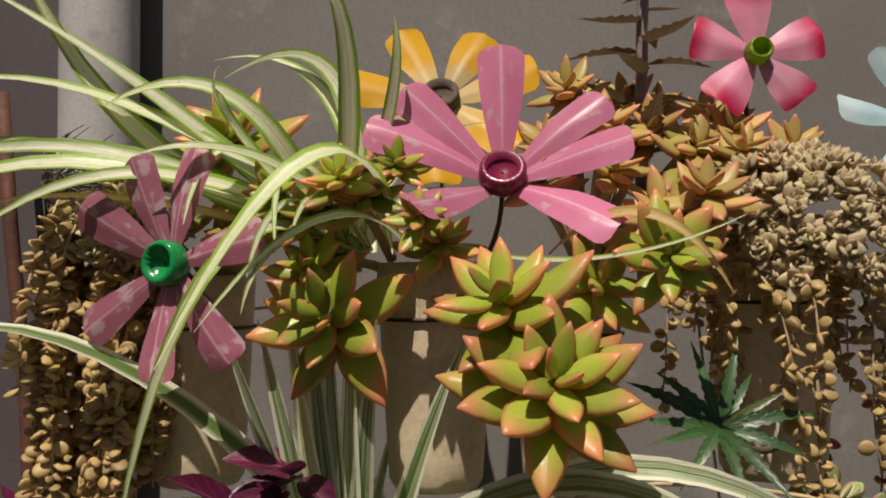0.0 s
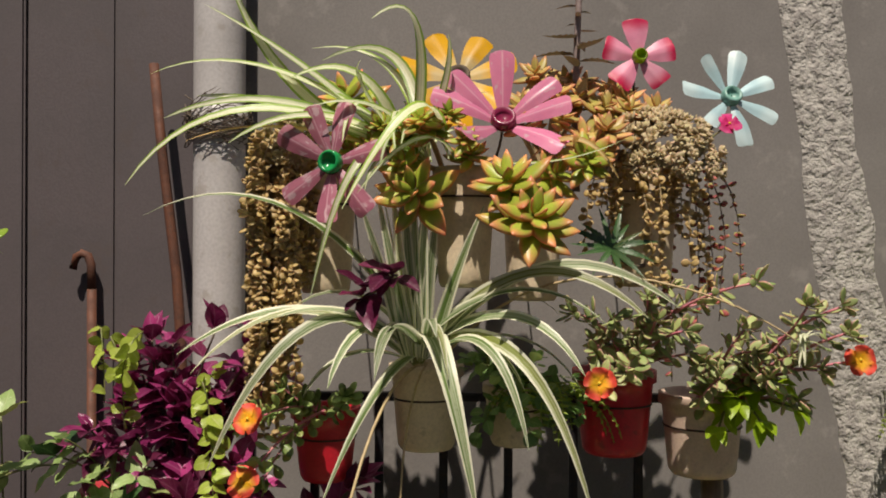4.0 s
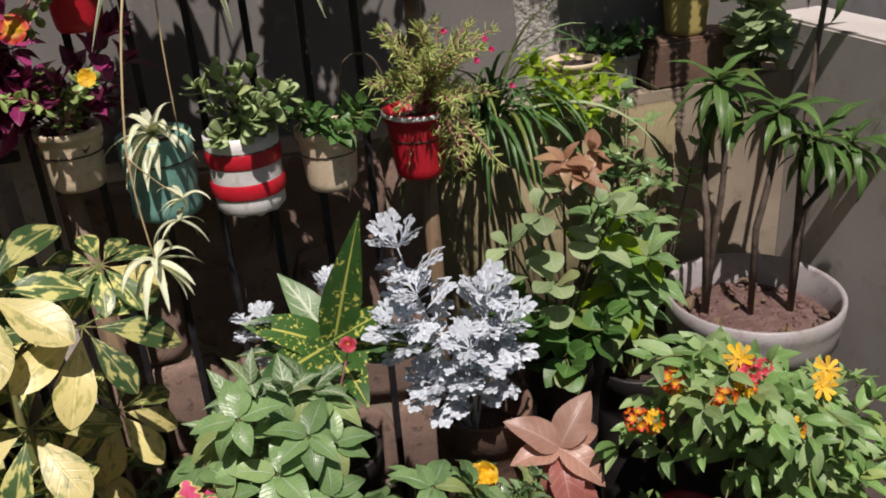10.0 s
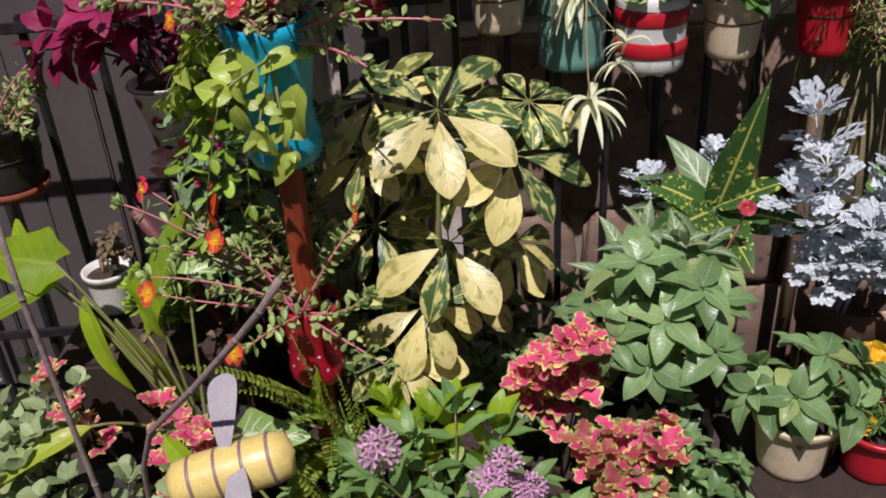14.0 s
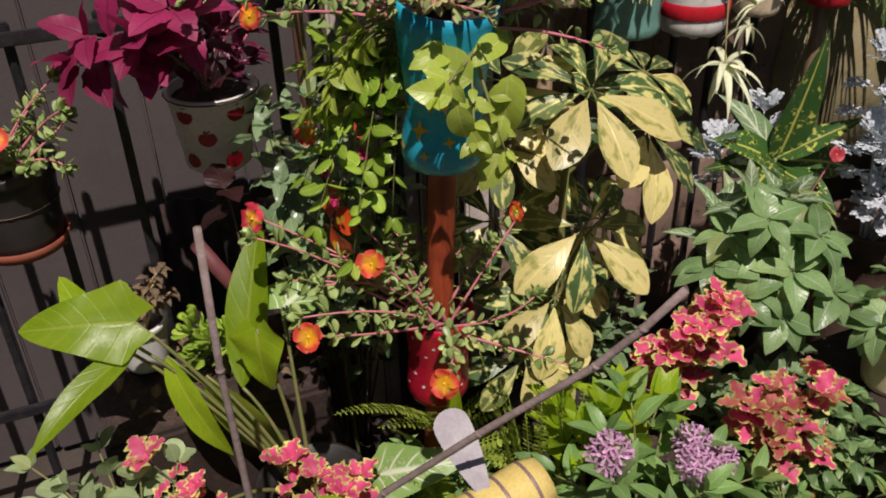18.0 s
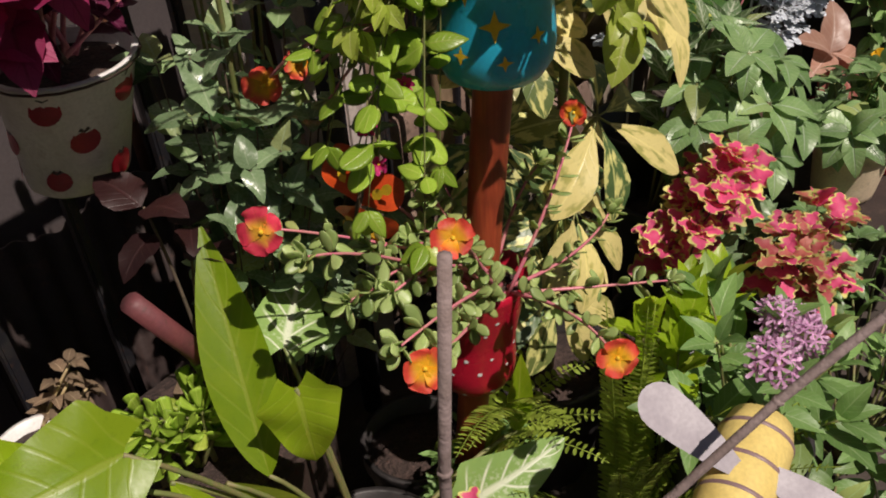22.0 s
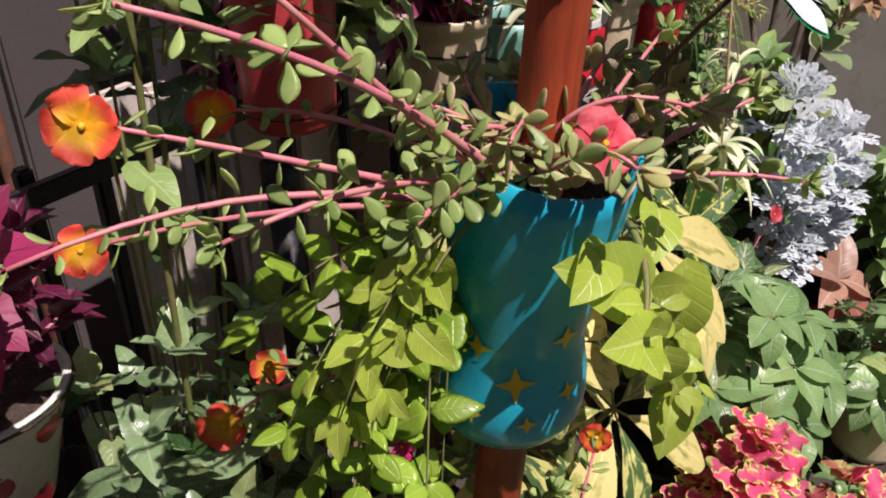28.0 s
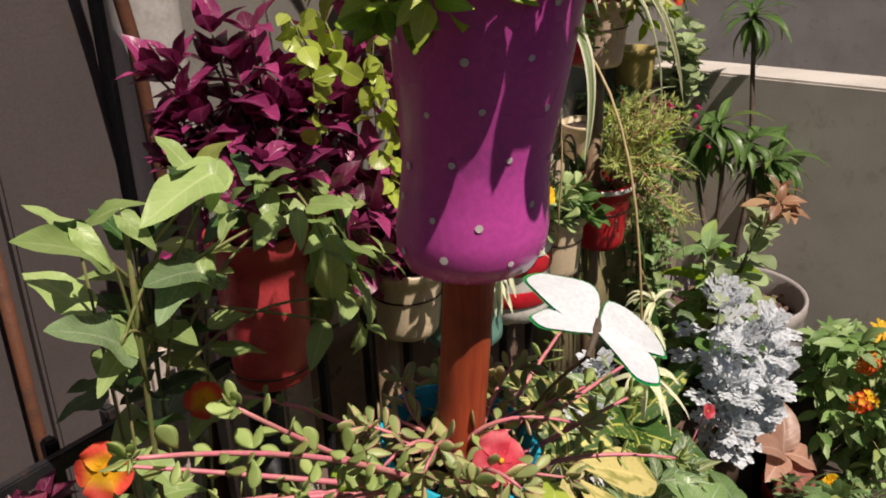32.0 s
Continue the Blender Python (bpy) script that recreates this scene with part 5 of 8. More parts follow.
def fern(at, label, spec, seed, group="ferns", mat="fern"):
    rng = random.Random(seed)
    t = thing("fern", at, label, "fern", group)
    for a, e, L, W, dr in spec:
        a, e = radians(a), radians(e)
        frond(t, at, (math.cos(a) * math.cos(e), math.sin(a) * math.cos(e), math.sin(e)), L, W, dr, rng, mat)
    return t


def head_flower(parent, at, face, R, n, mat, seed, size=0.42, heart=None):
    """A round head of many small flowers."""
    rng = random.Random(seed)
    at, face = Vector(at), Vector(face).normalized()
    x = face.cross(Vector((0.3, 0.2, 0.9))).normalized()
    y = face.cross(x)
    fl = part("flower_head", Geo().add(*ball(at - face * R * 0.3, R * 0.5, 6)), M["stem_green"], parent, "cluster of small flowers")
    pet = blade(1, 0.34 if mat == "pet_lilac" else 0.62, "petal", -0.3, 0.1, 4, 2)
    g, inner = Geo(), Geo()
    for i in range(n):
        k = math.sqrt((i + 0.5) / n)
        a = i * 2.4
        e = math.pi / 2 * (1 - k * 0.95)
        out = (x * math.cos(a) + y * math.sin(a)) * math.cos(e) + face * math.sin(e)
        c = at - face * R * 0.5 + out * R * rng.uniform(0.85, 1.05)
        ox = out.cross(Vector((0.1, 0.7, 0.4))).normalized()
        oy = out.cross(ox)
        sp = rng.random() * 6
        for j in range(5):
            b = sp + j * 1.2566
            w = ox * math.cos(b) + oy * math.sin(b) + out * 0.35
            (inner if heart and k < 0.62 else g).add(*pet, m=aim(c, w, out, R * size))
    if inner.v:
        part("petals", inner, M[heart], fl, kind="stuff")
    part("petals", g, M[mat], fl, kind="stuff")
    return fl

# ---- plants of the top row ----
top_spider = spider_plant((-0.085, 0.66, 1.60), "spider plant with long cream-striped arching leaves in the top row", (
    (3, 20, 110, 50, 75, 0.12, 0.18, 0.014, 0.9, 1.6),
    (5, 190, 300, 30, 70, 0.10, 0.17, 0.013, 1.6, 2.6),
), 21)
rng = random.Random(22)
for c, b, w in (
    ((-0.27, 0.63, 1.655), (-0.335, 0.62, 1.875), 0.021), ((-0.20, 0.62, 1.72), (-0.355, 0.62, 1.805), 0.020), ((-0.27, 0.60, 1.775), (-0.425, 0.62, 1.715), 0.018),
    ((-0.25, 0.58, 1.72), (-0.40, 0.60, 1.655), 0.018), ((-0.31, 0.55, 1.74), (-0.45, 0.60, 1.57), 0.019), ((-0.05, 0.60, 1.85), (-0.135, 0.58, 1.775), 0.016),
    ((-0.10, 0.76, 1.80), (-0.255, 0.85, 1.80), 0.018), ((-0.08, 0.74, 1.83), (-0.235, 0.82, 1.775), 0.018), ((-0.15, 0.53, 1.68), (-0.205, 0.55, 1.43), 0.014)) + (
    ((-0.16, 0.60, 1.735), (-0.168, 0.56, 1.62), 0.016), ((-0.13, 0.59, 1.76), (-0.24, 0.60, 1.705), 0.017), ((-0.17, 0.57, 1.70), (-0.145, 0.56, 1.72), 0.013),
    ((-0.11, 0.57, 1.69), (-0.20, 0.56, 1.665), 0.016), ((-0.03, 0.60, 1.70), (-0.04, 0.60, 1.76), 0.014), ((-0.20, 0.57, 1.70), (-0.31, 0.57, 1.62), 0.016), ((-0.24, 0.60, 1.69), (-0.37, 0.64, 1.69), 0.017), ((-0.12, 0.58, 1.72), (-0.10, 0.53, 1.60), 0.014)):
    arc(top_spider, (-0.085 + rng.uniform(-0.012, 0.02), 0.655 + rng.uniform(-0.01, 0.01), 1.605), c, b, w, M["spider"], rng)
arc(top_spider, (-0.045, 0.63, 1.62), (-0.055, 0.50, 1.735), (-0.16, 0.50, 1.535), 0.023, M["spider"], rng)
arc(top_spider, (-0.03, 0.62, 1.60), (-0.06, 0.52, 1.665), (-0.145, 0.52, 1.555), 0.015, M["spider"], rng)
arc(top_spider, (-0.09, 0.65, 1.605), (-0.25, 0.58, 1.67), (-0.375, 0.60, 1.625), 0.011, M["dry_orange"], rng)
arc(top_spider, (0.06, 0.62, 1.60), (0.12, 0.54, 1.66), (0.165, 0.55, 1.575), 0.010, M["dry_orange"], rng)
arc(top_spider, (0.03, 0.62, 1.60), (0.10, 0.53, 1.585), (0.17, 0.54, 1.62), 0.009, M["spider"], rng)
sed = thing("succulent_cluster", (-0.02, 0.655, 1.575), "orange-edged green succulents with pointed fleshy leaves in the top pots", "succulent", "succulents")
rosette((0.062, 0.508, 1.532), (0.15, -0.80, 0.62), 0.062, 24, 1, sed, stem_to=(0.03, 0.63, 1.585))
rosette((0.028, 0.535, 1.578), (-0.35, -0.6, 0.75), 0.058, 15, 2, sed, stem_to=(0.02, 0.64, 1.59))
rosette((-0.085, 0.575, 1.563), (-0.25, -0.9, 0.25), 0.060, 15, 3, sed, stem_to=(-0.04, 0.64, 1.585))
rosette((-0.10, 0.60, 1.60), (-0.2, -0.7, 0.6), 0.038, 14, 4, sed, stem_to=(-0.05, 0.65, 1.59))
rosette((0.095, 0.575, 1.585), (0.5, -0.7, 0.4), 0.042, 12, 6, sed, stem_to=(0.04, 0.64, 1.58))
rosette((0.132, 0.56, 1.60), (0.1, -0.85, 0.3), 0.046, 14, 7, sed, stem_to=(0.10, 0.64, 1.59))
rosette((-0.02, 0.56, 1.628), (-0.1, -0.8, 0.6), 0.026, 12, 8, sed, stem_to=(-0.02, 0.65, 1.59))
rosette((-0.075, 0.58, 1.655), (-0.1, -0.7, 0.7), 0.032, 14, 9, sed, stem_to=(-0.05, 0.65, 1.60))
rosette((-0.01, 0.60, 1.615), (0.1, -0.6, 0.8), 0.036, 14, 5, sed, stem_to=(-0.01, 0.65, 1.59))
sed2 = thing("succulent_cluster", (0.09, 0.715, 1.57), "reddish-orange succulents crowding the top pots", "succulent", "succulents")
rng = random.Random(31)
for i, (x, y, z, R) in enumerate(((0.13, 0.61, 1.595, 0.045), (0.16, 0.60, 1.61, 0.038), (0.06, 0.70, 1.655, 0.042), (0.10, 0.67, 1.67, 0.040), (0.135, 0.69, 1.665, 0.036), (0.17, 0.68, 1.65, 0.042), (0.20, 0.70, 1.665, 0.036), (0.085, 0.74, 1.70, 0.034), (0.12, 0.73, 1.695, 0.036), (0.15, 0.73, 1.69, 0.034), (0.185, 0.73, 1.68, 0.036), (0.05, 0.64, 1.625, 0.034), (0.075, 0.70, 1.70, 0.034), (0.22, 0.67, 1.63, 0.036), (0.11, 0.64, 1.63, 0.034), (0.24, 0.69, 1.65, 0.034), (0.20, 0.66, 1.645, 0.032))):
    rosette((x, y, z + 0.035), (rng.uniform(-0.4, 0.5), -0.55, rng.uniform(0.5, 0.9)), R * 1.08, 13, 40 + i, sed2, "sedum_red", "sedum_red", stem_to=(0.09, 0.715, 1.58))
sed3 = thing("succulent_cluster", (-0.205, 0.70, 1.575), "green and orange succulents behind the spider plant", "succulent", "succulents")
for i, (x, y, z, R) in enumerate(((-0.185, 0.67, 1.70, 0.052), (-0.125, 0.61, 1.65, 0.026), (-0.098, 0.60, 1.635, 0.026), (-0.06, 0.595, 1.645, 0.028), (-0.14, 0.615, 1.625, 0.026), (-0.04, 0.60, 1.665, 0.028),  (-0.14, 0.68, 1.64, 0.04), (-0.24, 0.68, 1.63, 0.038), (-0.11, 0.70, 1.655, 0.036), (-0.17, 0.66, 1.625, 0.034))):
    rosette((x, y, z), (rng.uniform(-0.4, 0.2), -0.75, 0.6), R * 1.1, 14, 60 + i, sed3, stem_to=(-0.20, 0.70, 1.58))
BEAD = leaves("bead", "bead", [fleshy(1, 0.92, 0.28, "round", 0.3, 5, 7), fleshy(1, 0.82, 0.30, "round", 0.1, 5, 7)])
CREAM = leaves("bead_cream", "bead_cream", [fleshy(1, 0.80, 0.26, "sedum", 0.45, 4, 6), fleshy(1, 0.70, 0.28, "sedum", 0.25, 4, 6)])
rng = random.Random(71)
st = [(-0.266 + rng.uniform(-0.030, 0.04), 0.66 + rng.uniform(-0.03, 0.03), 1.61 + rng.uniform(-0.02, 0.04)) for i in range(46)]
bl = strands("bead_plant", "dense golden tan curtain of small round succulent leaves", st, [rng.uniform(0.10, 0.40) * (1 - 3 * max(0, s[0] + 0.28)) for s in st], 72, 0.0108, BEAD, "stem_tan", step=0.0066, per=2, sway=0.010, fling=0.2)
st = [(0.225 + rng.uniform(-0.05, 0.07), 0.68 + rng.uniform(-0.05, 0.04), 1.615 + rng.uniform(-0.02, 0.02)) for i in range(26)]
br = strands("bead_plant", "mound of small cream and tan succulent rosettes spilling over a pot", st, [rng.choice((0.06, 0.08, 0.11, 0.15, 0.19)) for _ in st], 73, 0.0106, BEAD, "stem_tan", step=0.0085, per=2)


def mini_rosettes(parent, mid, spread, n, seed, size):
    """Many little rosettes over a mound, joined."""
    rng = random.Random(seed)
    g = Geo()
    for i in range(n):
        a, e = rng.uniform(-2.8, -0.1), rng.uniform(-0.25, 1.35)
        f = Vector((math.cos(a) * math.cos(e), math.sin(a) * math.cos(e), math.sin(e)))
        c = Vector(mid) + Vector((f.x * spread[0], f.y * spread[1], f.z * spread[2])) * rng.uniform(0.78, 1.04)
        x = f.cross(Vector((0.3, 0.1, 0.9))).normalized()
        y = f.cross(x)
        s = size * rng.uniform(0.75, 1.25)
        for k in range(9):
            b = k * 2.4
            q = 0.25 + 0.75 * k / 9
            out = (x * math.cos(b) + y * math.sin(b)) * q + f * (1.15 - q)
            me = rng.choice(CREAM)
            g.add([v.co for v in me.vertices], [tuple(p.vertices) for p in me.polygons], uv_of(me), aim(c, out, f, s * (0.6 + 0.4 * q)))
    part("rosette_mat", g, M["bead_cream"], parent, kind="stuff")


mini_rosettes(br, (0.235, 0.69, 1.60), (0.088, 0.088, 0.075), 150, 5, 0.0142)
mini_rosettes(bl, (-0.248, 0.67, 1.61), (0.045, 0.05, 0.055), 50, 6, 0.0135)
st = [(0.31 + rng.uniform(-0.03, 0.03), 0.74, 1.60) for i in range(5)]
strands("bead_plant", "thin trailing strands with dark little leaves", st, [0.22, 0.3, 0.26, 0.17, 0.2], 74, 0.011, leaves("bead_dark", "coleus_dull", [fleshy(1, 0.8, 0.35, "round", 0.2, 5, 6)]), "stem_dark", step=0.014)

# spiky stalk between the flowers
stalk = thing("succulent_stalk", (0.135, 0.72, 1.57), "tall brown succulent stalk with narrow serrated leaves", "succulent")
part("stalk", Geo().add(*tube(bez((0.135, 0.715, 1.57), (0.13, 0.71, 1.72), (0.14, 0.70, 1.90), 10), 0.006, 0.004, 7)), M["twig"], stalk)
ms = leaves("spike", "spike_brown", [blade(1, 0.30, "lance", 0.3, 0.4, 14, 2, notch=0.28), blade(1, 0.34, "lance", -0.3, 0.4, 14, 2, notch=0.28)])
rng = random.Random(9)
for i in range(26):
    z = 1.68 + 0.22 * i / 26
    a = i * 2.4
    put("leaf", rng.choice(ms), aim((0.136, 0.708, z), (math.cos(a), math.sin(a), rng.uniform(-0.25, 0.3)), Z, rng.uniform(0.026, 0.04) + (0.030 if z < 1.79 else 0)), stalk)
rs = thing("spiky_succulent", (0.20, 0.66, 1.48), "dark green spiky rosette hanging below the beads", "succulent")
ms = leaves("spike_green", "green_dark", [blade(1, 0.15, "lance", 0.4, 0.4, 18, 2, notch=0.28), blade(1, 0.17, "lance", 0.9, 0.4, 18, 2, notch=0.28)])
for i in range(13):
    a = i * 2.4
    put("leaf", rng.choice(ms), aim((0.165, 0.60, 1.49), (math.cos(a), -0.3 + 0.5 * math.sin(a), 0.35 + math.sin(a) * 0.8), Vector((0, -1, 0.5)), rng.uniform(0.05, 0.085)), rs)
part("stem", Geo().add(*tube(bez((0.222, 0.675, 1.47), (0.20, 0.64, 1.46), (0.165, 0.60, 1.488)), 0.003, 0.0025, 5)), M["stem_dark"], rs)

# bottle flowers
def bottle_flower(at, face, R, n, mat, cup, label, seed, foot, w=0.40, spin=0.0, open_=0.19, angles=()):
    rng = random.Random(seed)
    t = thing("bottle_flower", foot, label, "garden ornament", "bottle flowers")
    at, face = Vector(at), Vector(face).normalized()
    x = face.cross(Z).normalized()
    y = x.cross(face)
    ms = leaves("orn_" + mat, mat, [blade(1, w, "tab", 0.15, -0.3, 10, 6, 0.05), blade(1, w * 0.95, "tab", 0.4, -0.35, 10, 6, 0.08, seed=2), blade(1, w * 0.9, "tab", -0.1, -0.25, 10, 6, 0.06, seed=4)])
    for i in range(n):
        a = radians(angles[i]) if angles else spin + i * 2 * math.pi / n + rng.uniform(-0.07, 0.07)
        out = x * math.cos(a) + y * math.sin(a)
        put("petal", rng.choice(ms), aim(at + out * R * 0.16, out + face * (open_ + rng.uniform(-0.1, 0.1)), face, R * rng.uniform(0.80, 0.92) * math.sqrt(1 + open_ ** 2)), t)
    prof = [(0.001, -0.012), (R * 0.12, -0.010), (R * 0.20, 0.0), (R * 0.19, 0.010), (R * 0.15, 0.013), (R * 0.13, 0.006), (0.001, 0.004)]
    g = Geo().add(*lathe(prof, (0, 0, 0), 20))
    me = g.mesh("cup", M[cup])
    put("centre_cup", me, Matrix.Translation(at) @ aim((0, 0, 0), y, face).to_3x3().to_4x4(), t, "plastic bottle neck at the flower's centre")
    part("wire_stem", Geo().add(*tube(bez(at - face * 0.012, at - face * 0.05 + Vector((0, 0, -0.03)), foot), 0.0018, n=6)), M["wire"], t)
    return t


bottle_flower((-0.183, 0.575, 1.596), (-0.30, -0.95, 0.08), 0.076, 7, "orn_mauve", "green_cap", "mauve painted plastic bottle flower with a green centre", 1, (-0.20, 0.69, 1.572), 0.44, 0.5, 0.19, (29, 65, 103, 167, 231, 271, 323))
bottle_flower((0.030, 0.622, 1.654), (0.05, -0.85, 0.53), 0.083, 7, "orn_pink", "maroon_cup", "pink painted plastic bottle flower with a dark red centre", 2, (-0.01, 0.66, 1.575), 0.40, 0.22, 0.55, (40, 90, 144, 176, 222, 315, 15))
bottle_flower((-0.028, 0.785, 1.742), (0.05, -0.85, 0.45), 0.085, 7, "orn_yellow", "stem_dark", "yellow painted plastic bottle flower", 3, (-0.02, 0.68, 1.577), 0.58, 0.2)
bottle_flower((0.220, 0.71, 1.755), (0.1, -0.98, 0.15), 0.050, 5, "orn_red", "lime", "rose and red painted plastic bottle flower", 4, (0.225, 0.71, 1.585), 0.80, 0.3)
bottle_flower((0.355, 0.745, 1.705), (0.15, -0.9, 0.4), 0.072, 7, "orn_blue", "teal", "light blue painted plastic bottle flower", 5, (0.235, 0.715, 1.586), 0.42, 0.1)
ff = thing("small_flower_stem", (0.235, 0.70, 1.585), "thin stem with small magenta flowers", "flower")
part("stem", Geo().add(*tube(bez((0.235, 0.70, 1.585), (0.30, 0.69, 1.63), (0.33, 0.68, 1.655)), 0.0014, n=5)), M["stem_green"], ff)
flower5(ff, (0.333, 0.675, 1.658), (0.2, -0.8, 0.5), 0.018, "pet_magenta")

# purple tuft under the flowers
PURP = leaves("purple_leaf", "purple_leaf", [blade(1, 0.58, "ovate", 0.5, 0.3, 8, 4, 0.12), blade(1, 0.50, "ovate", 0.2, 0.45, 8, 4, 0.15), blade(1, 0.60, "ovate", 0.9, 0.25, 8, 4, 0.12)])
PURD = leaves("purple_dark", "purple_dark", [blade(1, 0.56, "ovate", 0.5, 0.3, 8, 4, 0.1), blade(1, 0.48, "ovate", 0.2, 0.45, 8, 4, 0.15)])
leafy("purple_spiderwort", "dark purple spiderwort shoots between the pots", (-0.105, 0.66, 1.43), ((-0.110, 0.57, 1.455), (-0.145, 0.57, 1.43)), PURD, 0.056, 5, "stem_dark", 2, 0.7, 2, 20, 60, 0.3, 0.003)

# ---- middle row ----
mid_spider = spider_plant((-0.082, 0.67, 1.345), "large spider plant with white-edged arching leaves", (
    (4, 180, 262, 20, 60, 0.16, 0.26, 0.020, 1.3, 2.3),
    (4, 280, 375, 20, 60, 0.18, 0.26, 0.020, 1.4, 2.2),
    (5, 170, 370, 75, 89, 0.15, 0.24, 0.020, 0.02, 0.3),
), 22, "spider_edge")
rng = random.Random(23)
for c, b, w in (
    ((-0.22, 0.54, 1.63), (-0.42, 0.58, 1.53), 0.022), ((-0.22, 0.54, 1.48), (-0.335, 0.50, 1.345), 0.025), ((-0.20, 0.50, 1.50), (-0.315, 0.50, 1.235), 0.028), ((-0.22, 0.58, 1.47), (-0.37, 0.56, 1.36), 0.022),
    ((-0.12, 0.50, 1.36), (-0.19, 0.50, 1.175), 0.020), ((-0.055, 0.47, 1.46), (-0.003, 0.48, 1.185), 0.034), ((0.02, 0.50, 1.44), (0.055, 0.50, 1.26), 0.020), ((0.06, 0.52, 1.46), (0.13, 0.50, 1.18), 0.022)) + (
    ((0.05, 0.54, 1.47), (0.119, 0.50, 1.345), 0.024), ((0.06, 0.56, 1.54), (0.195, 0.52, 1.41), 0.024), ((0.08, 0.55, 1.55), (0.24, 0.56, 1.42), 0.022), ((0.04, 0.56, 1.50), (0.15, 0.53, 1.40), 0.020), ((-0.16, 0.53, 1.45), (-0.26, 0.54, 1.40), 0.020), ((-0.11, 0.50, 1.44), (-0.12, 0.48, 1.36), 0.022), ((-0.06, 0.50, 1.44), (-0.05, 0.48, 1.39), 0.018)):
    arc(mid_spider, (-0.082 + rng.uniform(-0.015, 0.02), 0.66 + rng.uniform(-0.02, 0.01), 1.35), c, b, w, M["spider_edge"], rng)
for x, z, w in ((-0.150, 1.55, 0.018), (-0.128, 1.56, 0.020), (-0.110, 1.58, 0.022), (-0.095, 1.575, 0.021), (-0.082, 1.585, 0.022), (-0.066, 1.57, 0.020), (-0.050, 1.56, 0.019), (0.006, 1.545, 0.018)):
    arc(mid_spider, (-0.08 + (x + 0.08) * 0.2, 0.635, 1.35), (-0.08 + (x + 0.08) * 0.55, 0.60, 1.46), (x, 0.585, z), w, M["spider_edge"], rng, face=(0.1, -0.95, 0.1))
run = thing("spider_runner", (-0.07, 0.69, 1.335), "tan spider plant runners hanging down", "plant")
part("runner", Geo().add(*tube(bez((-0.07, 0.69, 1.335), (-0.13, 0.48, 1.36), (-0.172, 0.43, 1.06), 10) + bez((-0.172, 0.43, 1.06), (-0.176, 0.42, 0.98), (-0.166, 0.418, 0.895), 5)[1:], 0.0022, 0.0013, 6)), M["stem_tan"], run)
part("runner", Geo().add(*tube(bez((-0.07, 0.69, 1.335), (-0.10, 0.56, 1.30), (-0.10, 0.58, 1.07), 10) + [(-0.10, 0.58, 1.02)], 0.0018, 0.0011, 6)), M["stem_tan"], run)
part("runner", Geo().add(*tube(bez((-0.173, 0.427, 1.045), (-0.15, 0.425, 1.01), (-0.114, 0.43, 0.975), 6), 0.0012, 0.0009, 5)), M["stem_tan"], run)
part("runner", Geo().add(*tube(bez((-0.05, 0.69, 1.34), (0.07, 0.60, 1.50), (0.26, 0.58, 1.44), 8) + bez((0.26, 0.58, 1.44), (0.33, 0.58, 1.42), (0.39, 0.57, 1.375), 5)[1:], 0.0020, 0.0011, 6)), M["stem_tan"], run)
plantlet((0.39, 0.57, 1.378), 0.035, 3)
plantlet((-0.114, 0.43, 0.973), 0.046, 4, n=11)
plantlet((-0.124, 0.428, 0.944), 0.050, 7, n=10)
plantlet((-0.166, 0.418, 0.893), 0.080, 5, n=15)
plantlet((-0.14, 0.685, 1.0), 0.10, 6, n=20)

rng = random.Random(64)
mass = []
for i in range(60):
    x = -0.54 + 0.25 * ((i * 0.618) % 1)
    z = 1.26 + 0.12 * rng.random() if i % 3 == 0 else 1.00 + 0.32 * rng.random()
    mass.append((x, 0.835 - 0.42 * (x + 0.54) + rng.uniform(-0.05, 0.015), z))
leafy("purple_spiderwort", "dense mass of glossy purple leaves in the red pots", (-0.44, 0.77, 1.14), mass, PURP + PURP + PURD, 0.058, 6, "stem_dark", 2, 0.6, 2, 0, 50, 0.4, 0.003, bow=0.2, top=5)
leafy("purple_spiderwort", "purple leaves behind the cream pot", (-0.27, 0.745, 1.00), [(-0.27 + 0.11 * math.cos(i * 2.4), 0.72 + 0.03 * math.sin(i * 2.4), 1.11 + 0.06 * math.sin(i * 1.7)) for i in range(12)], PURD + PURP, 0.058, 7, "stem_dark", 2, 0.5, 2, 0, 50, 0.4, 0.003, bow=0.2)
purslane((-0.212, 0.70, 1.27), ((-0.30, 0.60, 1.27), (-0.27, 0.60, 1.20), (-0.17, 0.62, 1.30), (-0.25, 0.62, 1.31)), (((-0.276, 0.55, 1.282), (-0.2, -1, 0.4)), ((-0.283, 0.55, 1.207), (-0.1, -1, 0.3))), 81, "purslane with orange flowers among the purple leaves", 0.021)
purslane((-0.268, 0.70, 1.015), ((-0.31, 0.72, 1.09), (-0.25, 0.70, 1.07), (-0.28, 0.72, 1.10), (-0.23, 0.71, 1.06)), (((-0.352, 0.55, 1.115), (-0.2, -1, 0.3)), ((-0.208, 0.55, 1.128), (0, -1, 0.4), 0.014, "pet_yellow")), 82, "purslane trailing over the cream pot", 0.023)
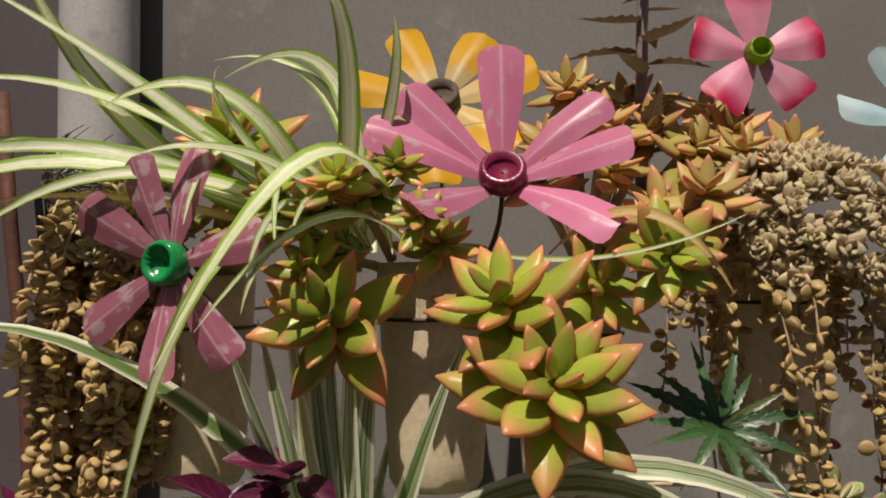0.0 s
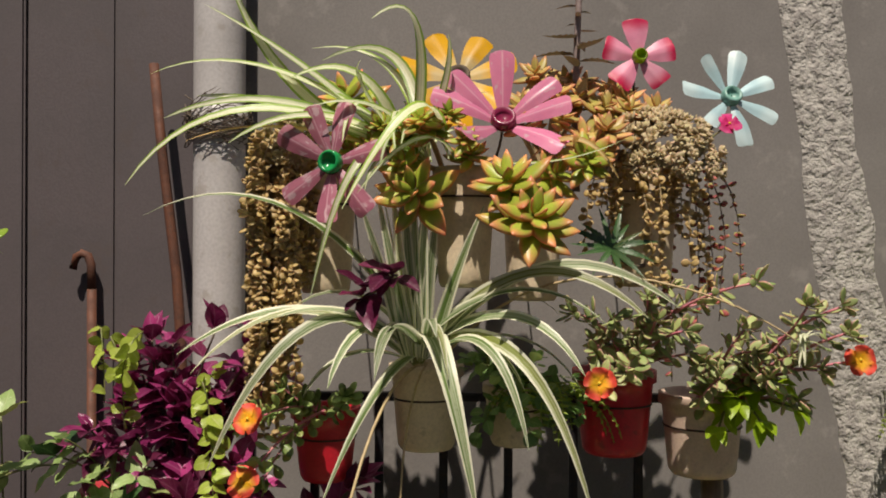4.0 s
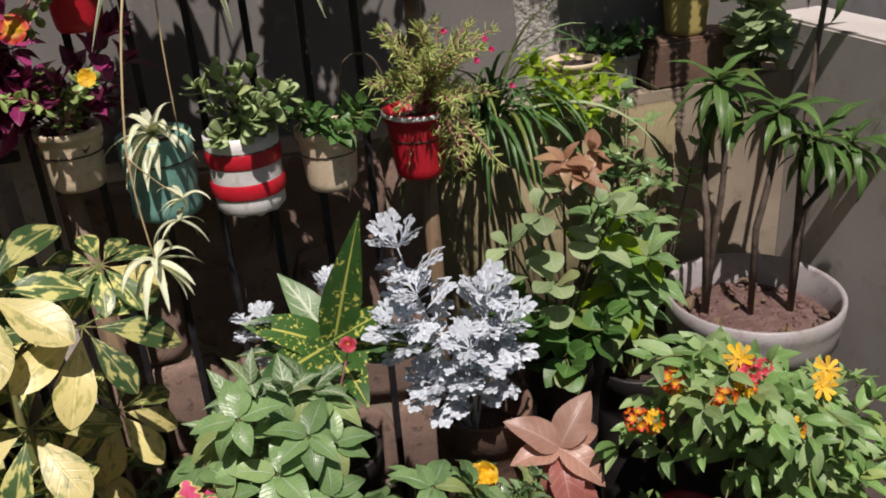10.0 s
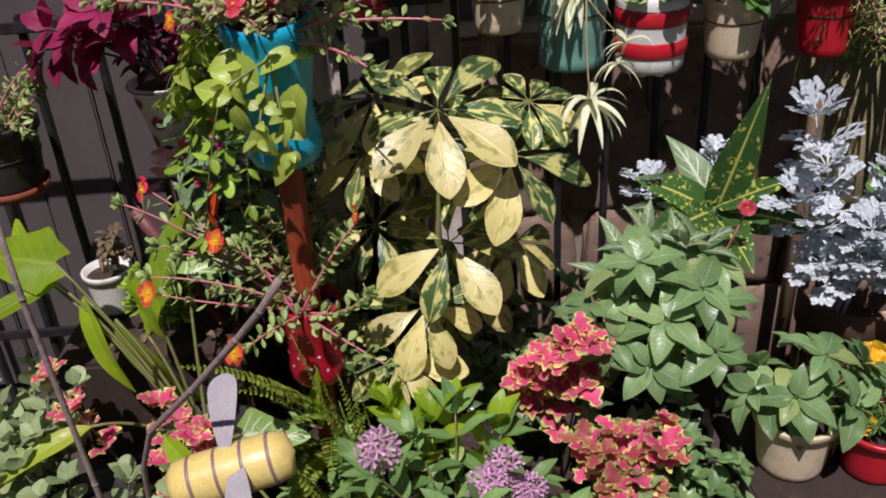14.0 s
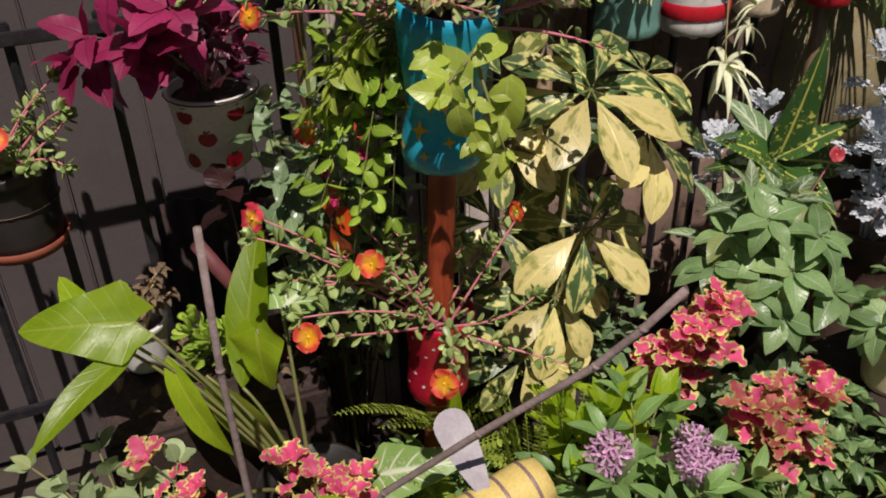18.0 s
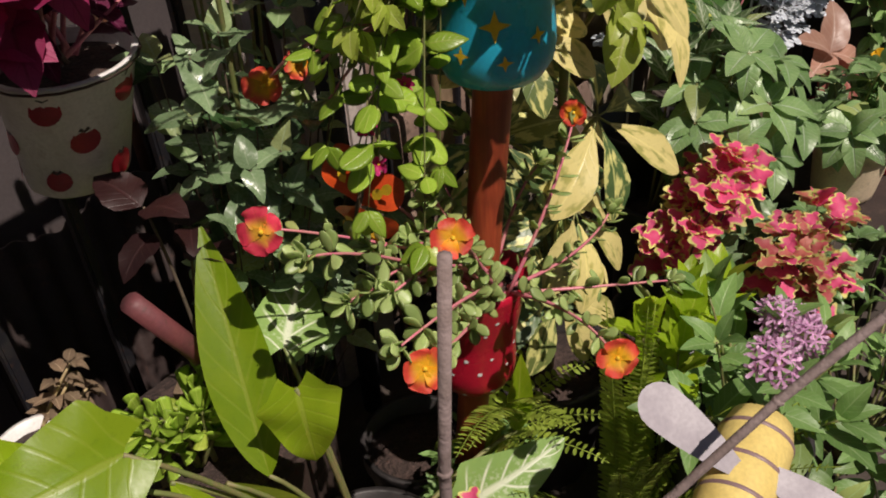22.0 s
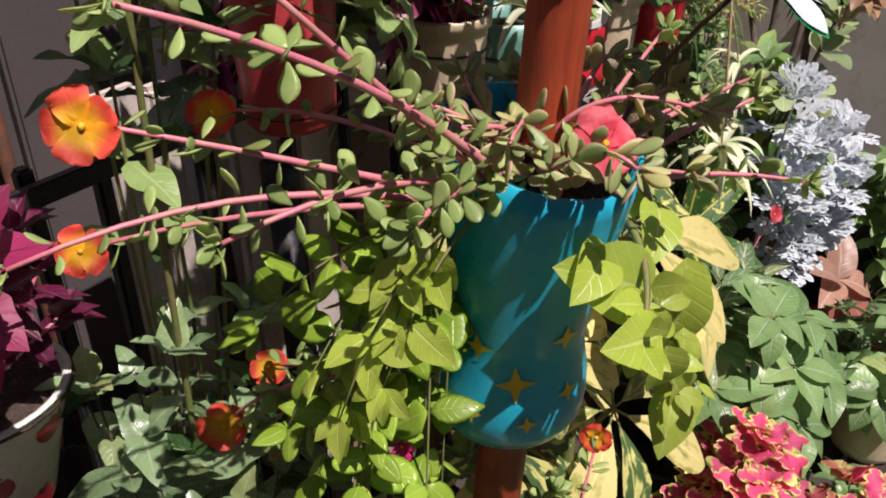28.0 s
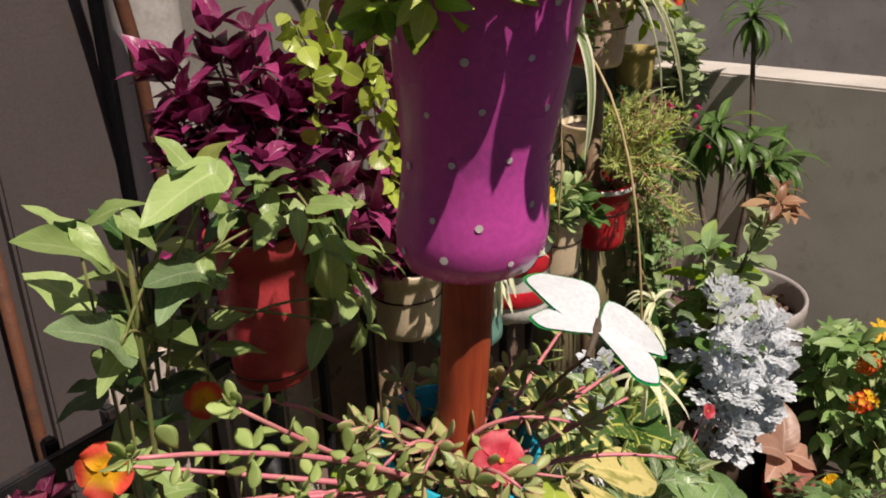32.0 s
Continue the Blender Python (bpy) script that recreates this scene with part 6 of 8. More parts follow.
leafy("variegated_creeper", "trailing creeper with green and cream leaves", (-0.40, 0.745, 1.03), ((-0.44, 0.70, 1.10), (-0.46, 0.71, 1.05), (-0.42, 0.72, 1.06), (-0.37, 0.73, 1.05), (-0.355, 0.735, 1.09), (-0.47, 0.72, 1.02)), leaves("mint", "mint", [blade(1, 0.62, "ovate", 0.4, 0.15, 7, 4, 0.15), blade(1, 0.7, "round", 0.6, 0.2, 7, 4, 0.2)]), 0.034, 83, nodes=4, start=0.3, spread=0.35)
IVY = leaves("ivy_round", "green_mid", [blade(1, 0.9, "round", 0.4, 0.1, 5, 4, 0.1), blade(1, 0.8, "ovate", 0.3, 0.1, 5, 4, 0.1)])
leafy("creeper", "small round-leaved creeper and fine fern over the pot", (0.052, 0.71, 1.30), [(0.06 + 0.07 * math.cos(i * 2.4), 0.67 + 0.05 * math.sin(i * 2.4), 1.29 + 0.055 * math.sin(i * 1.9)) for i in range(18)], IVY, 0.022, 84, nodes=5, start=0.2, join=True, spread=0.4, r=0.0015)
rng = random.Random(17)
fern((0.10, 0.70, 1.30), "feathery light green fern hanging over the pot", [(rng.uniform(200, 340), rng.uniform(0, 40), rng.uniform(0.08, 0.13), 0.035, 2.2) for _ in range(14)], 18)
purslane((0.19, 0.71, 1.315), ((0.17, 0.62, 1.40), (0.12, 0.60, 1.41), (0.22, 0.60, 1.40), (0.24, 0.62, 1.44), (0.20, 0.60, 1.36), (0.26, 0.60, 1.36), (0.28, 0.63, 1.42), (0.33, 0.56, 1.45), (0.15, 0.62, 1.36), (0.21, 0.60, 1.43), (0.18, 0.58, 1.34), (0.25, 0.58, 1.39)), (((0.139, 0.53, 1.332), (-0.1, -1, 0.2)),), 85, "purslane with pink stems and an orange flower in the red pot", 0.025, 9, pink=True, r=0.0030)
purslane((0.312, 0.71, 1.285), ((0.40, 0.58, 1.42), (0.44, 0.56, 1.39), (0.36, 0.60, 1.33), (0.30, 0.60, 1.33), (0.40, 0.62, 1.30), (0.35, 0.62, 1.36), (0.42, 0.60, 1.34), (0.28, 0.60, 1.35), (0.33, 0.60, 1.39), (0.38, 0.58, 1.36), (0.44, 0.58, 1.42)), (((0.465, 0.596, 1.353), (0.2, -1, 0.2)),), 86, "pink-stemmed purslane reaching out with one orange flower", 0.025, 9, pink=True, r=0.0032)
leafy("balsam", "fresh green leaves in the pinkish pot", (0.33, 0.71, 1.285), ((0.33, 0.63, 1.30), (0.37, 0.62, 1.32), (0.40, 0.62, 1.29), (0.31, 0.64, 1.26), (0.36, 0.63, 1.27)), leaves("lime", "lime", [blade(1, 0.5, "ovate", 0.5, 0.2, 7, 4, 0.1), blade(1, 0.45, "ovate", 0.9, 0.2, 7, 4, 0.1)]), 0.042, 87, nodes=3, start=0.3)

# ---- lower row ----
JADE = leaves("jade", "jade_leaf", [fleshy(1, 0.80, 0.10, "spoon", 0.3, 6, 6), fleshy(1, 0.70, 0.10, "spoon", 0.0, 6, 6)])
leafy("jade_bush", "bushy small-leaved green plant in the striped jug", (0.0, 0.715, 0.96), [(0.02 + 0.10 * math.cos(i * 2.4) * (i / 26) ** 0.5, 0.69 + 0.08 * math.sin(i * 2.4) * (i / 26) ** 0.5, 1.02 + 0.055 * math.sin(i * 1.9)) for i in range(20)], JADE, 0.032, 88, nodes=4, start=0.3, join=True, spread=0.4, r=0.002)
leafy("violet", "dark round leaves in the cream pot", (0.148, 0.72, 0.945), [(0.155 + 0.06 * math.cos(i * 2.4), 0.70 + 0.05 * math.sin(i * 2.4), 0.975 + 0.02 * math.sin(i * 1.9)) for i in range(9)], leaves("green", "green", [blade(1, 0.72, "ovate", 0.5, 0.1, 7, 4, 0.12), blade(1, 0.6, "ovate", 0.8, 0.15, 7, 4, 0.12)]), 0.040, 89, nodes=2, start=0.5)
NEED = leaves("needle", "needle", [fleshy(1, 0.19, 0.11, "lance", 0.2, 4, 5), fleshy(1, 0.16, 0.10, "lance", -0.1, 4, 5)])
rng = random.Random(19)
moss = []
for i in range(58):
    q = (i / 58) ** 0.5
    x = 0.320 + 0.115 * math.cos(i * 2.4) * q
    z = 1.06 + 0.06 * math.sin(i * 1.3)
    if i % 4 == 0:
        x, z = 0.33 + 0.10 * rng.random(), 0.84 + 0.12 * rng.random()
    moss.append((x, 0.63 + 0.08 * math.sin(i * 2.4) * q, z))
mr_ = leafy("moss_rose", "yellow-green moss rose with needle leaves cascading from the red pot", (0.325, 0.69, 0.975), moss, NEED, 0.022, 90, "stem_pink", 10, 0.25, 3, 15, 65, 0.35, 0.0015, True, bow=0.45, top=7)
for i, (x, y, z) in enumerate(((0.335, 0.60, 1.115), (0.395, 0.57, 1.10), (0.41, 0.58, 1.08), (0.375, 0.56, 1.07), (0.435, 0.56, 1.02))):
    flower5(mr_, (x, y, z), (0.2, -0.7, 0.7), 0.008, "pet_magenta", 5, 400 + i, 0.9)
tuft = thing("liriope", (0.50, 0.86, 0.8605), "tuft of dark green strap leaves", "grass plant")
for i in range(70):
    a, e = rng.uniform(2.6, 6.6), rng.uniform(0.6, 1.35)
    strap(tuft, (0.49 + rng.uniform(-0.03, 0.03), 0.84 + rng.uniform(-0.02, 0.02), 0.87), (math.cos(a) * math.cos(e), math.sin(a) * math.cos(e), math.sin(e)), rng.uniform(0.20, 0.36), 0.011, rng.uniform(1.8, 3.6), M["grass"], rng, n=9)
for a, L in ((-0.2, 0.42), (0.9, 0.30), (1.15, 0.33), (-0.5, 0.38)):
    strap(tuft, (0.50, 0.82, 0.87), (math.cos(a) * 0.5, -0.25, math.sin(a) * 0.8 + 0.7), L, 0.014, 1.6, M["grey_green"], rng, n=12)
leafy("balsam", "small bright leaves on the ledge", (0.66, 0.88, 0.8605), [(0.66 + 0.09 * math.cos(i * 2.4), 0.80 + 0.06 * math.sin(i * 2.4), 0.93 + 0.06 * math.sin(i * 1.9)) for i in range(12)], leaves("lime", "lime", []), 0.04, 91, nodes=4)
leafy("violet", "dark leaves in the ledge pot", (0.85, 0.955, 0.935), [(0.85 + 0.06 * math.cos(i * 2.4), 0.945 + 0.05 * math.sin(i * 2.4), 0.98) for i in range(8)], leaves("green_dark", "green_dark", [blade(1, 0.6, "ovate", 0.5, 0.15, 7, 4, 0.1), blade(1, 0.5, "ovate", 0.8, 0.15, 7, 4, 0.12)]), 0.045, 92, nodes=2)

# fern hanging on the wall to the right
rng = random.Random(23)
hf = thing("hanging_pot", (0.96, 0.94, 1.33), "hanging pot of the fern on the wall", "pot")
part("pot_body", Geo().add(*lathe([(0.001, 0), (0.05, 0), (0.065, 0.09), (0.062, 0.09), (0.001, 0.08)], (0.96, 0.945, 1.33))), M["black_pot"], hf)
part("bracket", Geo().add(*box(0.94, 0.98, 1.0, 1.022, 1.36, 1.40)), M["iron"], hf, smooth=False)
fern((0.95, 0.93, 1.42), "long yellow-green fern fronds arching down the wall", [(rng.uniform(175, 290), rng.uniform(-5, 45), rng.uniform(0.30, 0.46), 0.085, rng.uniform(1.4, 2.6)) for _ in range(12)] + [(184, 22, 0.30, 0.10, 0.9), (186, 2, 0.33, 0.10, 1.0), (187, -15, 0.33, 0.10, 0.8), (190, -28, 0.34, 0.10, 0.6), (182, 42, 0.30, 0.10, 0.9)] + [(rng.uniform(180, 225), rng.uniform(-25, 5), rng.uniform(0.26, 0.36), 0.08, rng.uniform(0.5, 1.2)) for _ in range(6)], 24, mat="fern")

# wire loop beside the red pot, and litter caught on the pipe joint
lp = thing("wire_loop", (0.268, 0.74, 0.99), "thin rusty brown wire handle bent up from the pot", "wire")
part("wire", Geo().add(*tube(bez((0.182, 0.74, 0.985), (0.178, 0.735, 1.075), (0.224, 0.735, 1.072), 6) + bez((0.224, 0.735, 1.072), (0.262, 0.735, 1.068), (0.268, 0.74, 0.985), 6)[1:], 0.0024, n=6)), M["stem_dark"], lp)
rng = random.Random(401)
nest = thing("dry_litter", (-0.433, 0.909, 1.70), "dark tangle of dry litter caught on the pipe joint", "litter")
g = Geo()
for k in range(120):
    a = rng.uniform(-3.0, 0.1)
    p = Vector((-0.433 + 0.05 * math.cos(a), 0.972 + 0.05 * math.sin(a), 1.70 + rng.gauss(0, 0.016)))
    d = Vector((-math.sin(a), math.cos(a), rng.uniform(-0.8, 0.8))) * rng.uniform(0.01, 0.03)
    o = Vector((math.cos(a), math.sin(a), 0)) * rng.uniform(0.0, 0.010)
    g.add(*tube([p - d, p + o + wide(rng, 0.004), p + d], 0.0011, 0.0006, 4))
part("tangle", g, M["stem_dark"], nest, kind="stuff")

# ---- low plants ----
SCH = leaves("schefflera", "schefflera", [blade(1, 0.42, "obovate", 0.4, 0.14, 8, 4, 0.05), blade(1, 0.40, "obovate", 0.75, 0.17, 8, 4, 0.06)])
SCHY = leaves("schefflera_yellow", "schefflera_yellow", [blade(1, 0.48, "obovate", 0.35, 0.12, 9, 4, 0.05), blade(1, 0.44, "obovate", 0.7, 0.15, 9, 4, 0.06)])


def umbrella_heads(heads, base, seed):
    rng = random.Random(seed)
    t = thing("umbrella_plant", base, "variegated umbrella plant with yellow and green leaflets", "plant")
    trunk = [Vector(base), Vector(base) + Vector((0.01, 0, 0.2)), Vector(base) + Vector((-0.005, -0.01, 0.45)), Vector(base) + Vector((0.0, -0.01, 0.62))]
    part("trunk", Geo().add(*tube(trunk, 0.009, 0.006, 8)), M["stem_green"], t)
    for (x, y, z, R, tilt) in heads:
        c = Vector((x, y, z))
        k = min(2, max(0, int((z - base[2] - 0.12) / 0.2)))
        b = trunk[k].lerp(trunk[k + 1], 0.5)
        stalk_ = Geo().add(*tube(bez(b, b.lerp(c, 0.5) + Vector((0, 0, 0.05)), c), 0.0035, 0.0025, 6))
        face = (Vector(tilt).normalized() + Vector((0, 0, 0.75))).normalized()
        ax = face.cross(Vector((0.2, 0.9, 0.1))).normalized()
        ay = face.cross(ax)
        n = rng.choice((7, 8, 8, 9))
        s0 = rng.random() * 6
        for i in range(n):
            a = s0 + i * 2 * math.pi / n + rng.uniform(-0.1, 0.1)
            out = ax * math.cos(a) + ay * math.sin(a)
            # the lighter yellow kind goes mostly to leaflets on the front, sunward side
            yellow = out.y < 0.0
            way = out + face * rng.uniform(-0.1, 0.2) + Vector((0, 0, -0.12))
            stalk_.add(*tube([c, c + way.normalized() * R * 0.16], 0.0015, n=4))
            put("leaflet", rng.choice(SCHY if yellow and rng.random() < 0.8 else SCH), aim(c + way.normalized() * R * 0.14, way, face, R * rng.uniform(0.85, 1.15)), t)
        part("stem", stalk_, M["stem_green"], t)
    return t


umbrella_heads((
    (-0.392, 0.42, 0.896, 0.128, (0.0, -0.8, 0.5)), (-0.283, 0.43, 0.81, 0.122, (0.35, -0.8, 0.4)), (-0.485, 0.50, 0.895, 0.105, (-0.5, -0.5, 0.6)),
    (-0.507, 0.46, 0.82, 0.09, (-0.5, -0.7, 0.4)), (-0.506, 0.49, 0.675, 0.10, (-0.3, -0.9, 0.3)), (-0.388, 0.42, 0.67, 0.12, (0.0, -0.9, 0.35)),
    (-0.432, 0.42, 0.555, 0.11, (0.0, -0.95, 0.2)), (-0.49, 0.41, 0.46, 0.105, (-0.2, -0.95, 0.2)), (-0.247, 0.50, 0.868, 0.085, (0.2, -0.6, 0.7)), (-0.28, 0.53, 0.60, 0.095, (0.3, -0.9, 0.2)),
    (-0.36, 0.52, 0.52, 0.09, (0.1, -0.9, 0.2)), (-0.44, 0.54, 0.78, 0.09, (-0.1, -0.7, 0.6)),
), (-0.40, 0.47, 0.205), 4)

gold = thing("spotted_plant", (0.06, 0.56, 0.345), "spotted green and yellow broad-leaved plant", "plant")
part("stem", Geo().add(*tube(bez((0.06, 0.56, 0.345), (0.07, 0.56, 0.5), (0.08, 0.53, 0.64)), 0.007, 0.005, 8)), M["stem_green"], gold)
ms = leaves("goldspot", "goldspot", [blade(1, 0.27, "lance", 0.25, 0.35, 10, 4, 0.10), blade(1, 0.42, "ovate", 0.7, 0.22, 10, 4, 0.10)])
md = leaves("dieff", "dieff", [blade(1, 0.42, "lance", 0.6, 0.2, 9, 4, 0.08), blade(1, 0.40, "lance", 1.0, 0.2, 9, 4, 0.08)])
for k, (way, L, m_) in enumerate((((0.07, -0.02, 0.26), 0.255, ms[0]), ((-0.145, -0.03, 0.13), 0.165, ms[1]), ((-0.12, -0.10, 0.03), 0.18, ms[1]), ((0.12, -0.08, 0.10), 0.17, ms[0]), ((0.02, -0.14, 0.01), 0.15, ms[1]), ((-0.06, 0.05, 0.17), 0.17, md[1]), ((0.16, -0.05, 0.0), 0.19, ms[1]), ((-0.16, 0.0, 0.02), 0.16, ms[0]), ((-0.07, -0.12, -0.04), 0.15, md[1]))):
    put("leaf", m_, aim((0.078, 0.53, 0.62 + 0.006 * (k % 4)), way, Vector((0, -0.6, 0.8)), L), gold)
leafy("mottled_plant", "pale mottled leaves beside the spotted plant", (-0.05, 0.465, 0.30), [(-0.07, 0.42, 0.66), (-0.10, 0.45, 0.61), (-0.02, 0.40, 0.64), (0.02, 0.42, 0.62)], md, 0.095, 31, nodes=3, start=0.55, spread=0.3, droop_leaf=0.1)

# silver plant
def cut_leaf(seed):
    """A felted leaf cut into narrow forked fingers."""
    rng = random.Random(seed)
    g = Geo()
    g.add(*blade(1, 0.17, "spoon", 0.25, 0.1, 6, 2))
    for k in range(3):
        v = 0.30 + 0.22 * k
        for sg in (-1, 1):
            L = 0.46 * (1 - 0.75 * abs(v - 0.48))
            w = Vector((sg * 0.66, 0.75 + rng.uniform(-0.1, 0.1), rng.uniform(-0.15, 0.25)))
            at = Vector((0, v, -0.10 * v * v + 0.004))
            g.add(*blade(L, 0.16, "spoon", 0.3, 0.2, 5, 2), m=aim(at, w, Z))
            fork = at + w.normalized() * L * 0.45 + Vector((0, 0, 0.006))
            g.add(*blade(L * 0.50, 0.13, "spoon", 0.3, 0.2, 4, 2), m=aim(fork, (sg * 1, 0.25, 0.1), Z))
            g.add(*blade(L * 0.42, 0.12, "spoon", 0.3, 0.2, 4, 2), m=aim(fork, (sg * 0.15, 1, 0.15), Z))
    return g


if "silver" not in LEAVES:
    LEAVES["silver"] = [cut_leaf(i).mesh("silver_leaf", M["silver"]) for i in range(3)]
SIL = LEAVES["silver"]
leafy("dusty_miller", "silvery white plant with deeply cut felted leaves", (0.30, 0.48, 0.42), [(0.185, 0.43, 0.835), (0.20, 0.40, 0.765), (0.310, 0.38, 0.745), (0.335, 0.38, 0.69), (0.27, 0.36, 0.67), (0.17, 0.40, 0.71), (0.27, 0.38, 0.60), (0.22, 0.40, 0.59), (0.325, 0.40, 0.61)], SIL, 0.064, 41, "silver", 2, 0.72, 3, 5, 40, 0.25, 0.003, top=9, bow=0.1)
leafy("dusty_miller", "second silvery plant behind the spotted leaves", (0.14, 0.63, 0.0), [(-0.03, 0.56, 0.68), (0.10, 0.60, 0.70)], SIL, 0.056, 42, "silver", 3, 0.8, 3, 0, 45, 0.2, 0.003, top=7)

IMP = leaves("impatiens", "balsam", [blade(1, 0.54, "ovate", 0.8, 0.24, 9, 4, 0.12), blade(1, 0.48, "ovate", 1.2, 0.28, 9, 4, 0.14), blade(1, 0.58, "ovate", 0.6, 0.2, 9, 4, 0.14)])
leafy("balsam_bush", "bushy plant with pointed fresh green leaves on the bench", (0.125, 0.215, 0.42), [(0.075, 0.26, 0.50), (0.14, 0.27, 0.52), (0.20, 0.23, 0.51), (0.24, 0.27, 0.49), (0.10, 0.18, 0.50), (0.18, 0.16, 0.49), (0.05, 0.21, 0.49), (0.21, 0.21, 0.53), (0.15, 0.21, 0.55)], IMP, 0.078, 43, nodes=1, start=0.6, per=2, e0=-15, e1=20, spread=0.25, top=6, droop_leaf=0.15)
leafy("balsam_bush", "bushy plant with veined green leaves", (-0.05, 0.465, 0.30), [(-0.10, 0.34, 0.655), (-0.06, 0.31, 0.565), (-0.005, 0.32, 0.61), (-0.14, 0.32, 0.53), (0.03, 0.34, 0.57), (-0.09, 0.28, 0.50), (0.01, 0.28, 0.52), (-0.12, 0.40, 0.60), (0.04, 0.40, 0.61), (-0.16, 0.38, 0.56), (-0.03, 0.36, 0.60)], IMP, 0.086, 44, nodes=1, start=0.65, e0=-15, e1=20, spread=0.25, top=6, droop_leaf=0.15)
COL = leaves("coleus", "coleus", [blade(1, 0.95, "lobed", 0.5, 0.1, 22, 6, 0.3), blade(1, 0.88, "lobed", 0.9, 0.1, 22, 6, 0.4, seed=3), blade(1, 1.05, "lobed", 0.7, 0.15, 22, 6, 0.3, seed=5)])
COLD = leaves("coleus_dull", "coleus_dull", [blade(1, 0.80, "lobed", 0.7, 0.1, 22, 6, 0.3)])
leafy("coleus", "coleus with raspberry pink leaves edged in yellow", (-0.22, 0.36, 0.205), [(-0.225 + 0.10 * math.cos(i * 2.4) * (i / 26) ** 0.5, 0.33 + 0.07 * math.sin(i * 2.4) * (i / 26) ** 0.5, 0.475 + 0.065 * math.cos(i * 2.4 + 1)) for i in range(17)], COL, 0.056, 45, "stem_dark", 1, 0.7, 2, 0, 40, 0.4, 0.0025, top=5)
leafy("coleus", "smaller coleus with duller red and cream leaves", (-0.14, 0.20, 0.19), [(-0.14 + 0.09 * math.cos(i * 2.4) * (i / 16) ** 0.5, 0.19 + 0.06 * math.sin(i * 2.4) * (i / 16) ** 0.5, 0.395 + 0.045 * math.sin(i * 1.7)) for i in range(12)], COL[:1] + COLD + COLD, 0.054, 46, "stem_dark", 2, 0.6, 2, 0, 40, 0.25, 0.0025, top=5)
PEN = leaves("pentas", "green_mid", [blade(1, 0.42, "ovate", 0.5, 0.2, 8, 4, 0.1), blade(1, 0.38, "ovate", 0.9, 0.2, 8, 4, 0.1)])
pen = leafy("pentas", "green plant with lilac flower heads", (-0.42, 0.16, 0.24), [(-0.52, 0.10, 0.49), (-0.47, 0.20, 0.47), (-0.38, 0.08, 0.43), (-0.34, 0.17, 0.41), (-0.29, 0.17, 0.385), (-0.55, 0.20, 0.42), (-0.44, 0.05, 0.40), (-0.33, 0.24, 0.42), (-0.25, 0.12, 0.36), (-0.40, 0.24, 0.47)], PEN, 0.075, 47, nodes=3, start=0.4, spread=0.25, top=4)
for i, (x, y, z, R) in enumerate(((-0.514, 0.120, 0.523, 0.027), (-0.365, 0.118, 0.441, 0.024), (-0.335, 0.165, 0.430, 0.025), (-0.30, 0.14, 0.405, 0.022))):
    head_flower(pen, (x, y, z), (-0.1, -0.5, 0.9), R, 26, "pet_lilac", 50 + i, 0.52)
leafy("young_shoots", "bright green upright young leaves", (-0.46, 0.26, 0.0), [(-0.48, 0.24, 0.44), (-0.44, 0.25, 0.45), (-0.40, 0.27, 0.46), (-0.50, 0.28, 0.46), (-0.34, 0.25, 0.43)], leaves("lime", "lime", []), 0.075, 48, nodes=2, start=0.75, e0=40, e1=70, top=5)

# marigold
mar = leafy("marigold", "small feathery marigold with yellow flowers", (0.245, 0.19, 0.41), [(0.245 + 0.07 * math.cos(i * 2.4), 0.19 + 0.05 * math.sin(i * 2.4), 0.475 + 0.025 * math.sin(i * 1.7)) for i in range(18)], leaves("fern_small", "green", [blade(1, 0.2, "lance", 0.4, 0.1, 5, 2)]), 0.022, 49, nodes=7, start=0.25, per=4, join=True, r=0.0014)
flower5(mar, (0.239, 0.235, 0.525), (-0.3, -0.8, 0.6), 0.023, "pet_yellow", 7, 3, 0.5)
flower5(mar, (0.240, 0.225, 0.520), (-0.1, -0.6, 0.9), 0.017, "pet_yellow", 6, 4, 0.8)
flower5(mar, (0.209, 0.17, 0.447), (-0.3, -0.8, 0.5), 0.019, "pet_yellow", 7, 5, 0.6)

# copper leaves
cop = thing("copper_plant", (0.475, 0.345, 0.135), "plant with broad coppery pink leaves", "plant")
part("stem", Geo().add(*tube(bez((0.475, 0.345, 0.130), (0.47, 0.36, 0.33), (0.417, 0.352, 0.435)), 0.006, 0.004, 8)), M["stem_dark"], cop)
ms = leaves("copper", "copper", [blade(1, 0.56, "ovate", 0.7, 0.3, 10, 6, 0.12), blade(1, 0.52, "ovate", 1.2, 0.35, 10, 6, 0.14)])
mr = leaves("copper_red", "copper_red", [blade(1, 0.52, "ovate", 1.0, 0.3, 10, 6, 0.12)])
RT, UP, TO = Vector((0.96, -0.26, 0.0)), Vector((0.11, 0.42, 0.90)), Vector((-0.23, -0.87, 0.44))
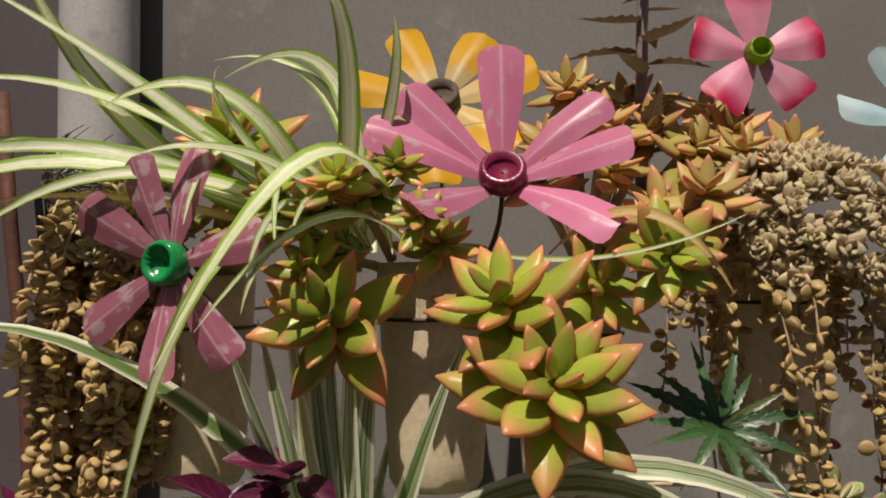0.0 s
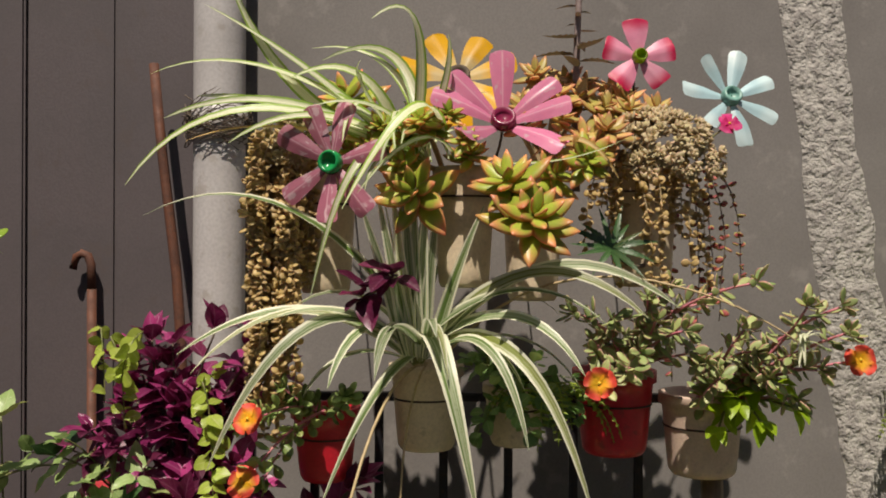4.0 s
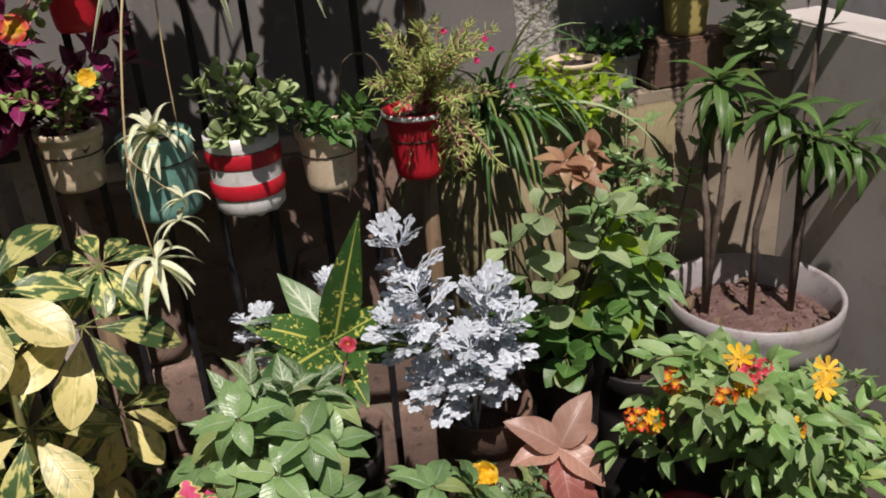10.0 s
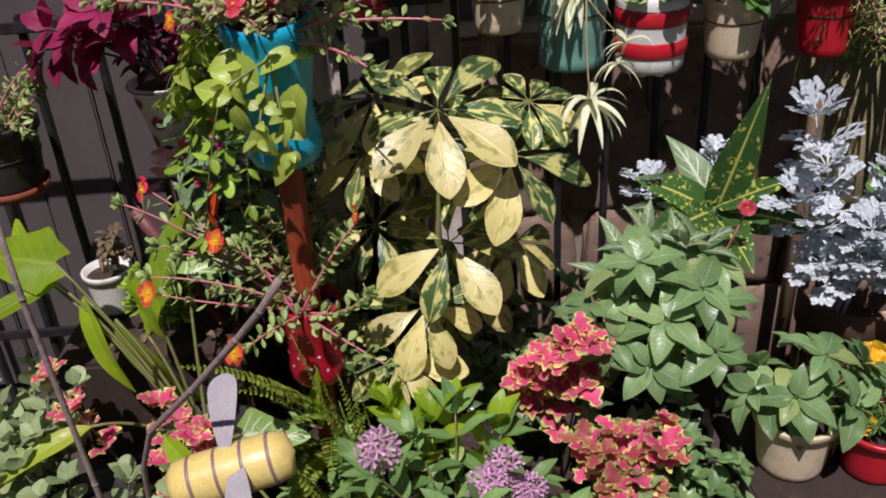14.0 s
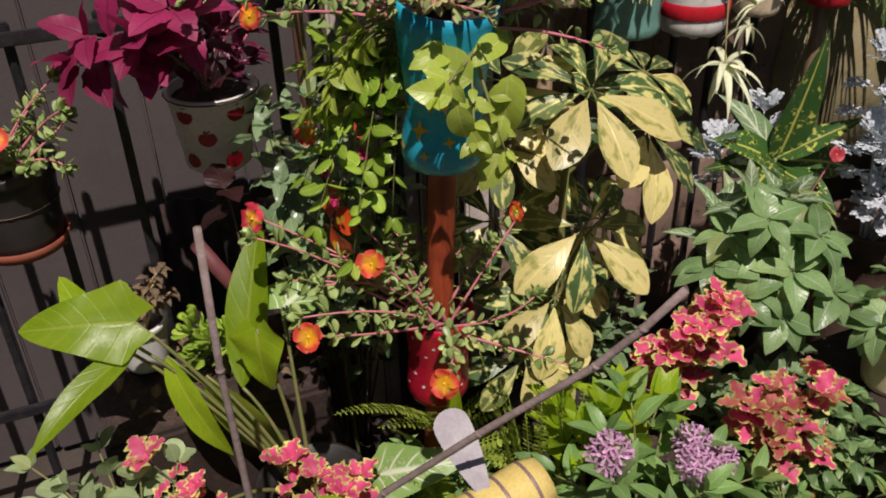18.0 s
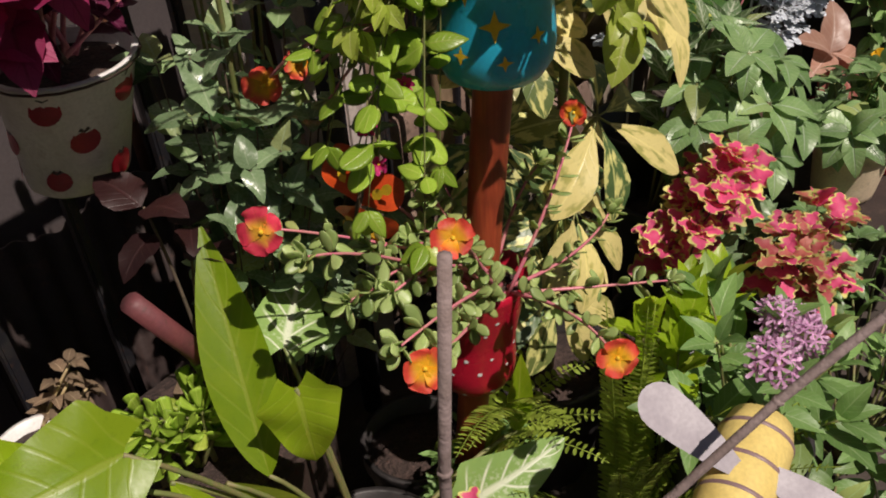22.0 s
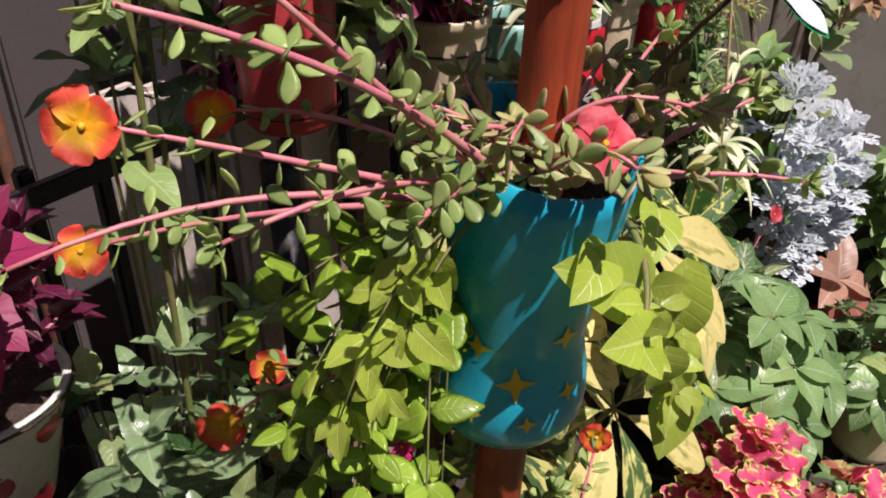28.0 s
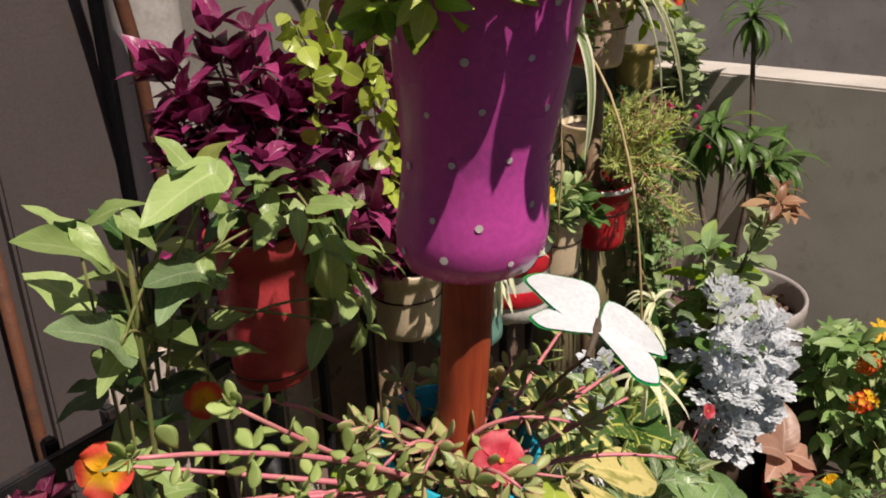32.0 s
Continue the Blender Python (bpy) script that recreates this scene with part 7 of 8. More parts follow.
for a, b, c, drop, L, m_ in ((-0.75, 0.62, 0.25, 0.0, 0.100, ms[0]), (0.50, 0.85, 0.10, 0.0, 0.105, ms[0]), (0.78, 0.50, -0.20, 0.0, 0.100, ms[1]), (0.75, -0.42, 0.55, 0.0, 0.098, ms[1]), (-0.92, -0.03, 0.35, 0.0, 0.085, ms[0]), (0.08, -0.80, 0.55, 0.014, 0.105, mr[0]), (0.32, -0.95, 0.15, 0.035, 0.14, mr[0]), (-0.50, -0.75, 0.05, 0.025, 0.09, mr[0]), (0.55, -0.80, -0.25, 0.04, 0.11, mr[0])):
    put("leaf", m_, aim(Vector((0.417, 0.350, 0.437)) - UP * drop, RT * a + UP * b + TO * c, TO * 0.8 + Vector((0, 0, 0.5)) + UP * 0.3, L * 1.1), cop)

# flame flowers
lan = leafy("lantana", "green bush with orange and red flower clusters and yellow daisies", (0.86, 0.43, 0.385), [(0.53, 0.29, 0.49), (0.50, 0.30, 0.45), (0.56, 0.30, 0.53), (0.57, 0.27, 0.44), (0.66, 0.21, 0.35), (0.72, 0.20, 0.33), (0.79, 0.19, 0.35), (0.70, 0.22, 0.40), (0.62, 0.24, 0.45), (0.76, 0.2, 0.41), (0.83, 0.2, 0.38)] + [(0.73 + 0.20 * math.cos(i * 2.4) * (i / 34) ** 0.5, 0.24 + 0.12 * math.sin(i * 2.4) * (i / 34) ** 0.5, 0.52 - 0.10 * math.cos(i * 2.4) * (i / 34) ** 0.5 + 0.04 * math.sin(i * 1.9)) for i in range(34)], leaves("lanleaf", "lantana", [blade(1, 0.36, "ovate", 0.5, 0.2, 8, 4, 0.1), blade(1, 0.40, "ovate", 0.8, 0.2, 8, 4, 0.1)]) + PEN, 0.066, 53, nodes=3, start=0.45, spread=0.3, top=4)
for i, (x, y, z) in enumerate(((0.565, 0.26, 0.593), (0.578, 0.27, 0.575), (0.506, 0.26, 0.530), (0.528, 0.25, 0.528), (0.648, 0.26, 0.540), (0.690, 0.27, 0.545), (0.735, 0.22, 0.475), (0.765, 0.23, 0.468))):
    head_flower(lan, (x - 0.004, y - 0.02, z + 0.014) if i < 4 else (x - 0.018, y - 0.062, z + 0.034), (-0.4, -0.7, 0.7), 0.017, 9, "pet_flame", 60 + i, 0.62, "pet_yellow" if i % 2 else "pet_orange")
head_flower(lan, (0.692, 0.225, 0.588), (-0.4, -0.6, 0.8), 0.018, 10, "pet_pinkred", 69, 0.6)
head_flower(lan, (0.726, 0.235, 0.586), (-0.4, -0.6, 0.8), 0.015, 9, "pet_pinkred", 68, 0.6)
for i, (x, y, z) in enumerate(((0.70, 0.262, 0.575), (0.885, 0.27, 0.465), (0.91, 0.29, 0.48))):
    fl = flower5(lan, (x - 0.01, y - 0.015, z + 0.03), (-0.4, -0.6, 0.8), 0.027, "pet_yellow", 9, 70 + i, 0.15, 0.32)
leafy("lantana", "green bush beside the flame flowers", (0.90, 0.40, 0.0), [(0.95 + 0.14 * math.cos(i * 2.4), 0.30 + 0.10 * math.sin(i * 2.4), 0.33 + 0.06 * math.sin(i * 1.9)) for i in range(20)], PEN, 0.07, 54, nodes=4, start=0.5, spread=0.3)

# rose bush, broad shrub
RND = leaves("round_grey", "grey_green", [blade(1, 0.82, "round", 0.4, 0.12, 9, 4, 0.10), blade(1, 0.74, "obovate", 0.7, 0.15, 9, 4, 0.12)])
leafy("rose_bush", "shrub with rounded grey-green leaves and reddish young tips", (0.52, 0.56, 0.45), [(0.44, 0.46, 0.83), (0.48, 0.46, 0.87), (0.56, 0.48, 0.82), (0.60, 0.50, 0.78), (0.40, 0.50, 0.76), (0.46, 0.45, 0.70)], RND, 0.066, 55, "stem_dark", 1, 0.7, 2, 5, 40, 0.3, 0.004)
leafy("rose_shoots", "coppery young shoots at the top of the rose", (0.485, 0.455, 0.86), [(0.47, 0.43, 0.925), (0.52, 0.44, 0.93), (0.50, 0.42, 0.90)], leaves("young", "young_leaf", [blade(1, 0.5, "ovate", 0.7, 0.2, 8, 4, 0.1), blade(1, 0.44, "ovate", 1.1, 0.25, 8, 4, 0.1)]), 0.062, 56, "stem_pink", 1, 0.7, 2, 0, 25, 0.2, 0.002, top=5)
leafy("broad_shrub", "dense shrub with broad dark and light green leaves", (0.72, 0.62, 0.33), [(0.66 + 0.16 * math.cos(i * 2.4) * (i / 30) ** 0.5, 0.60 + 0.10 * math.sin(i * 2.4) * (i / 30) ** 0.5, 0.64 + 0.11 * math.sin(i * 1.9)) for i in range(11)], PEN + leaves("lime", "lime", []) + IMP, 0.088, 57, nodes=2, start=0.5, spread=0.35, e0=-20, e1=30, droop_leaf=0.2)
leafy("broad_shrub", "round dark leaves below the rose", (0.52, 0.56, 0.45), [(0.47 + 0.11 * math.cos(i * 2.4), 0.50 + 0.06 * math.sin(i * 2.4), 0.58 + 0.08 * math.sin(i * 1.9)) for i in range(8)], leaves("roundgreen", "green", [blade(1, 0.85, "round", 0.4, 0.1, 7, 4, 0.05), blade(1, 0.8, "ovate", 0.6, 0.1, 7, 4, 0.08)]), 0.066, 58, nodes=2, start=0.5, spread=0.4)

# frangipani trees in the tub
PLU = leaves("plumeria", "plumeria", [blade(1, 0.21, "lance", 1.4, 0.35, 12, 4, 0.25), blade(1, 0.19, "lance", 2.1, 0.4, 12, 4, 0.3), blade(1, 0.22, "lance", 1.0, 0.3, 12, 4, 0.25)])
rng = random.Random(77)
for k, (bx_, by_, tops) in enumerate(((0.94, 0.70, ((0.936, 0.70, 0.93), (0.99, 0.76, 0.87))), (1.03, 0.66, ((1.06, 0.66, 0.86),)), (1.12, 0.64, ((1.13, 0.62, 0.80), (1.20, 0.72, 1.15), (1.21, 0.62, 0.78))))):
    t = thing("frangipani", (bx_, by_, 0.385), "young frangipani tree with bare grey stems and leaf tufts", "tree", "trees in the tub")
    for tp in tops:
        fork = Vector((bx_, by_, 0.62)) + wide(rng, 0.015)
        part("trunk", Geo().add(*tube([(bx_, by_, 0.385), tuple(fork)] + [tuple(v) for v in bez(fork, fork.lerp(Vector(tp), 0.5) + wide(rng, 0.03), tp, 6)[1:]], 0.0080, 0.0055, 8)), M["bark"], t)
        n = 20
        for i in range(n):
            a = i * 2.4
            e = radians(52 - 95 * (i / n) ** 0.7 + rng.uniform(-14, 14))
            way = (math.cos(a) * math.cos(e), math.sin(a) * math.cos(e), math.sin(e))
            put("leaf", rng.choice(PLU), aim(Vector(tp) - Vector((0, 0, 0.03 * i / n)), way, Z, rng.uniform(0.085, 0.155)), t)

# ---- left: plants of the post ----
purslane((-0.632, 0.40, 1.02), ((-0.80, 0.36, 1.10), (-0.50, 0.30, 1.08), (-0.46, 0.36, 1.05), (-0.55, 0.46, 1.08), (-0.42, 0.40, 1.09), (-0.84, 0.45, 1.08), (-0.90, 0.55, 1.06), (-0.48, 0.26, 1.02), (-0.38, 0.34, 1.05), (-0.82, 0.42, 1.205), (-0.895, 0.42, 1.215)), (((-0.835, 0.555, 1.118), (-0.6, -0.7, 0.2), 0.021), ((-0.657, 0.67, 1.04), (-0.6, -0.7, 0.3), 0.020), ((-0.804, 0.642, 0.995), (-0.6, -0.6, 0.4), 0.018), ((-0.640, 0.345, 1.085), (-0.6, -0.6, 0.5), 0.022, "pet_pinkred")), 101, "pink-stemmed purslane sprawling from the blue bottle", 0.0175, 10, False, 0.25, r=0.0032, tuft=4)
APT = leaves("aptenia", "aptenia", [blade(1, 0.62, "ovate", 0.4, 0.15, 7, 4, 0.08), blade(1, 0.55, "ovate", 0.8, 0.2, 7, 4, 0.1)])
leafy("variegated_shoot", "pale yellow-green shoots low beside the bench", (0.46, 0.21, 0.0), [(0.45, 0.19, 0.27), (0.49, 0.20, 0.255), (0.465, 0.18, 0.23), (0.43, 0.20, 0.24), (0.52, 0.21, 0.22)], APT, 0.045, 330, nodes=2, start=0.75, spread=0.4, e0=-10, e1=40, top=4)
vc = leafy("variegated_creeper", "pale yellow-green creeper hanging over the blue bottle", (-0.60, 0.345, 1.02), [(-0.595, 0.28, 0.905), (-0.68, 0.29, 0.985), (-0.635, 0.28, 0.925)], APT, 0.028, 102, nodes=3, start=0.6, spread=0.35, e0=5, e1=40, top=5)
leafy("variegated_creeper", "pale rosettes of creeper leaves beside the blue bottle", (-0.635, 0.41, 1.02), [(-0.765, 0.415, 0.955), (-0.79, 0.43, 0.94), (-0.745, 0.42, 0.99), (-0.73, 0.43, 1.01), (-0.77, 0.44, 0.93), (-0.75, 0.45, 0.96)], APT, 0.034, 117, r=0.0014, bow=1.3, nodes=2, start=0.65, spread=0.35, e0=5, e1=50, top=7)
big = leaves("big_lime", "aptenia", [blade(1, 0.66, "ovate", 0.5, 0.18, 10, 6, 0.06), blade(1, 0.58, "ovate", 0.9, 0.22, 10, 6, 0.06)])
for k, (p, way, L) in enumerate((((-0.626, 0.305, 0.99), (-0.060, 0.030, 0.038), 0.078), ((-0.58, 0.305, 0.985), (-0.02, -0.02, -0.09), 0.082), ((-0.59, 0.295, 0.90), (-0.05, -0.02, -0.05), 0.058), ((-0.575, 0.33, 1.025), (-0.75, -0.45, -0.05), 0.058), ((-0.575, 0.305, 0.99), (-0.15, -0.2, -0.9), 0.056), ((-0.59, 0.295, 0.945), (-0.4, -0.3, -0.6), 0.042), ((-0.58, 0.345, 1.01), (0.5, 0.35, 0.3), 0.045), ((-0.64, 0.335, 1.02), (-0.65, -0.25, 0.05), 0.058), ((-0.66, 0.285, 0.985), (-0.75, 0.1, 0.25), 0.054), ((-0.655, 0.283, 0.975), (0.1, -0.1, -0.9), 0.056), ((-0.64, 0.28, 0.94), (0.45, -0.1, -0.7), 0.05))):
    put("leaf", big[k % 2], aim(p, way, Vector((-0.55, -0.75, 0.6)), L), vc)
APG = leaves("aptenia_plump", "aptenia_green", [fleshy(1, 0.66, 0.09, "ovate", 0.25, 7, 8), fleshy(1, 0.58, 0.09, "ovate", -0.2, 7, 8), fleshy(1, 0.70, 0.10, "round", 0.3, 7, 8)])
leafy("aptenia", "hanging column of glossy bright green leaves", (-0.67, 0.44, 1.015), [(-0.725 + 0.06 * math.cos(i * 2.4) - 0.002 * i, 0.50 - 0.005 * i + 0.03 * math.sin(i * 2.4), 0.98 - 0.017 * i) for i in range(16)], APG, 0.034, 103, r=0.0012, nodes=4, start=0.35, spread=0.35, e0=0, e1=45, bow=0.5)
purslane((-0.632, 0.40, 0.572), ((-0.72, 0.45, 0.68), (-0.56, 0.40, 0.70), (-0.52, 0.33, 0.64), (-0.75, 0.38, 0.64), (-0.69, 0.44, 0.72), (-0.58, 0.44, 0.68), (-0.50, 0.26, 0.56)), (((-0.863, 0.492, 0.769), (-0.85, -0.5, 0.3), 0.022, "pet_pink"), ((-0.736, 0.384, 0.723), (-0.6, -0.6, 0.5), 0.021), ((-0.841, 0.34, 0.666), (-0.6, -0.6, 0.5), 0.021), ((-0.701, 0.225, 0.627), (-0.6, -0.6, 0.5), 0.020), ((-0.517, 0.38, 0.754), (-0.9, -0.3, 0.2), 0.016)), 104, "purslane with orange and pink flowers on the red bottle", 0.021, 9, False, 0.25)
purslane((-0.70, 0.47, 0.90), ((-0.74, 0.55, 0.84), (-0.70, 0.56, 0.80)), (((-0.754, 0.589, 0.832), (-0.6, -0.6, 0.4), 0.020), ((-0.649, 0.652, 0.794), (-0.6, -0.6, 0.4), 0.018)), 105, "purslane with orange flowers behind the blue bottle", 0.021, 6)
leafy("green_topping", "green leaves over the rim of the purple bottle", (-0.632, 0.40, 1.41), [(-0.632 + 0.09 * math.cos(i * 2.4), 0.39 + 0.09 * math.sin(i * 2.4), 1.45 + 0.02 * math.sin(i)) for i in range(14)], APT + APG, 0.038, 106, nodes=3, start=0.4, spread=0.3)

purslane((-0.632, 0.42, 0.565), [(-0.881, 0.42, 0.781), (-0.788, 0.44, 0.722), (-0.801, 0.42, 0.698), (-0.804, 0.4, 0.697), (-0.846, 0.36, 0.684), (-0.843, 0.42, 0.704), (-0.648, 0.46, 0.703), (-0.699, 0.45, 0.679), (-0.594, 0.47, 0.735), (-0.742, 0.5, 0.753), (-0.674, 0.48, 0.705)], (), 614, "pink-stemmed purslane sprigs round the post above the red bottle", 0.024, 4, False, 0.3, start=0.45, tuft=6)
leafy("ivy", "grey-green wavy ivy leaves on thin stems beside the post", (-0.70, 0.78, 0.0), [(-0.773, 0.56, 0.778), (-0.813, 0.56, 0.777), (-0.769, 0.56, 0.729), (-0.745, 0.54, 0.644), (-0.756, 0.52, 0.611), (-0.75, 0.5, 0.58), (-0.831, 0.58, 0.709), (-0.817, 0.6, 0.86), (-0.836, 0.6, 0.834), (-0.78, 0.58, 0.808), (-0.709, 0.58, 0.775), (-0.635, 0.56, 0.623), (-0.752, 0.55, 0.717), (-0.808, 0.56, 0.683)], leaves("ivy_gloss", "ivy", [blade(1, 0.80, "heart", 0.4, 0.15, 8, 4, 0.18, back=0.2), blade(1, 0.72, "heart", 0.8, 0.18, 8, 4, 0.22, back=0.2), blade(1, 0.62, "ovate", 0.6, 0.15, 8, 4, 0.15)]), 0.050, 615, "stem_dark", 1, 0.9, 2, -20, 20, 0.5, 0.0016, bow=0.1, top=3)
rng = random.Random(611)
purslane((-0.628, 0.39, 1.055), [(-0.628 + 0.085 * math.cos(i * 2.4) + 0.02 * rng.random(), 0.385 + 0.085 * math.sin(i * 2.4), 1.068 + 0.035 * rng.random()) for i in range(15)], (), 612, "tangle of purslane tips crowding the cut rim of the blue bottle", 0.021, 5, True, 0.5)
leafy("green_topping", "dense leaves and shoots spilling over the purple bottle", (-0.625, 0.37, 1.45), [(-0.625 + 0.11 * math.cos(i * 2.4) * (0.5 + 0.5 * rng.random()), 0.35 + 0.10 * math.sin(i * 2.4), 1.485 + 0.04 * rng.random()) for i in range(19)], APG + APT, 0.042, 613, nodes=2, start=0.35, spread=0.4, e0=-10, e1=40, top=5)

# ivy on the railing behind the post
IVYL = leaves("ivy_leaf", "green_dark", [blade(1, 0.85, "heart", 0.4, 0.15, 7, 4, 0.15), blade(1, 0.8, "heart", 0.7, 0.15, 7, 4, 0.2)])
leafy("ivy", "dark glossy creeper on the railing", (-0.66, 0.79, 0.0), [(-0.70 + 0.10 * math.cos(i * 2.4), 0.70 + 0.05 * math.sin(i * 2.4), 0.52 + 0.034 * i) for i in range(12)], IVYL + leaves("mint", "mint", []), 0.046, 107, "stem_dark", 5, 0.45, 2, 0, 40, 0.5, 0.0025, bow=0.1)
leafy("pale_leaved_creeper", "fresh mottled green leaves climbing beside the red pot", (-0.66, 0.80, 0.0), [(-0.76, 0.66, 1.25), (-0.71, 0.66, 1.22), (-0.745, 0.66, 1.10), (-0.64, 0.66, 1.265), (-0.645, 0.66, 1.16), (-0.69, 0.68, 1.17)], leaves("fresh_big", "fresh", [blade(1, 0.55, "ovate", 0.5, 0.15, 8, 4, 0.2), blade(1, 0.5, "ovate", 0.9, 0.2, 8, 4, 0.22), blade(1, 0.66, "heart", 0.4, 0.1, 8, 4, 0.2)]) + IVYL, 0.066, 108, "stem_green", 2, 0.86, 2, 0, 40, 0.4, 0.003, bow=0.1, top=3)
leafy("pale_leaved_creeper", "fresh green leaves hanging from the red pot", (-0.50, 0.69, 1.21), [(-0.47, 0.63, 1.12), (-0.515, 0.63, 1.165), (-0.45, 0.64, 1.07), (-0.40, 0.65, 1.10), (-0.475, 0.62, 1.05)], leaves("fresh_big", "fresh", []), 0.05, 118, "stem_green", 2, 0.6, 2, 0, 40, 0.4, 0.002, top=3)

side = thing("pale_leaved_creeper", (-0.70, 0.66, 0.0), "climbing stem with large pale lime leaves beside the red pot", "plant")
part("stem", Geo().add(*tube(bez((-0.70, 0.70, 0.0), (-0.74, 0.68, 0.7), (-0.735, 0.63, 1.26), 12), 0.004, 0.0025, 6)), M["stem_green"], side)
wideleaf = leaves("wide_lime", "fresh", [blade(1, 0.42, "ovate", 0.45, 0.2, 12, 6, 0.26), blade(1, 0.55, "heart", 0.5, 0.14, 12, 6, 0.22, back=0.2)])
# leaves that hang in shade get the darker ivy colour
shade = leaves("wide_shaded", "ivy", [blade(1, 0.70, "heart", 0.4, 0.15, 12, 6, 0.20, back=0.2)])
for k, (p, q, m_) in enumerate((
    ((-0.753, 0.63, 1.228), (-0.835, 0.6, 1.303), wideleaf[0]), ((-0.626, 0.63, 1.273), (-0.751, 0.6, 1.277), wideleaf[0]), ((-0.738, 0.63, 1.264), (-0.724, 0.6, 1.233), wideleaf[1]), ((-0.777, 0.63, 1.266), (-0.769, 0.6, 1.235), wideleaf[1]), ((-0.634, 0.63, 1.282), (-0.678, 0.6, 1.251), wideleaf[0]), ((-0.663, 0.63, 1.199), (-0.694, 0.6, 1.174), wideleaf[0]), ((-0.759, 0.63, 1.158), (-0.827, 0.6, 1.227), shade[0]), ((-0.662, 0.63, 1.186), (-0.748, 0.6, 1.228), shade[0]), ((-0.692, 0.63, 1.187), (-0.746, 0.6, 1.181), shade[0]), ((-0.761, 0.63, 1.149), (-0.808, 0.6, 1.149), wideleaf[1]), ((-0.511, 0.63, 1.094), (-0.533, 0.6, 1.181), wideleaf[0]), ((-0.547, 0.63, 1.208), (-0.576, 0.6, 1.178), wideleaf[0]), ((-0.522, 0.63, 1.073), (-0.583, 0.6, 1.053), wideleaf[0]), ((-0.57, 0.63, 1.209), (-0.635, 0.6, 1.209), wideleaf[0]))):
    d_ = Vector(q) - Vector(p)
    put("leaf", m_, aim(p, d_, Vector((-0.35, -0.45, 0.85)), d_.length * 0.88), side)
    part("stalk", Geo().add(*tube(bez((-0.735 + 0.004 * k, 0.64, 1.10 + 0.03 * (k % 5)), (Vector(p) + Vector((-0.735, 0.64, 1.2))) / 2, p), 0.0018, 0.0014, 5)), M["stem_green"], side)
bright = leaves("bead_pale", "aptenia", [blade(1, 0.85, "round", 0.3, 0.1, 6, 4, 0.1), blade(1, 0.75, "ovate", 0.5, 0.1, 6, 4, 0.1)])
strands("trailing_creeper", "hanging strands of pale yellow-green round leaves over the purple plant", ((-0.492, 0.66, 1.372), (-0.368, 0.66, 1.312), (-0.452, 0.67, 1.378), (-0.355, 0.68, 1.333), (-0.505, 0.66, 1.384)), (0.13, 0.17, 0.08, 0.1, 0.1), 516, 0.024, bright, "stem_green", step=0.015, per=2, sway=0.012, fling=0.3)
leafy("purple_spiderwort", "purple shoots hanging low beside the red pot", (-0.42, 0.74, 1.12), [(-0.43, 0.66, 1.12), (-0.40, 0.66, 1.08), (-0.37, 0.66, 1.12), (-0.395, 0.67, 1.15)], PURP + PURD, 0.058, 517, "stem_dark", 2, 0.5, 2, -40, 20, 0.4, 0.003, top=5)

# magenta coleus on the left
MAG = leaves("magenta", "magenta_leaf", [blade(1, 0.66, "ovate", 0.5, 0.12, 10, 4, 0.12, notch=0.10), blade(1, 0.6, "ovate", 0.9, 0.12, 10, 4, 0.12, notch=0.10)])
leafy("magenta_coleus", "coleus with large magenta leaves over the strawberry cup", (-0.865, 0.735, 0.87), [(-1.02, 0.68, 0.99), (-0.965, 0.63, 0.99), (-0.915, 0.62, 1.03), (-1.05, 0.70, 0.95), (-0.94, 0.66, 1.05)], MAG, 0.092, 109, "stem_dark", 2, 0.65, 2, -10, 30, 0.25, 0.003)
leafy("purple_spiderwort", "dark red stems in the strawberry cup", (-0.865, 0.735, 0.87), [(-0.86 + 0.06 * math.cos(i * 2.4), 0.72 + 0.05 * math.sin(i * 2.4), 0.95 + 0.03 * math.sin(i)) for i in range(9)], PURD, 0.045, 110, "stem_pink", 3, 0.4)
purslane((-1.175, 0.70, 0.81), [(-1.175 + 0.10 * math.cos(i * 2.4), 0.68 + 0.08 * math.sin(i * 2.4), 0.88 + 0.05 * math.sin(i)) for i in range(14)], (((-1.16, 0.60, 0.90), (0, -0.8, 0.5), 0.018),), 111, "purslane bush in the black pot", 0.019, 7)

# arrowhead plant and strap leaves
arr = thing("arrowhead_plant", (-0.85, 0.44, 0.26), "plant with large bright green arrowhead and strap leaves", "plant")
mb = leaves("bright_strap", "lime", [blade(1, 0.26, "sword", 0.15, 0.28, 22, 6, 0.08), blade(1, 0.23, "sword", 0.7, 0.3, 20, 6, 0.10)])
mh = leaves("lime_heart", "lime", [blade(1, 0.74, "cordate", 0.5, 0.15, 20, 6, 0.14, back=0.22), blade(1, 0.68, "cordate", 0.9, 0.2, 20, 6, 0.16, back=0.22)])
my = leaves("syngonium", "syngonium", [blade(1, 0.70, "cordate", 0.35, 0.2, 20, 6, 0.12, back=0.22), blade(1, 0.66, "cordate", 0.7, 0.2, 20, 6, 0.14, back=0.22)])
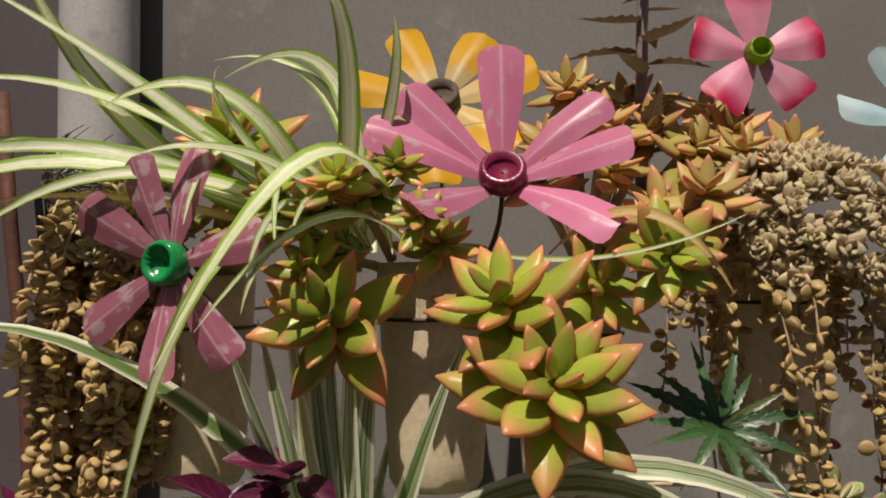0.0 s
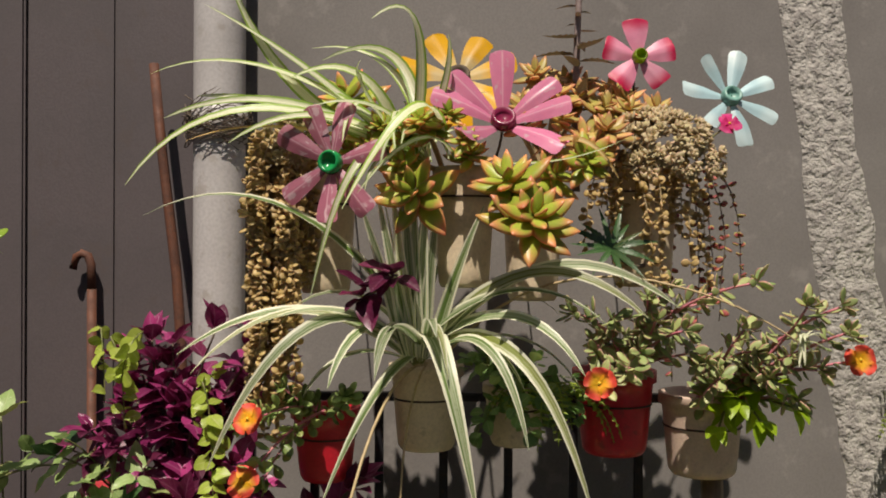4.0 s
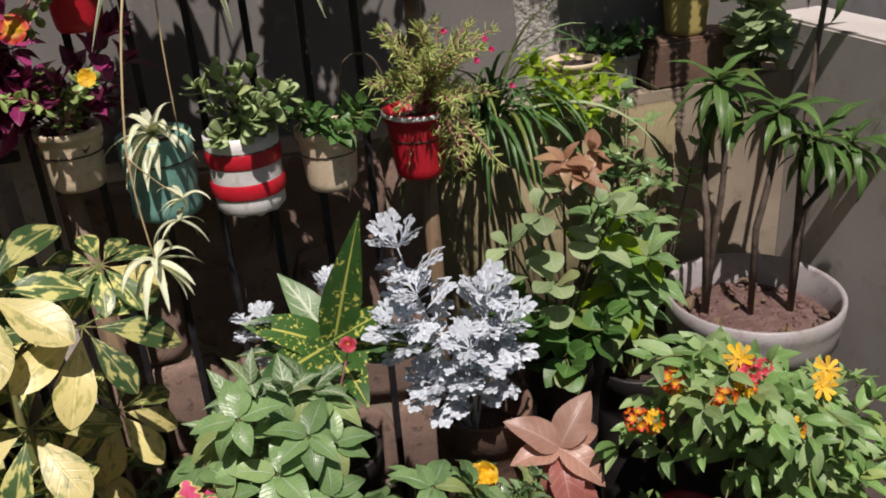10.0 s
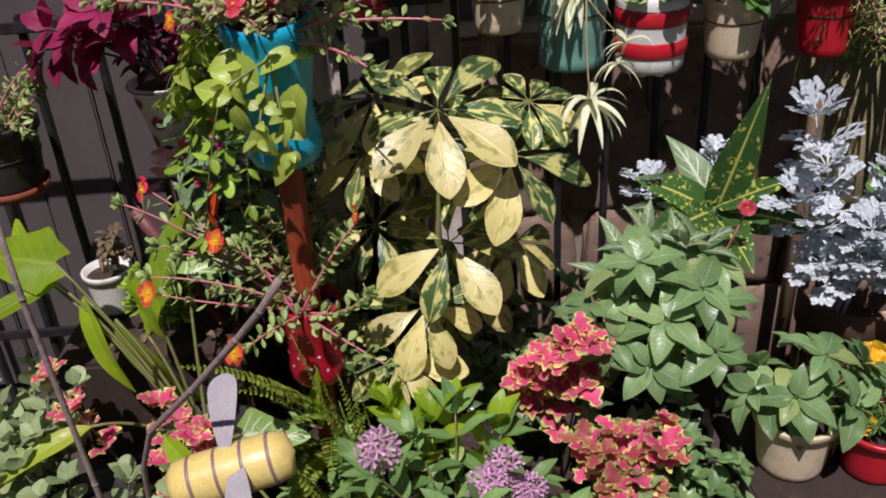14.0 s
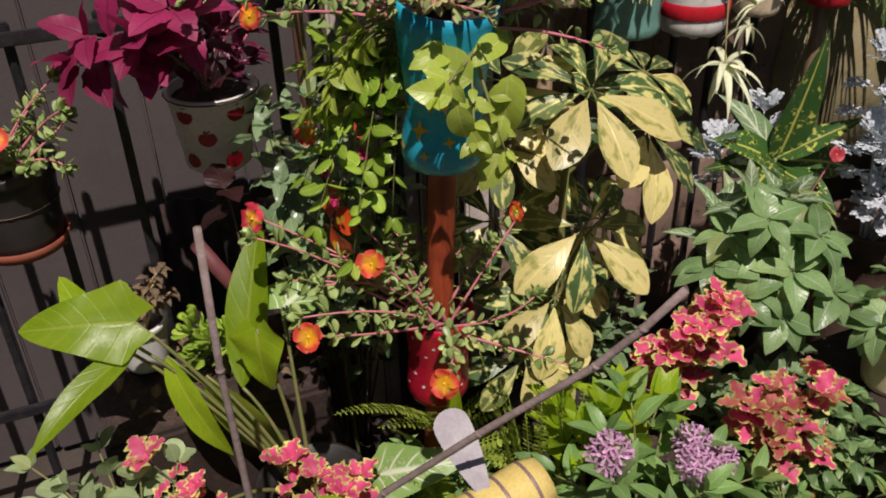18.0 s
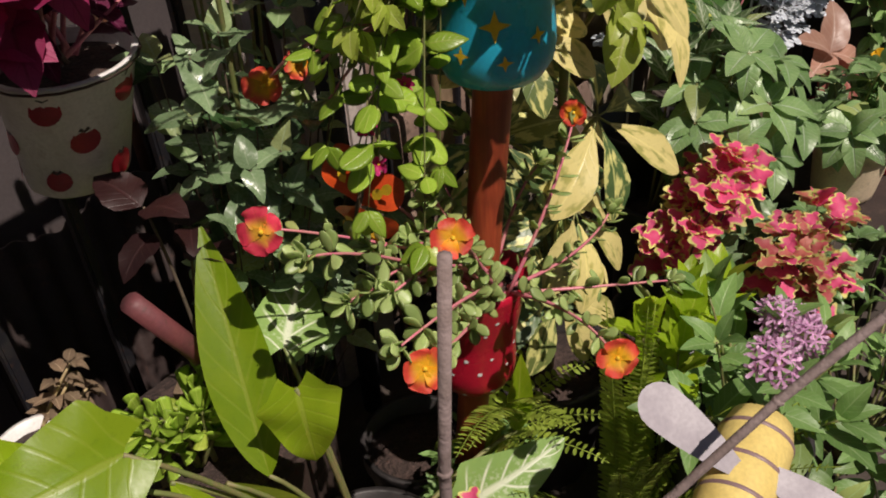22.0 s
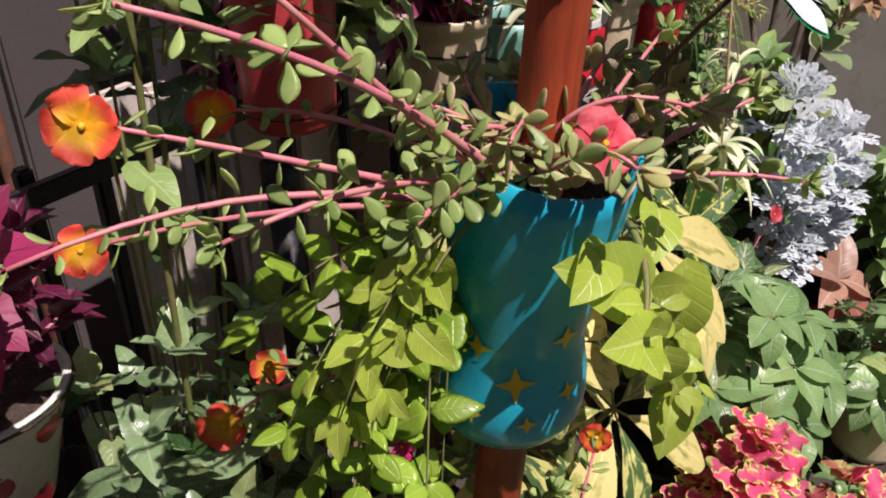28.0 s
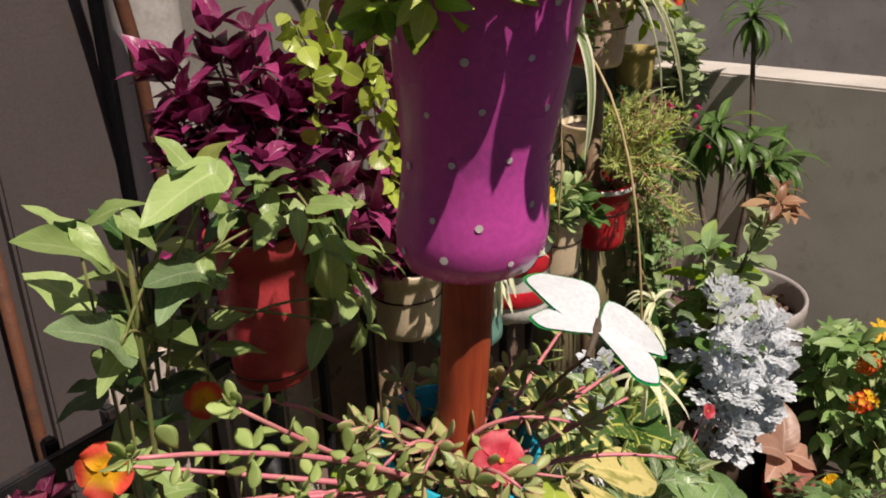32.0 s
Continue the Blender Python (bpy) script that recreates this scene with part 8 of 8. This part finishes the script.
for p, way, L, m_ in (
    ((-0.925, 0.49, 0.49), (0.076, 0.125, 0.215), 0.265, mb[0]), ((-0.843, 0.528, 0.586), (0.095, 0.066, 0.012), 0.130, my[0]), ((-0.895, 0.455, 0.615), (-0.01, -0.02, -0.11), 0.115, mh[0]),
    ((-1.05, 0.50, 0.645), (-0.20, 0.03, 0.03), 0.16, mh[0]), ((-1.055, 0.50, 0.604), (-0.11, -0.08, 0.0), 0.20, mb[1]), ((-0.973, 0.49, 0.53), (0.095, -0.03, -0.25), 0.29, mb[1]), ((-1.08, 0.52, 0.60), (-0.07, 0.02, 0.11), 0.13, mh[1]), ((-1.02, 0.50, 0.575), (0.03, -0.09, -0.15), 0.20, mb[1])) + (
    ((-0.87, 0.30, 0.42), (0.5, -0.6, -0.2), 0.16, mb[0]), ((-1.0, 0.34, 0.42), (-0.8, -0.5, 0.0), 0.17, mb[1]), ((-0.76, 0.36, 0.36), (0.5, -0.4, 0.3), 0.14, my[1]), ((-0.63, 0.38, 0.345), (0.02, -0.05, 0.9), 0.13, mb[0]), ((-0.66, 0.16, 0.33), (-0.2, -0.6, 0.5), 0.14, mb[1])):
    put("leaf", m_, aim(p, way, Vector((-0.5, -0.6, 0.7)), L), arr)
    part("stalk", Geo().add(*tube(bez((-0.85, 0.44, 0.255), (Vector(p) + Vector((-0.85, 0.44, 0.3))) / 2 + Vector((0, 0, 0.04)), p), 0.004, 0.0025, 6)), M["stem_green"], arr)

# ferns low down
rng = random.Random(88)
fern((-0.63, 0.485, 0.20), "bright fern fronds round the post", [(rng.uniform(195, 350), rng.uniform(30, 70), rng.uniform(0.20, 0.30), 0.06, rng.uniform(0.8, 1.6)) for _ in range(15)], 89)
fern((-0.53, 0.27, 0.08), "upright narrow fern fronds", [(rng.uniform(150, 360), rng.uniform(60, 88), rng.uniform(0.34, 0.44), 0.05, rng.uniform(0.4, 0.9)) for _ in range(12)], 90)
up_fern = thing("fern", (-0.50, 0.27, 0.06), "upright bright fern with rows of rounded leaflets", "fern", "ferns")
for tx, ty, tz, W in ((-0.625, 0.24, 0.600, 0.062), (-0.60, 0.235, 0.545, 0.066), (-0.545, 0.23, 0.535, 0.060), (-0.50, 0.24, 0.500, 0.062), (-0.575, 0.27, 0.500, 0.058), (-0.45, 0.26, 0.465, 0.055)):
    b_ = Vector((-0.50 + 0.3 * (tx + 0.54), 0.27, 0.06))
    d_ = Vector((tx, ty, tz)) - b_
    frond(up_fern, b_, d_ + Vector((0, 0.03, 0.10)), d_.length * 1.04, W, 0.45, rng)
side_fern = thing("fern", (-0.60, 0.40, 0.34), "fern fronds reaching out beside the red bottle", "fern", "ferns")
for tx, ty, tz in ((-0.80, 0.33, 0.56), (-0.70, 0.30, 0.52), (-0.75, 0.36, 0.46), (-0.66, 0.28, 0.44)):
    d_ = Vector((tx, ty, tz)) - Vector((-0.60, 0.40, 0.34))
    frond(side_fern, (-0.60, 0.40, 0.34), d_ + Vector((0, 0, 0.06)), d_.length * 1.05, 0.058, 0.7, rng)
leafy("round_creeper", "round dull green leaves of a creeper", (-1.10, 0.36, 0.25), [(-1.17 + 0.14 * math.cos(i * 2.4) * (i / 24) ** 0.5, 0.40 + 0.13 * math.sin(i * 2.4) * (i / 24) ** 0.5, 0.41 + 0.05 * math.sin(i * 1.9)) for i in range(24)], leaves("round_dull", "grey_green", [blade(1, 0.9, "round", 0.3, 0.1, 6, 4, 0.1), blade(1, 0.8, "ovate", 0.5, 0.1, 6, 4, 0.1)]), 0.042, 112, nodes=3, start=0.4, spread=0.3)
leafy("coleus", "small raspberry coleus among the low leaves", (-0.88, 0.33, 0.0), [(-0.896, 0.384, 0.42), (-0.83, 0.31, 0.40), (-0.86, 0.35, 0.41), (-0.87, 0.29, 0.37), (-1.08, 0.42, 0.47), (-0.80, 0.34, 0.39), (-1.03, 0.36, 0.44)], COL, 0.045, 113, "stem_dark", 2, 0.75, 2, 0, 40, 0.2, 0.0025, top=6)
leafy("low_greens", "mixed low green leaves filling the gaps", (-0.15, 0.05, 0.0), [(-0.1 + 0.5 * math.cos(i * 2.4) * (i / 30) ** 0.5, 0.05 + 0.14 * math.sin(i * 2.4), 0.24 + 0.05 * math.sin(i)) for i in range(30)], PEN, 0.06, 114, nodes=3, start=0.6, spread=0.3, bow=0.6)
leafy("dry_stalks", "dry curled brown stalks in the white pot", (-1.05, 0.70, 0.50), [(-1.01, 0.66, 0.60), (-1.02, 0.65, 0.58), (-0.99, 0.67, 0.57), (-1.0, 0.66, 0.62)], leaves("dry", "dry", [blade(1, 0.6, "ovate", 1.6, 0.5, 6, 4, 0.4)]), 0.025, 115, "stem_tan", 4, 0.5)

# ---- ornaments and sticks ----
bee = thing("bee_ornament", (-0.70, 0.085, 0.50), "yellow plastic bottle bee with thin dark rings and greyish wings", "garden ornament")
BA, BB = Vector((-0.790, 0.075, 0.520)), Vector((-0.622, 0.098, 0.548))
ax = (BB - BA).normalized()
basis = aim((0, 0, 0), ax.cross(Vector((0, 1, 0.2))), ax).to_3x3().to_4x4()
Lb = (BB - BA).length
put("bottle_body", Geo().add(*lathe([(0.001, 0), (0.022, 0), (0.034, 0.012), (0.036, 0.04), (0.036, Lb - 0.03), (0.030, Lb - 0.008), (0.001, Lb)], (0, 0, 0), 28)).mesh("bottle_body", M["bee_yellow"]), Matrix.Translation(BA) @ basis, bee)
for k in range(4):
    z = Lb * (0.18 + 0.21 * k)
    put("stripe", Geo().add(*lathe([(0.0358, z), (0.0366, z + 0.0008), (0.0366, z + 0.0042), (0.0358, z + 0.005)], (0, 0, 0), 28)).mesh("stripe", M["mauve_stripe"]), Matrix.Translation(BA) @ basis, bee)
wm = Geo().add(*blade(1, 0.40, "petal", 0.1, 0.05, 12, 6)).mesh("wing", M["silver_wing"])
mid = BA.lerp(BB, 0.5) + Vector((0, 0, 0.034))
put("wing", wm, aim(mid + Vector((-0.005, 0.0, -0.004)), (-0.10, 0.80, 0.50), Vector((-0.3, -0.7, 0.8)), 0.115), bee)
put("wing", wm, aim(mid + Vector((0.01, -0.006, -0.004)), (0.10, -0.85, -0.30), Vector((-0.3, -0.3, 0.9)), 0.10), bee)
part("wire", Geo().add(*tube([tuple(BA.lerp(BB, 0.5)), (-0.70, 0.085, 0.3), (-0.695, 0.09, 0.0)], 0.002, n=5)), M["wire"], bee)

def butterfly(at, wings, face, mat, label, foot, spots=0, under=None):
    """Wings as (direction, length, width); a body and a wire to the foot."""
    t = thing("butterfly_ornament", foot, label, "garden ornament", "butterflies")
    at, face = Vector(at), Vector(face).normalized()
    for k, (way, L, w) in enumerate(wings):
        d = Vector(way).normalized()
        me = Geo().add(*blade(L, L * w, "obovate", 0.35, 0.10, 14, 6, 0.06, seed=k)).mesh("wing", M[mat])
        ob = put("wing", me, aim(at + face * 0.002 * k, d, face), t)
        if under:
            put("underside", Geo().add(*blade(L * 1.04, L * w * 1.08, "obovate", 0.35, 0.10, 14, 6, 0.06, seed=k)).mesh("underside", M[under]), aim(at + face * (0.002 * k - 0.0016), d, face), ob, "green back of the wing")
        for j in range(spots):
            sp = Geo().add(*blade(0.016, 0.010, "round", 0.0, 0.0, 6, 4)).mesh("spot", M["yellow"])
            put("spot", sp, aim(at + face * (0.006 + 0.002 * k) + d * L * (0.40 + 0.22 * j), d + wide(random.Random(k), 0.4), face), ob)
    up = Vector(wings[0][0]).normalized() + Vector(wings[1][0]).normalized()
    up = (up - face * up.dot(face)).normalized()
    part("body", Geo().add(*tube([at + up * 0.022, at + face * 0.004, at - up * 0.026], 0.0035, 0.0025, 6)), M["stem_dark"], t)
    part("wire", Geo().add(*tube(bez(at - up * 0.02 - face * 0.006, (at + Vector(foot)) / 2 + Vector((0.01, 0.02, 0)), foot), 0.0016, n=5)), M["wire"], t)
    return t


butterfly((-0.580, 0.297, 1.178), (((0.051, 0.070, 0.033), 0.086, 0.74), ((0.070, -0.025, -0.013), 0.074, 0.84), ((-0.016, 0.041, 0.016), 0.050, 0.55), ((0.005, -0.048, -0.021), 0.058, 0.62)), (0.04, -0.43, 0.90), "white_wing", "white plastic butterfly with a green underside on a wire", (-0.585, 0.38, 1.02), under="green_cap")
butterfly((-0.765, 0.47, 0.745), (((0.10, 0.50, 0.65), 0.062, 0.80), ((0.32, -0.60, 0.40), 0.050, 0.80), ((0.05, 0.45, -0.7), 0.042, 0.85), ((0.25, -0.40, -0.75), 0.052, 0.85)), (-0.90, -0.28, 0.12), "orange_wing", "orange plastic butterfly with yellow spots beside the post", (-0.71, 0.46, 0.50), 2)


def stick(pts, r0, r1, label, mat="twig", name="twig"):
    P = [Vector(p) for p in pts]
    g = Geo().add(*tube(P, r0, r1, 8))
    rng = random.Random(len(label))
    for i in range(1, len(P) - 1):
        if name == "twig":
            g.add(*ball(P[i], r0 * 1.25, 5, 0.7))
    tagged(part(name, g, M[mat], None), label, "twig")


stick(((-0.89, 0.20, 0.0), (-0.885, 0.20, 0.32), (-0.862, 0.175, 0.47), (-0.821, 0.136, 0.57), (-0.728, 0.07, 0.686), (-0.639, -0.009, 0.81), (-0.603, -0.029, 0.858), (-0.574, -0.046, 0.905)), 0.0045, 0.0042, "bent grey-brown twig that arches over the low plants")
stick(((-0.96, 0.23, 0.0), (-0.965, 0.225, 0.4), (-0.972, 0.215, 0.75), (-0.967, 0.208, 0.934)), 0.0048, 0.0042, "straight grey-brown twig stuck in a pot")
stick(((-0.452, 0.90, 0.0), (-0.483, 0.93, 1.33), (-0.495, 0.94, 1.45), (-0.523, 0.95, 1.65), (-0.541, 0.96, 1.80)), 0.009, 0.008, "rusty dark brown rod leaning at the gate", "rod_rust", "rod")
cane = thing("cane", (-0.66, 1.0, 0.0), "dull brown cane with a hooked handle on the gate", "cane")
part("shaft", Geo().add(*tube([(-0.66, 1.003, 0.0), (-0.663, 1.003, 1.42)], 0.008, 0.008, 10)), M["rod_rust"], cane)
part("handle", Geo().add(*tube([(-0.663, 1.003, 1.42), (-0.664, 1.003, 1.462), (-0.670, 1.003, 1.478), (-0.680, 1.003, 1.482), (-0.690, 1.003, 1.476), (-0.696, 1.003, 1.455)], 0.0078, 0.007, 10)), M["rod_rust"], cane)

leafy("jade_bush", "small pale green succulent in the trough", (-0.92, 0.62, 0.415), [(-0.93 + 0.05 * math.cos(i * 2.4), 0.61 + 0.03 * math.sin(i * 2.4), 0.505 + 0.03 * math.sin(i)) for i in range(12)], leaves("pale_spoon", "aptenia_green", [fleshy(1, 0.6, 0.10, "spoon", 0.3, 6, 6)]), 0.032, 116, nodes=3, start=0.5, join=True, top=6)

bl_ = thing("small_flower_stem", (-0.05, 0.47, 0.30), "stem with a small pink balsam flower", "flower")
part("stem", Geo().add(*tube(bez((-0.05, 0.47, 0.30), (0.05, 0.46, 0.5), (0.086, 0.41, 0.69)), 0.002, 0.0014, 5)), M["stem_pink"], bl_)
flower5(bl_, (0.086, 0.405, 0.70), (-0.3, -0.9, 0.3), 0.015, "pet_pinkred", 5, 3, 0.4)

# maroon taken near black, so the colour carries the shade below the cup
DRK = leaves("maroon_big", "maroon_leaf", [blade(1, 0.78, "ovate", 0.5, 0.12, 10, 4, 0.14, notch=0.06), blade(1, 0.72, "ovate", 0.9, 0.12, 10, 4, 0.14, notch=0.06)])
leafy("dark_coleus", "coleus with large maroon leaves, darkened for the shade below the cup", (-0.88, 0.64, 0.415), [(-0.88, 0.65, 0.74), (-0.83, 0.66, 0.68)], DRK, 0.072, 119, "stem_dark", 1, 0.85, 1, -20, 20, 0.3, 0.003, top=2)

# leaves over the rim of the tall red pot
leafy("pale_leaved_creeper", "fresh green shoots over the rim of the red pot", (-0.505, 0.725, 1.145), [(-0.60, 0.665, 1.215), (-0.555, 0.66, 1.235), (-0.455, 0.655, 1.185), (-0.445, 0.655, 1.12)], leaves("fresh_big", "fresh", []) + IVYL[:1], 0.044, 120, "stem_green", 2, 0.55, 2, -10, 35, 0.4, 0.002, top=3)
leafy("purple_spiderwort", "purple shoots hanging over the red pot", (-0.505, 0.735, 1.14), [(-0.53, 0.69, 1.24), (-0.49, 0.68, 1.22), (-0.45, 0.67, 1.19), (-0.56, 0.70, 1.21), (-0.44, 0.66, 1.14)], PURP + PURD, 0.05, 121, "stem_dark", 2, 0.5, 2, -10, 40, 0.4, 0.0025, top=5)
# small white flowers low down, tiny magenta ones in the hanging column
wf = thing("small_flower_stem", (-0.09, 0.31, 0.0), "low stems with small white flowers", "flower")
for k, (x, y, z) in enumerate(((-0.091, 0.30, 0.235), (-0.13, 0.285, 0.25), (-0.06, 0.29, 0.245))):
    part("stem", Geo().add(*tube(bez((-0.09, 0.31, 0.0), (x, y + 0.02, z * 0.5), (x, y, z)), 0.0016, 0.0011, 5)), M["stem_green"], wf)
    flower5(wf, (x, y, z), (-0.4, -0.6, 0.7), 0.012, "pet_white", 5, k, 0.3)
mf = thing("small_flower_stem", (-0.70, 0.47, 0.93), "tiny magenta flowers on the hanging green column", "flower")
for k, (x, y, z) in enumerate(((-0.775, 0.44, 0.845), (-0.765, 0.44, 0.80), (-0.72, 0.44, 0.86))):
    part("stem", Geo().add(*tube(bez((-0.70, 0.47, 0.93), (x + 0.02, y + 0.01, z + 0.05), (x, y, z)), 0.0012, 0.0009, 5)), M["stem_green"], mf)
    flower5(mf, (x, y, z), (-0.8, -0.5, 0.2), 0.011, "pet_magenta", 8, k, 0.6, 0.4)

# foliage that closes the gaps
IVG = leaves("ivy_gloss", "ivy", [blade(1, 0.80, "heart", 0.4, 0.15, 8, 4, 0.18, back=0.2), blade(1, 0.72, "heart", 0.8, 0.18, 8, 4, 0.22, back=0.2), blade(1, 0.62, "ovate", 0.6, 0.15, 8, 4, 0.15)])
rng = random.Random(301)
leafy("ivy", "glossy ivy with drooping heart leaves on the railing", (-0.70, 0.80, 0.0), [(rng.uniform(-0.80, -0.60), rng.uniform(0.60, 0.70), rng.uniform(0.52, 0.92)) for _ in range(10)], IVG, 0.046, 302, "stem_dark", 3, 0.72, 2, -20, 25, 0.4, 0.0022, bow=0.1, top=3)


def filler(label, mid, spread, n, L, seed, key, base_z=0.0, nodes=4):
    rng = random.Random(seed)
    tips = [(mid[0] + rng.uniform(-1, 1) * spread[0], mid[1] + rng.uniform(-1, 1) * spread[1], mid[2] + rng.uniform(-1, 1) * spread[2]) for _ in range(n)]
    leafy("low_shrub", label, (mid[0], mid[1], base_z), tips, LEAVES[key], L, seed, "stem_dark", nodes, 0.45, 2, -5, 40, 0.4, 0.002, True, bow=0.2, top=5)


filler("dark small-leaved shrub under the umbrella plant", (-0.30, 0.56, 0.40), (0.16, 0.06, 0.08), 22, 0.042, 311, "ivy_gloss")
filler("fresh low leaves round the foot of the post", (-0.64, 0.42, 0.24), (0.12, 0.06, 0.05), 14, 0.036, 312, "pentas")
filler("low dull leaves along the bed", (-0.98, 0.24, 0.34), (0.20, 0.08, 0.06), 26, 0.044, 313, "round_dull")
filler("leafy shrub between the tub and the rose", (0.82, 0.80, 0.80), (0.14, 0.06, 0.12), 26, 0.050, 314, "impatiens")
filler("pale leaves of a shrub at the end of the ledge", (1.17, 0.90, 1.04), (0.09, 0.05, 0.10), 16, 0.055, 315, "round_grey", 0.8605)
filler("green leaves in front of the tub", (0.98, 0.40, 0.34), (0.14, 0.04, 0.05), 18, 0.055, 316, "lanleaf")
filler("dark leaves between the bench pots", (0.30, 0.29, 0.40), (0.06, 0.05, 0.04), 10, 0.038, 317, "ivy_gloss", 0.339)
filler("low leaves between the dark red pots", (0.585, 0.30, 0.20), (0.06, 0.06, 0.07), 16, 0.045, 331, "pentas")
filler("low leaves under the flame flowers", (0.86, 0.26, 0.27), (0.10, 0.06, 0.08), 24, 0.055, 332, "lanleaf")
filler("mixed leaves below the coleus", (-0.28, 0.20, 0.26), (0.18, 0.08, 0.06), 24, 0.040, 318, "pentas")
filler("small green leaves in front of the bench", (-0.04, 0.18, 0.33), (0.09, 0.06, 0.06), 22, 0.042, 319, "impatiens")
filler("green leaves behind the small coleus", (-0.10, 0.30, 0.36), (0.10, 0.04, 0.06), 14, 0.045, 320, "ivy_gloss")
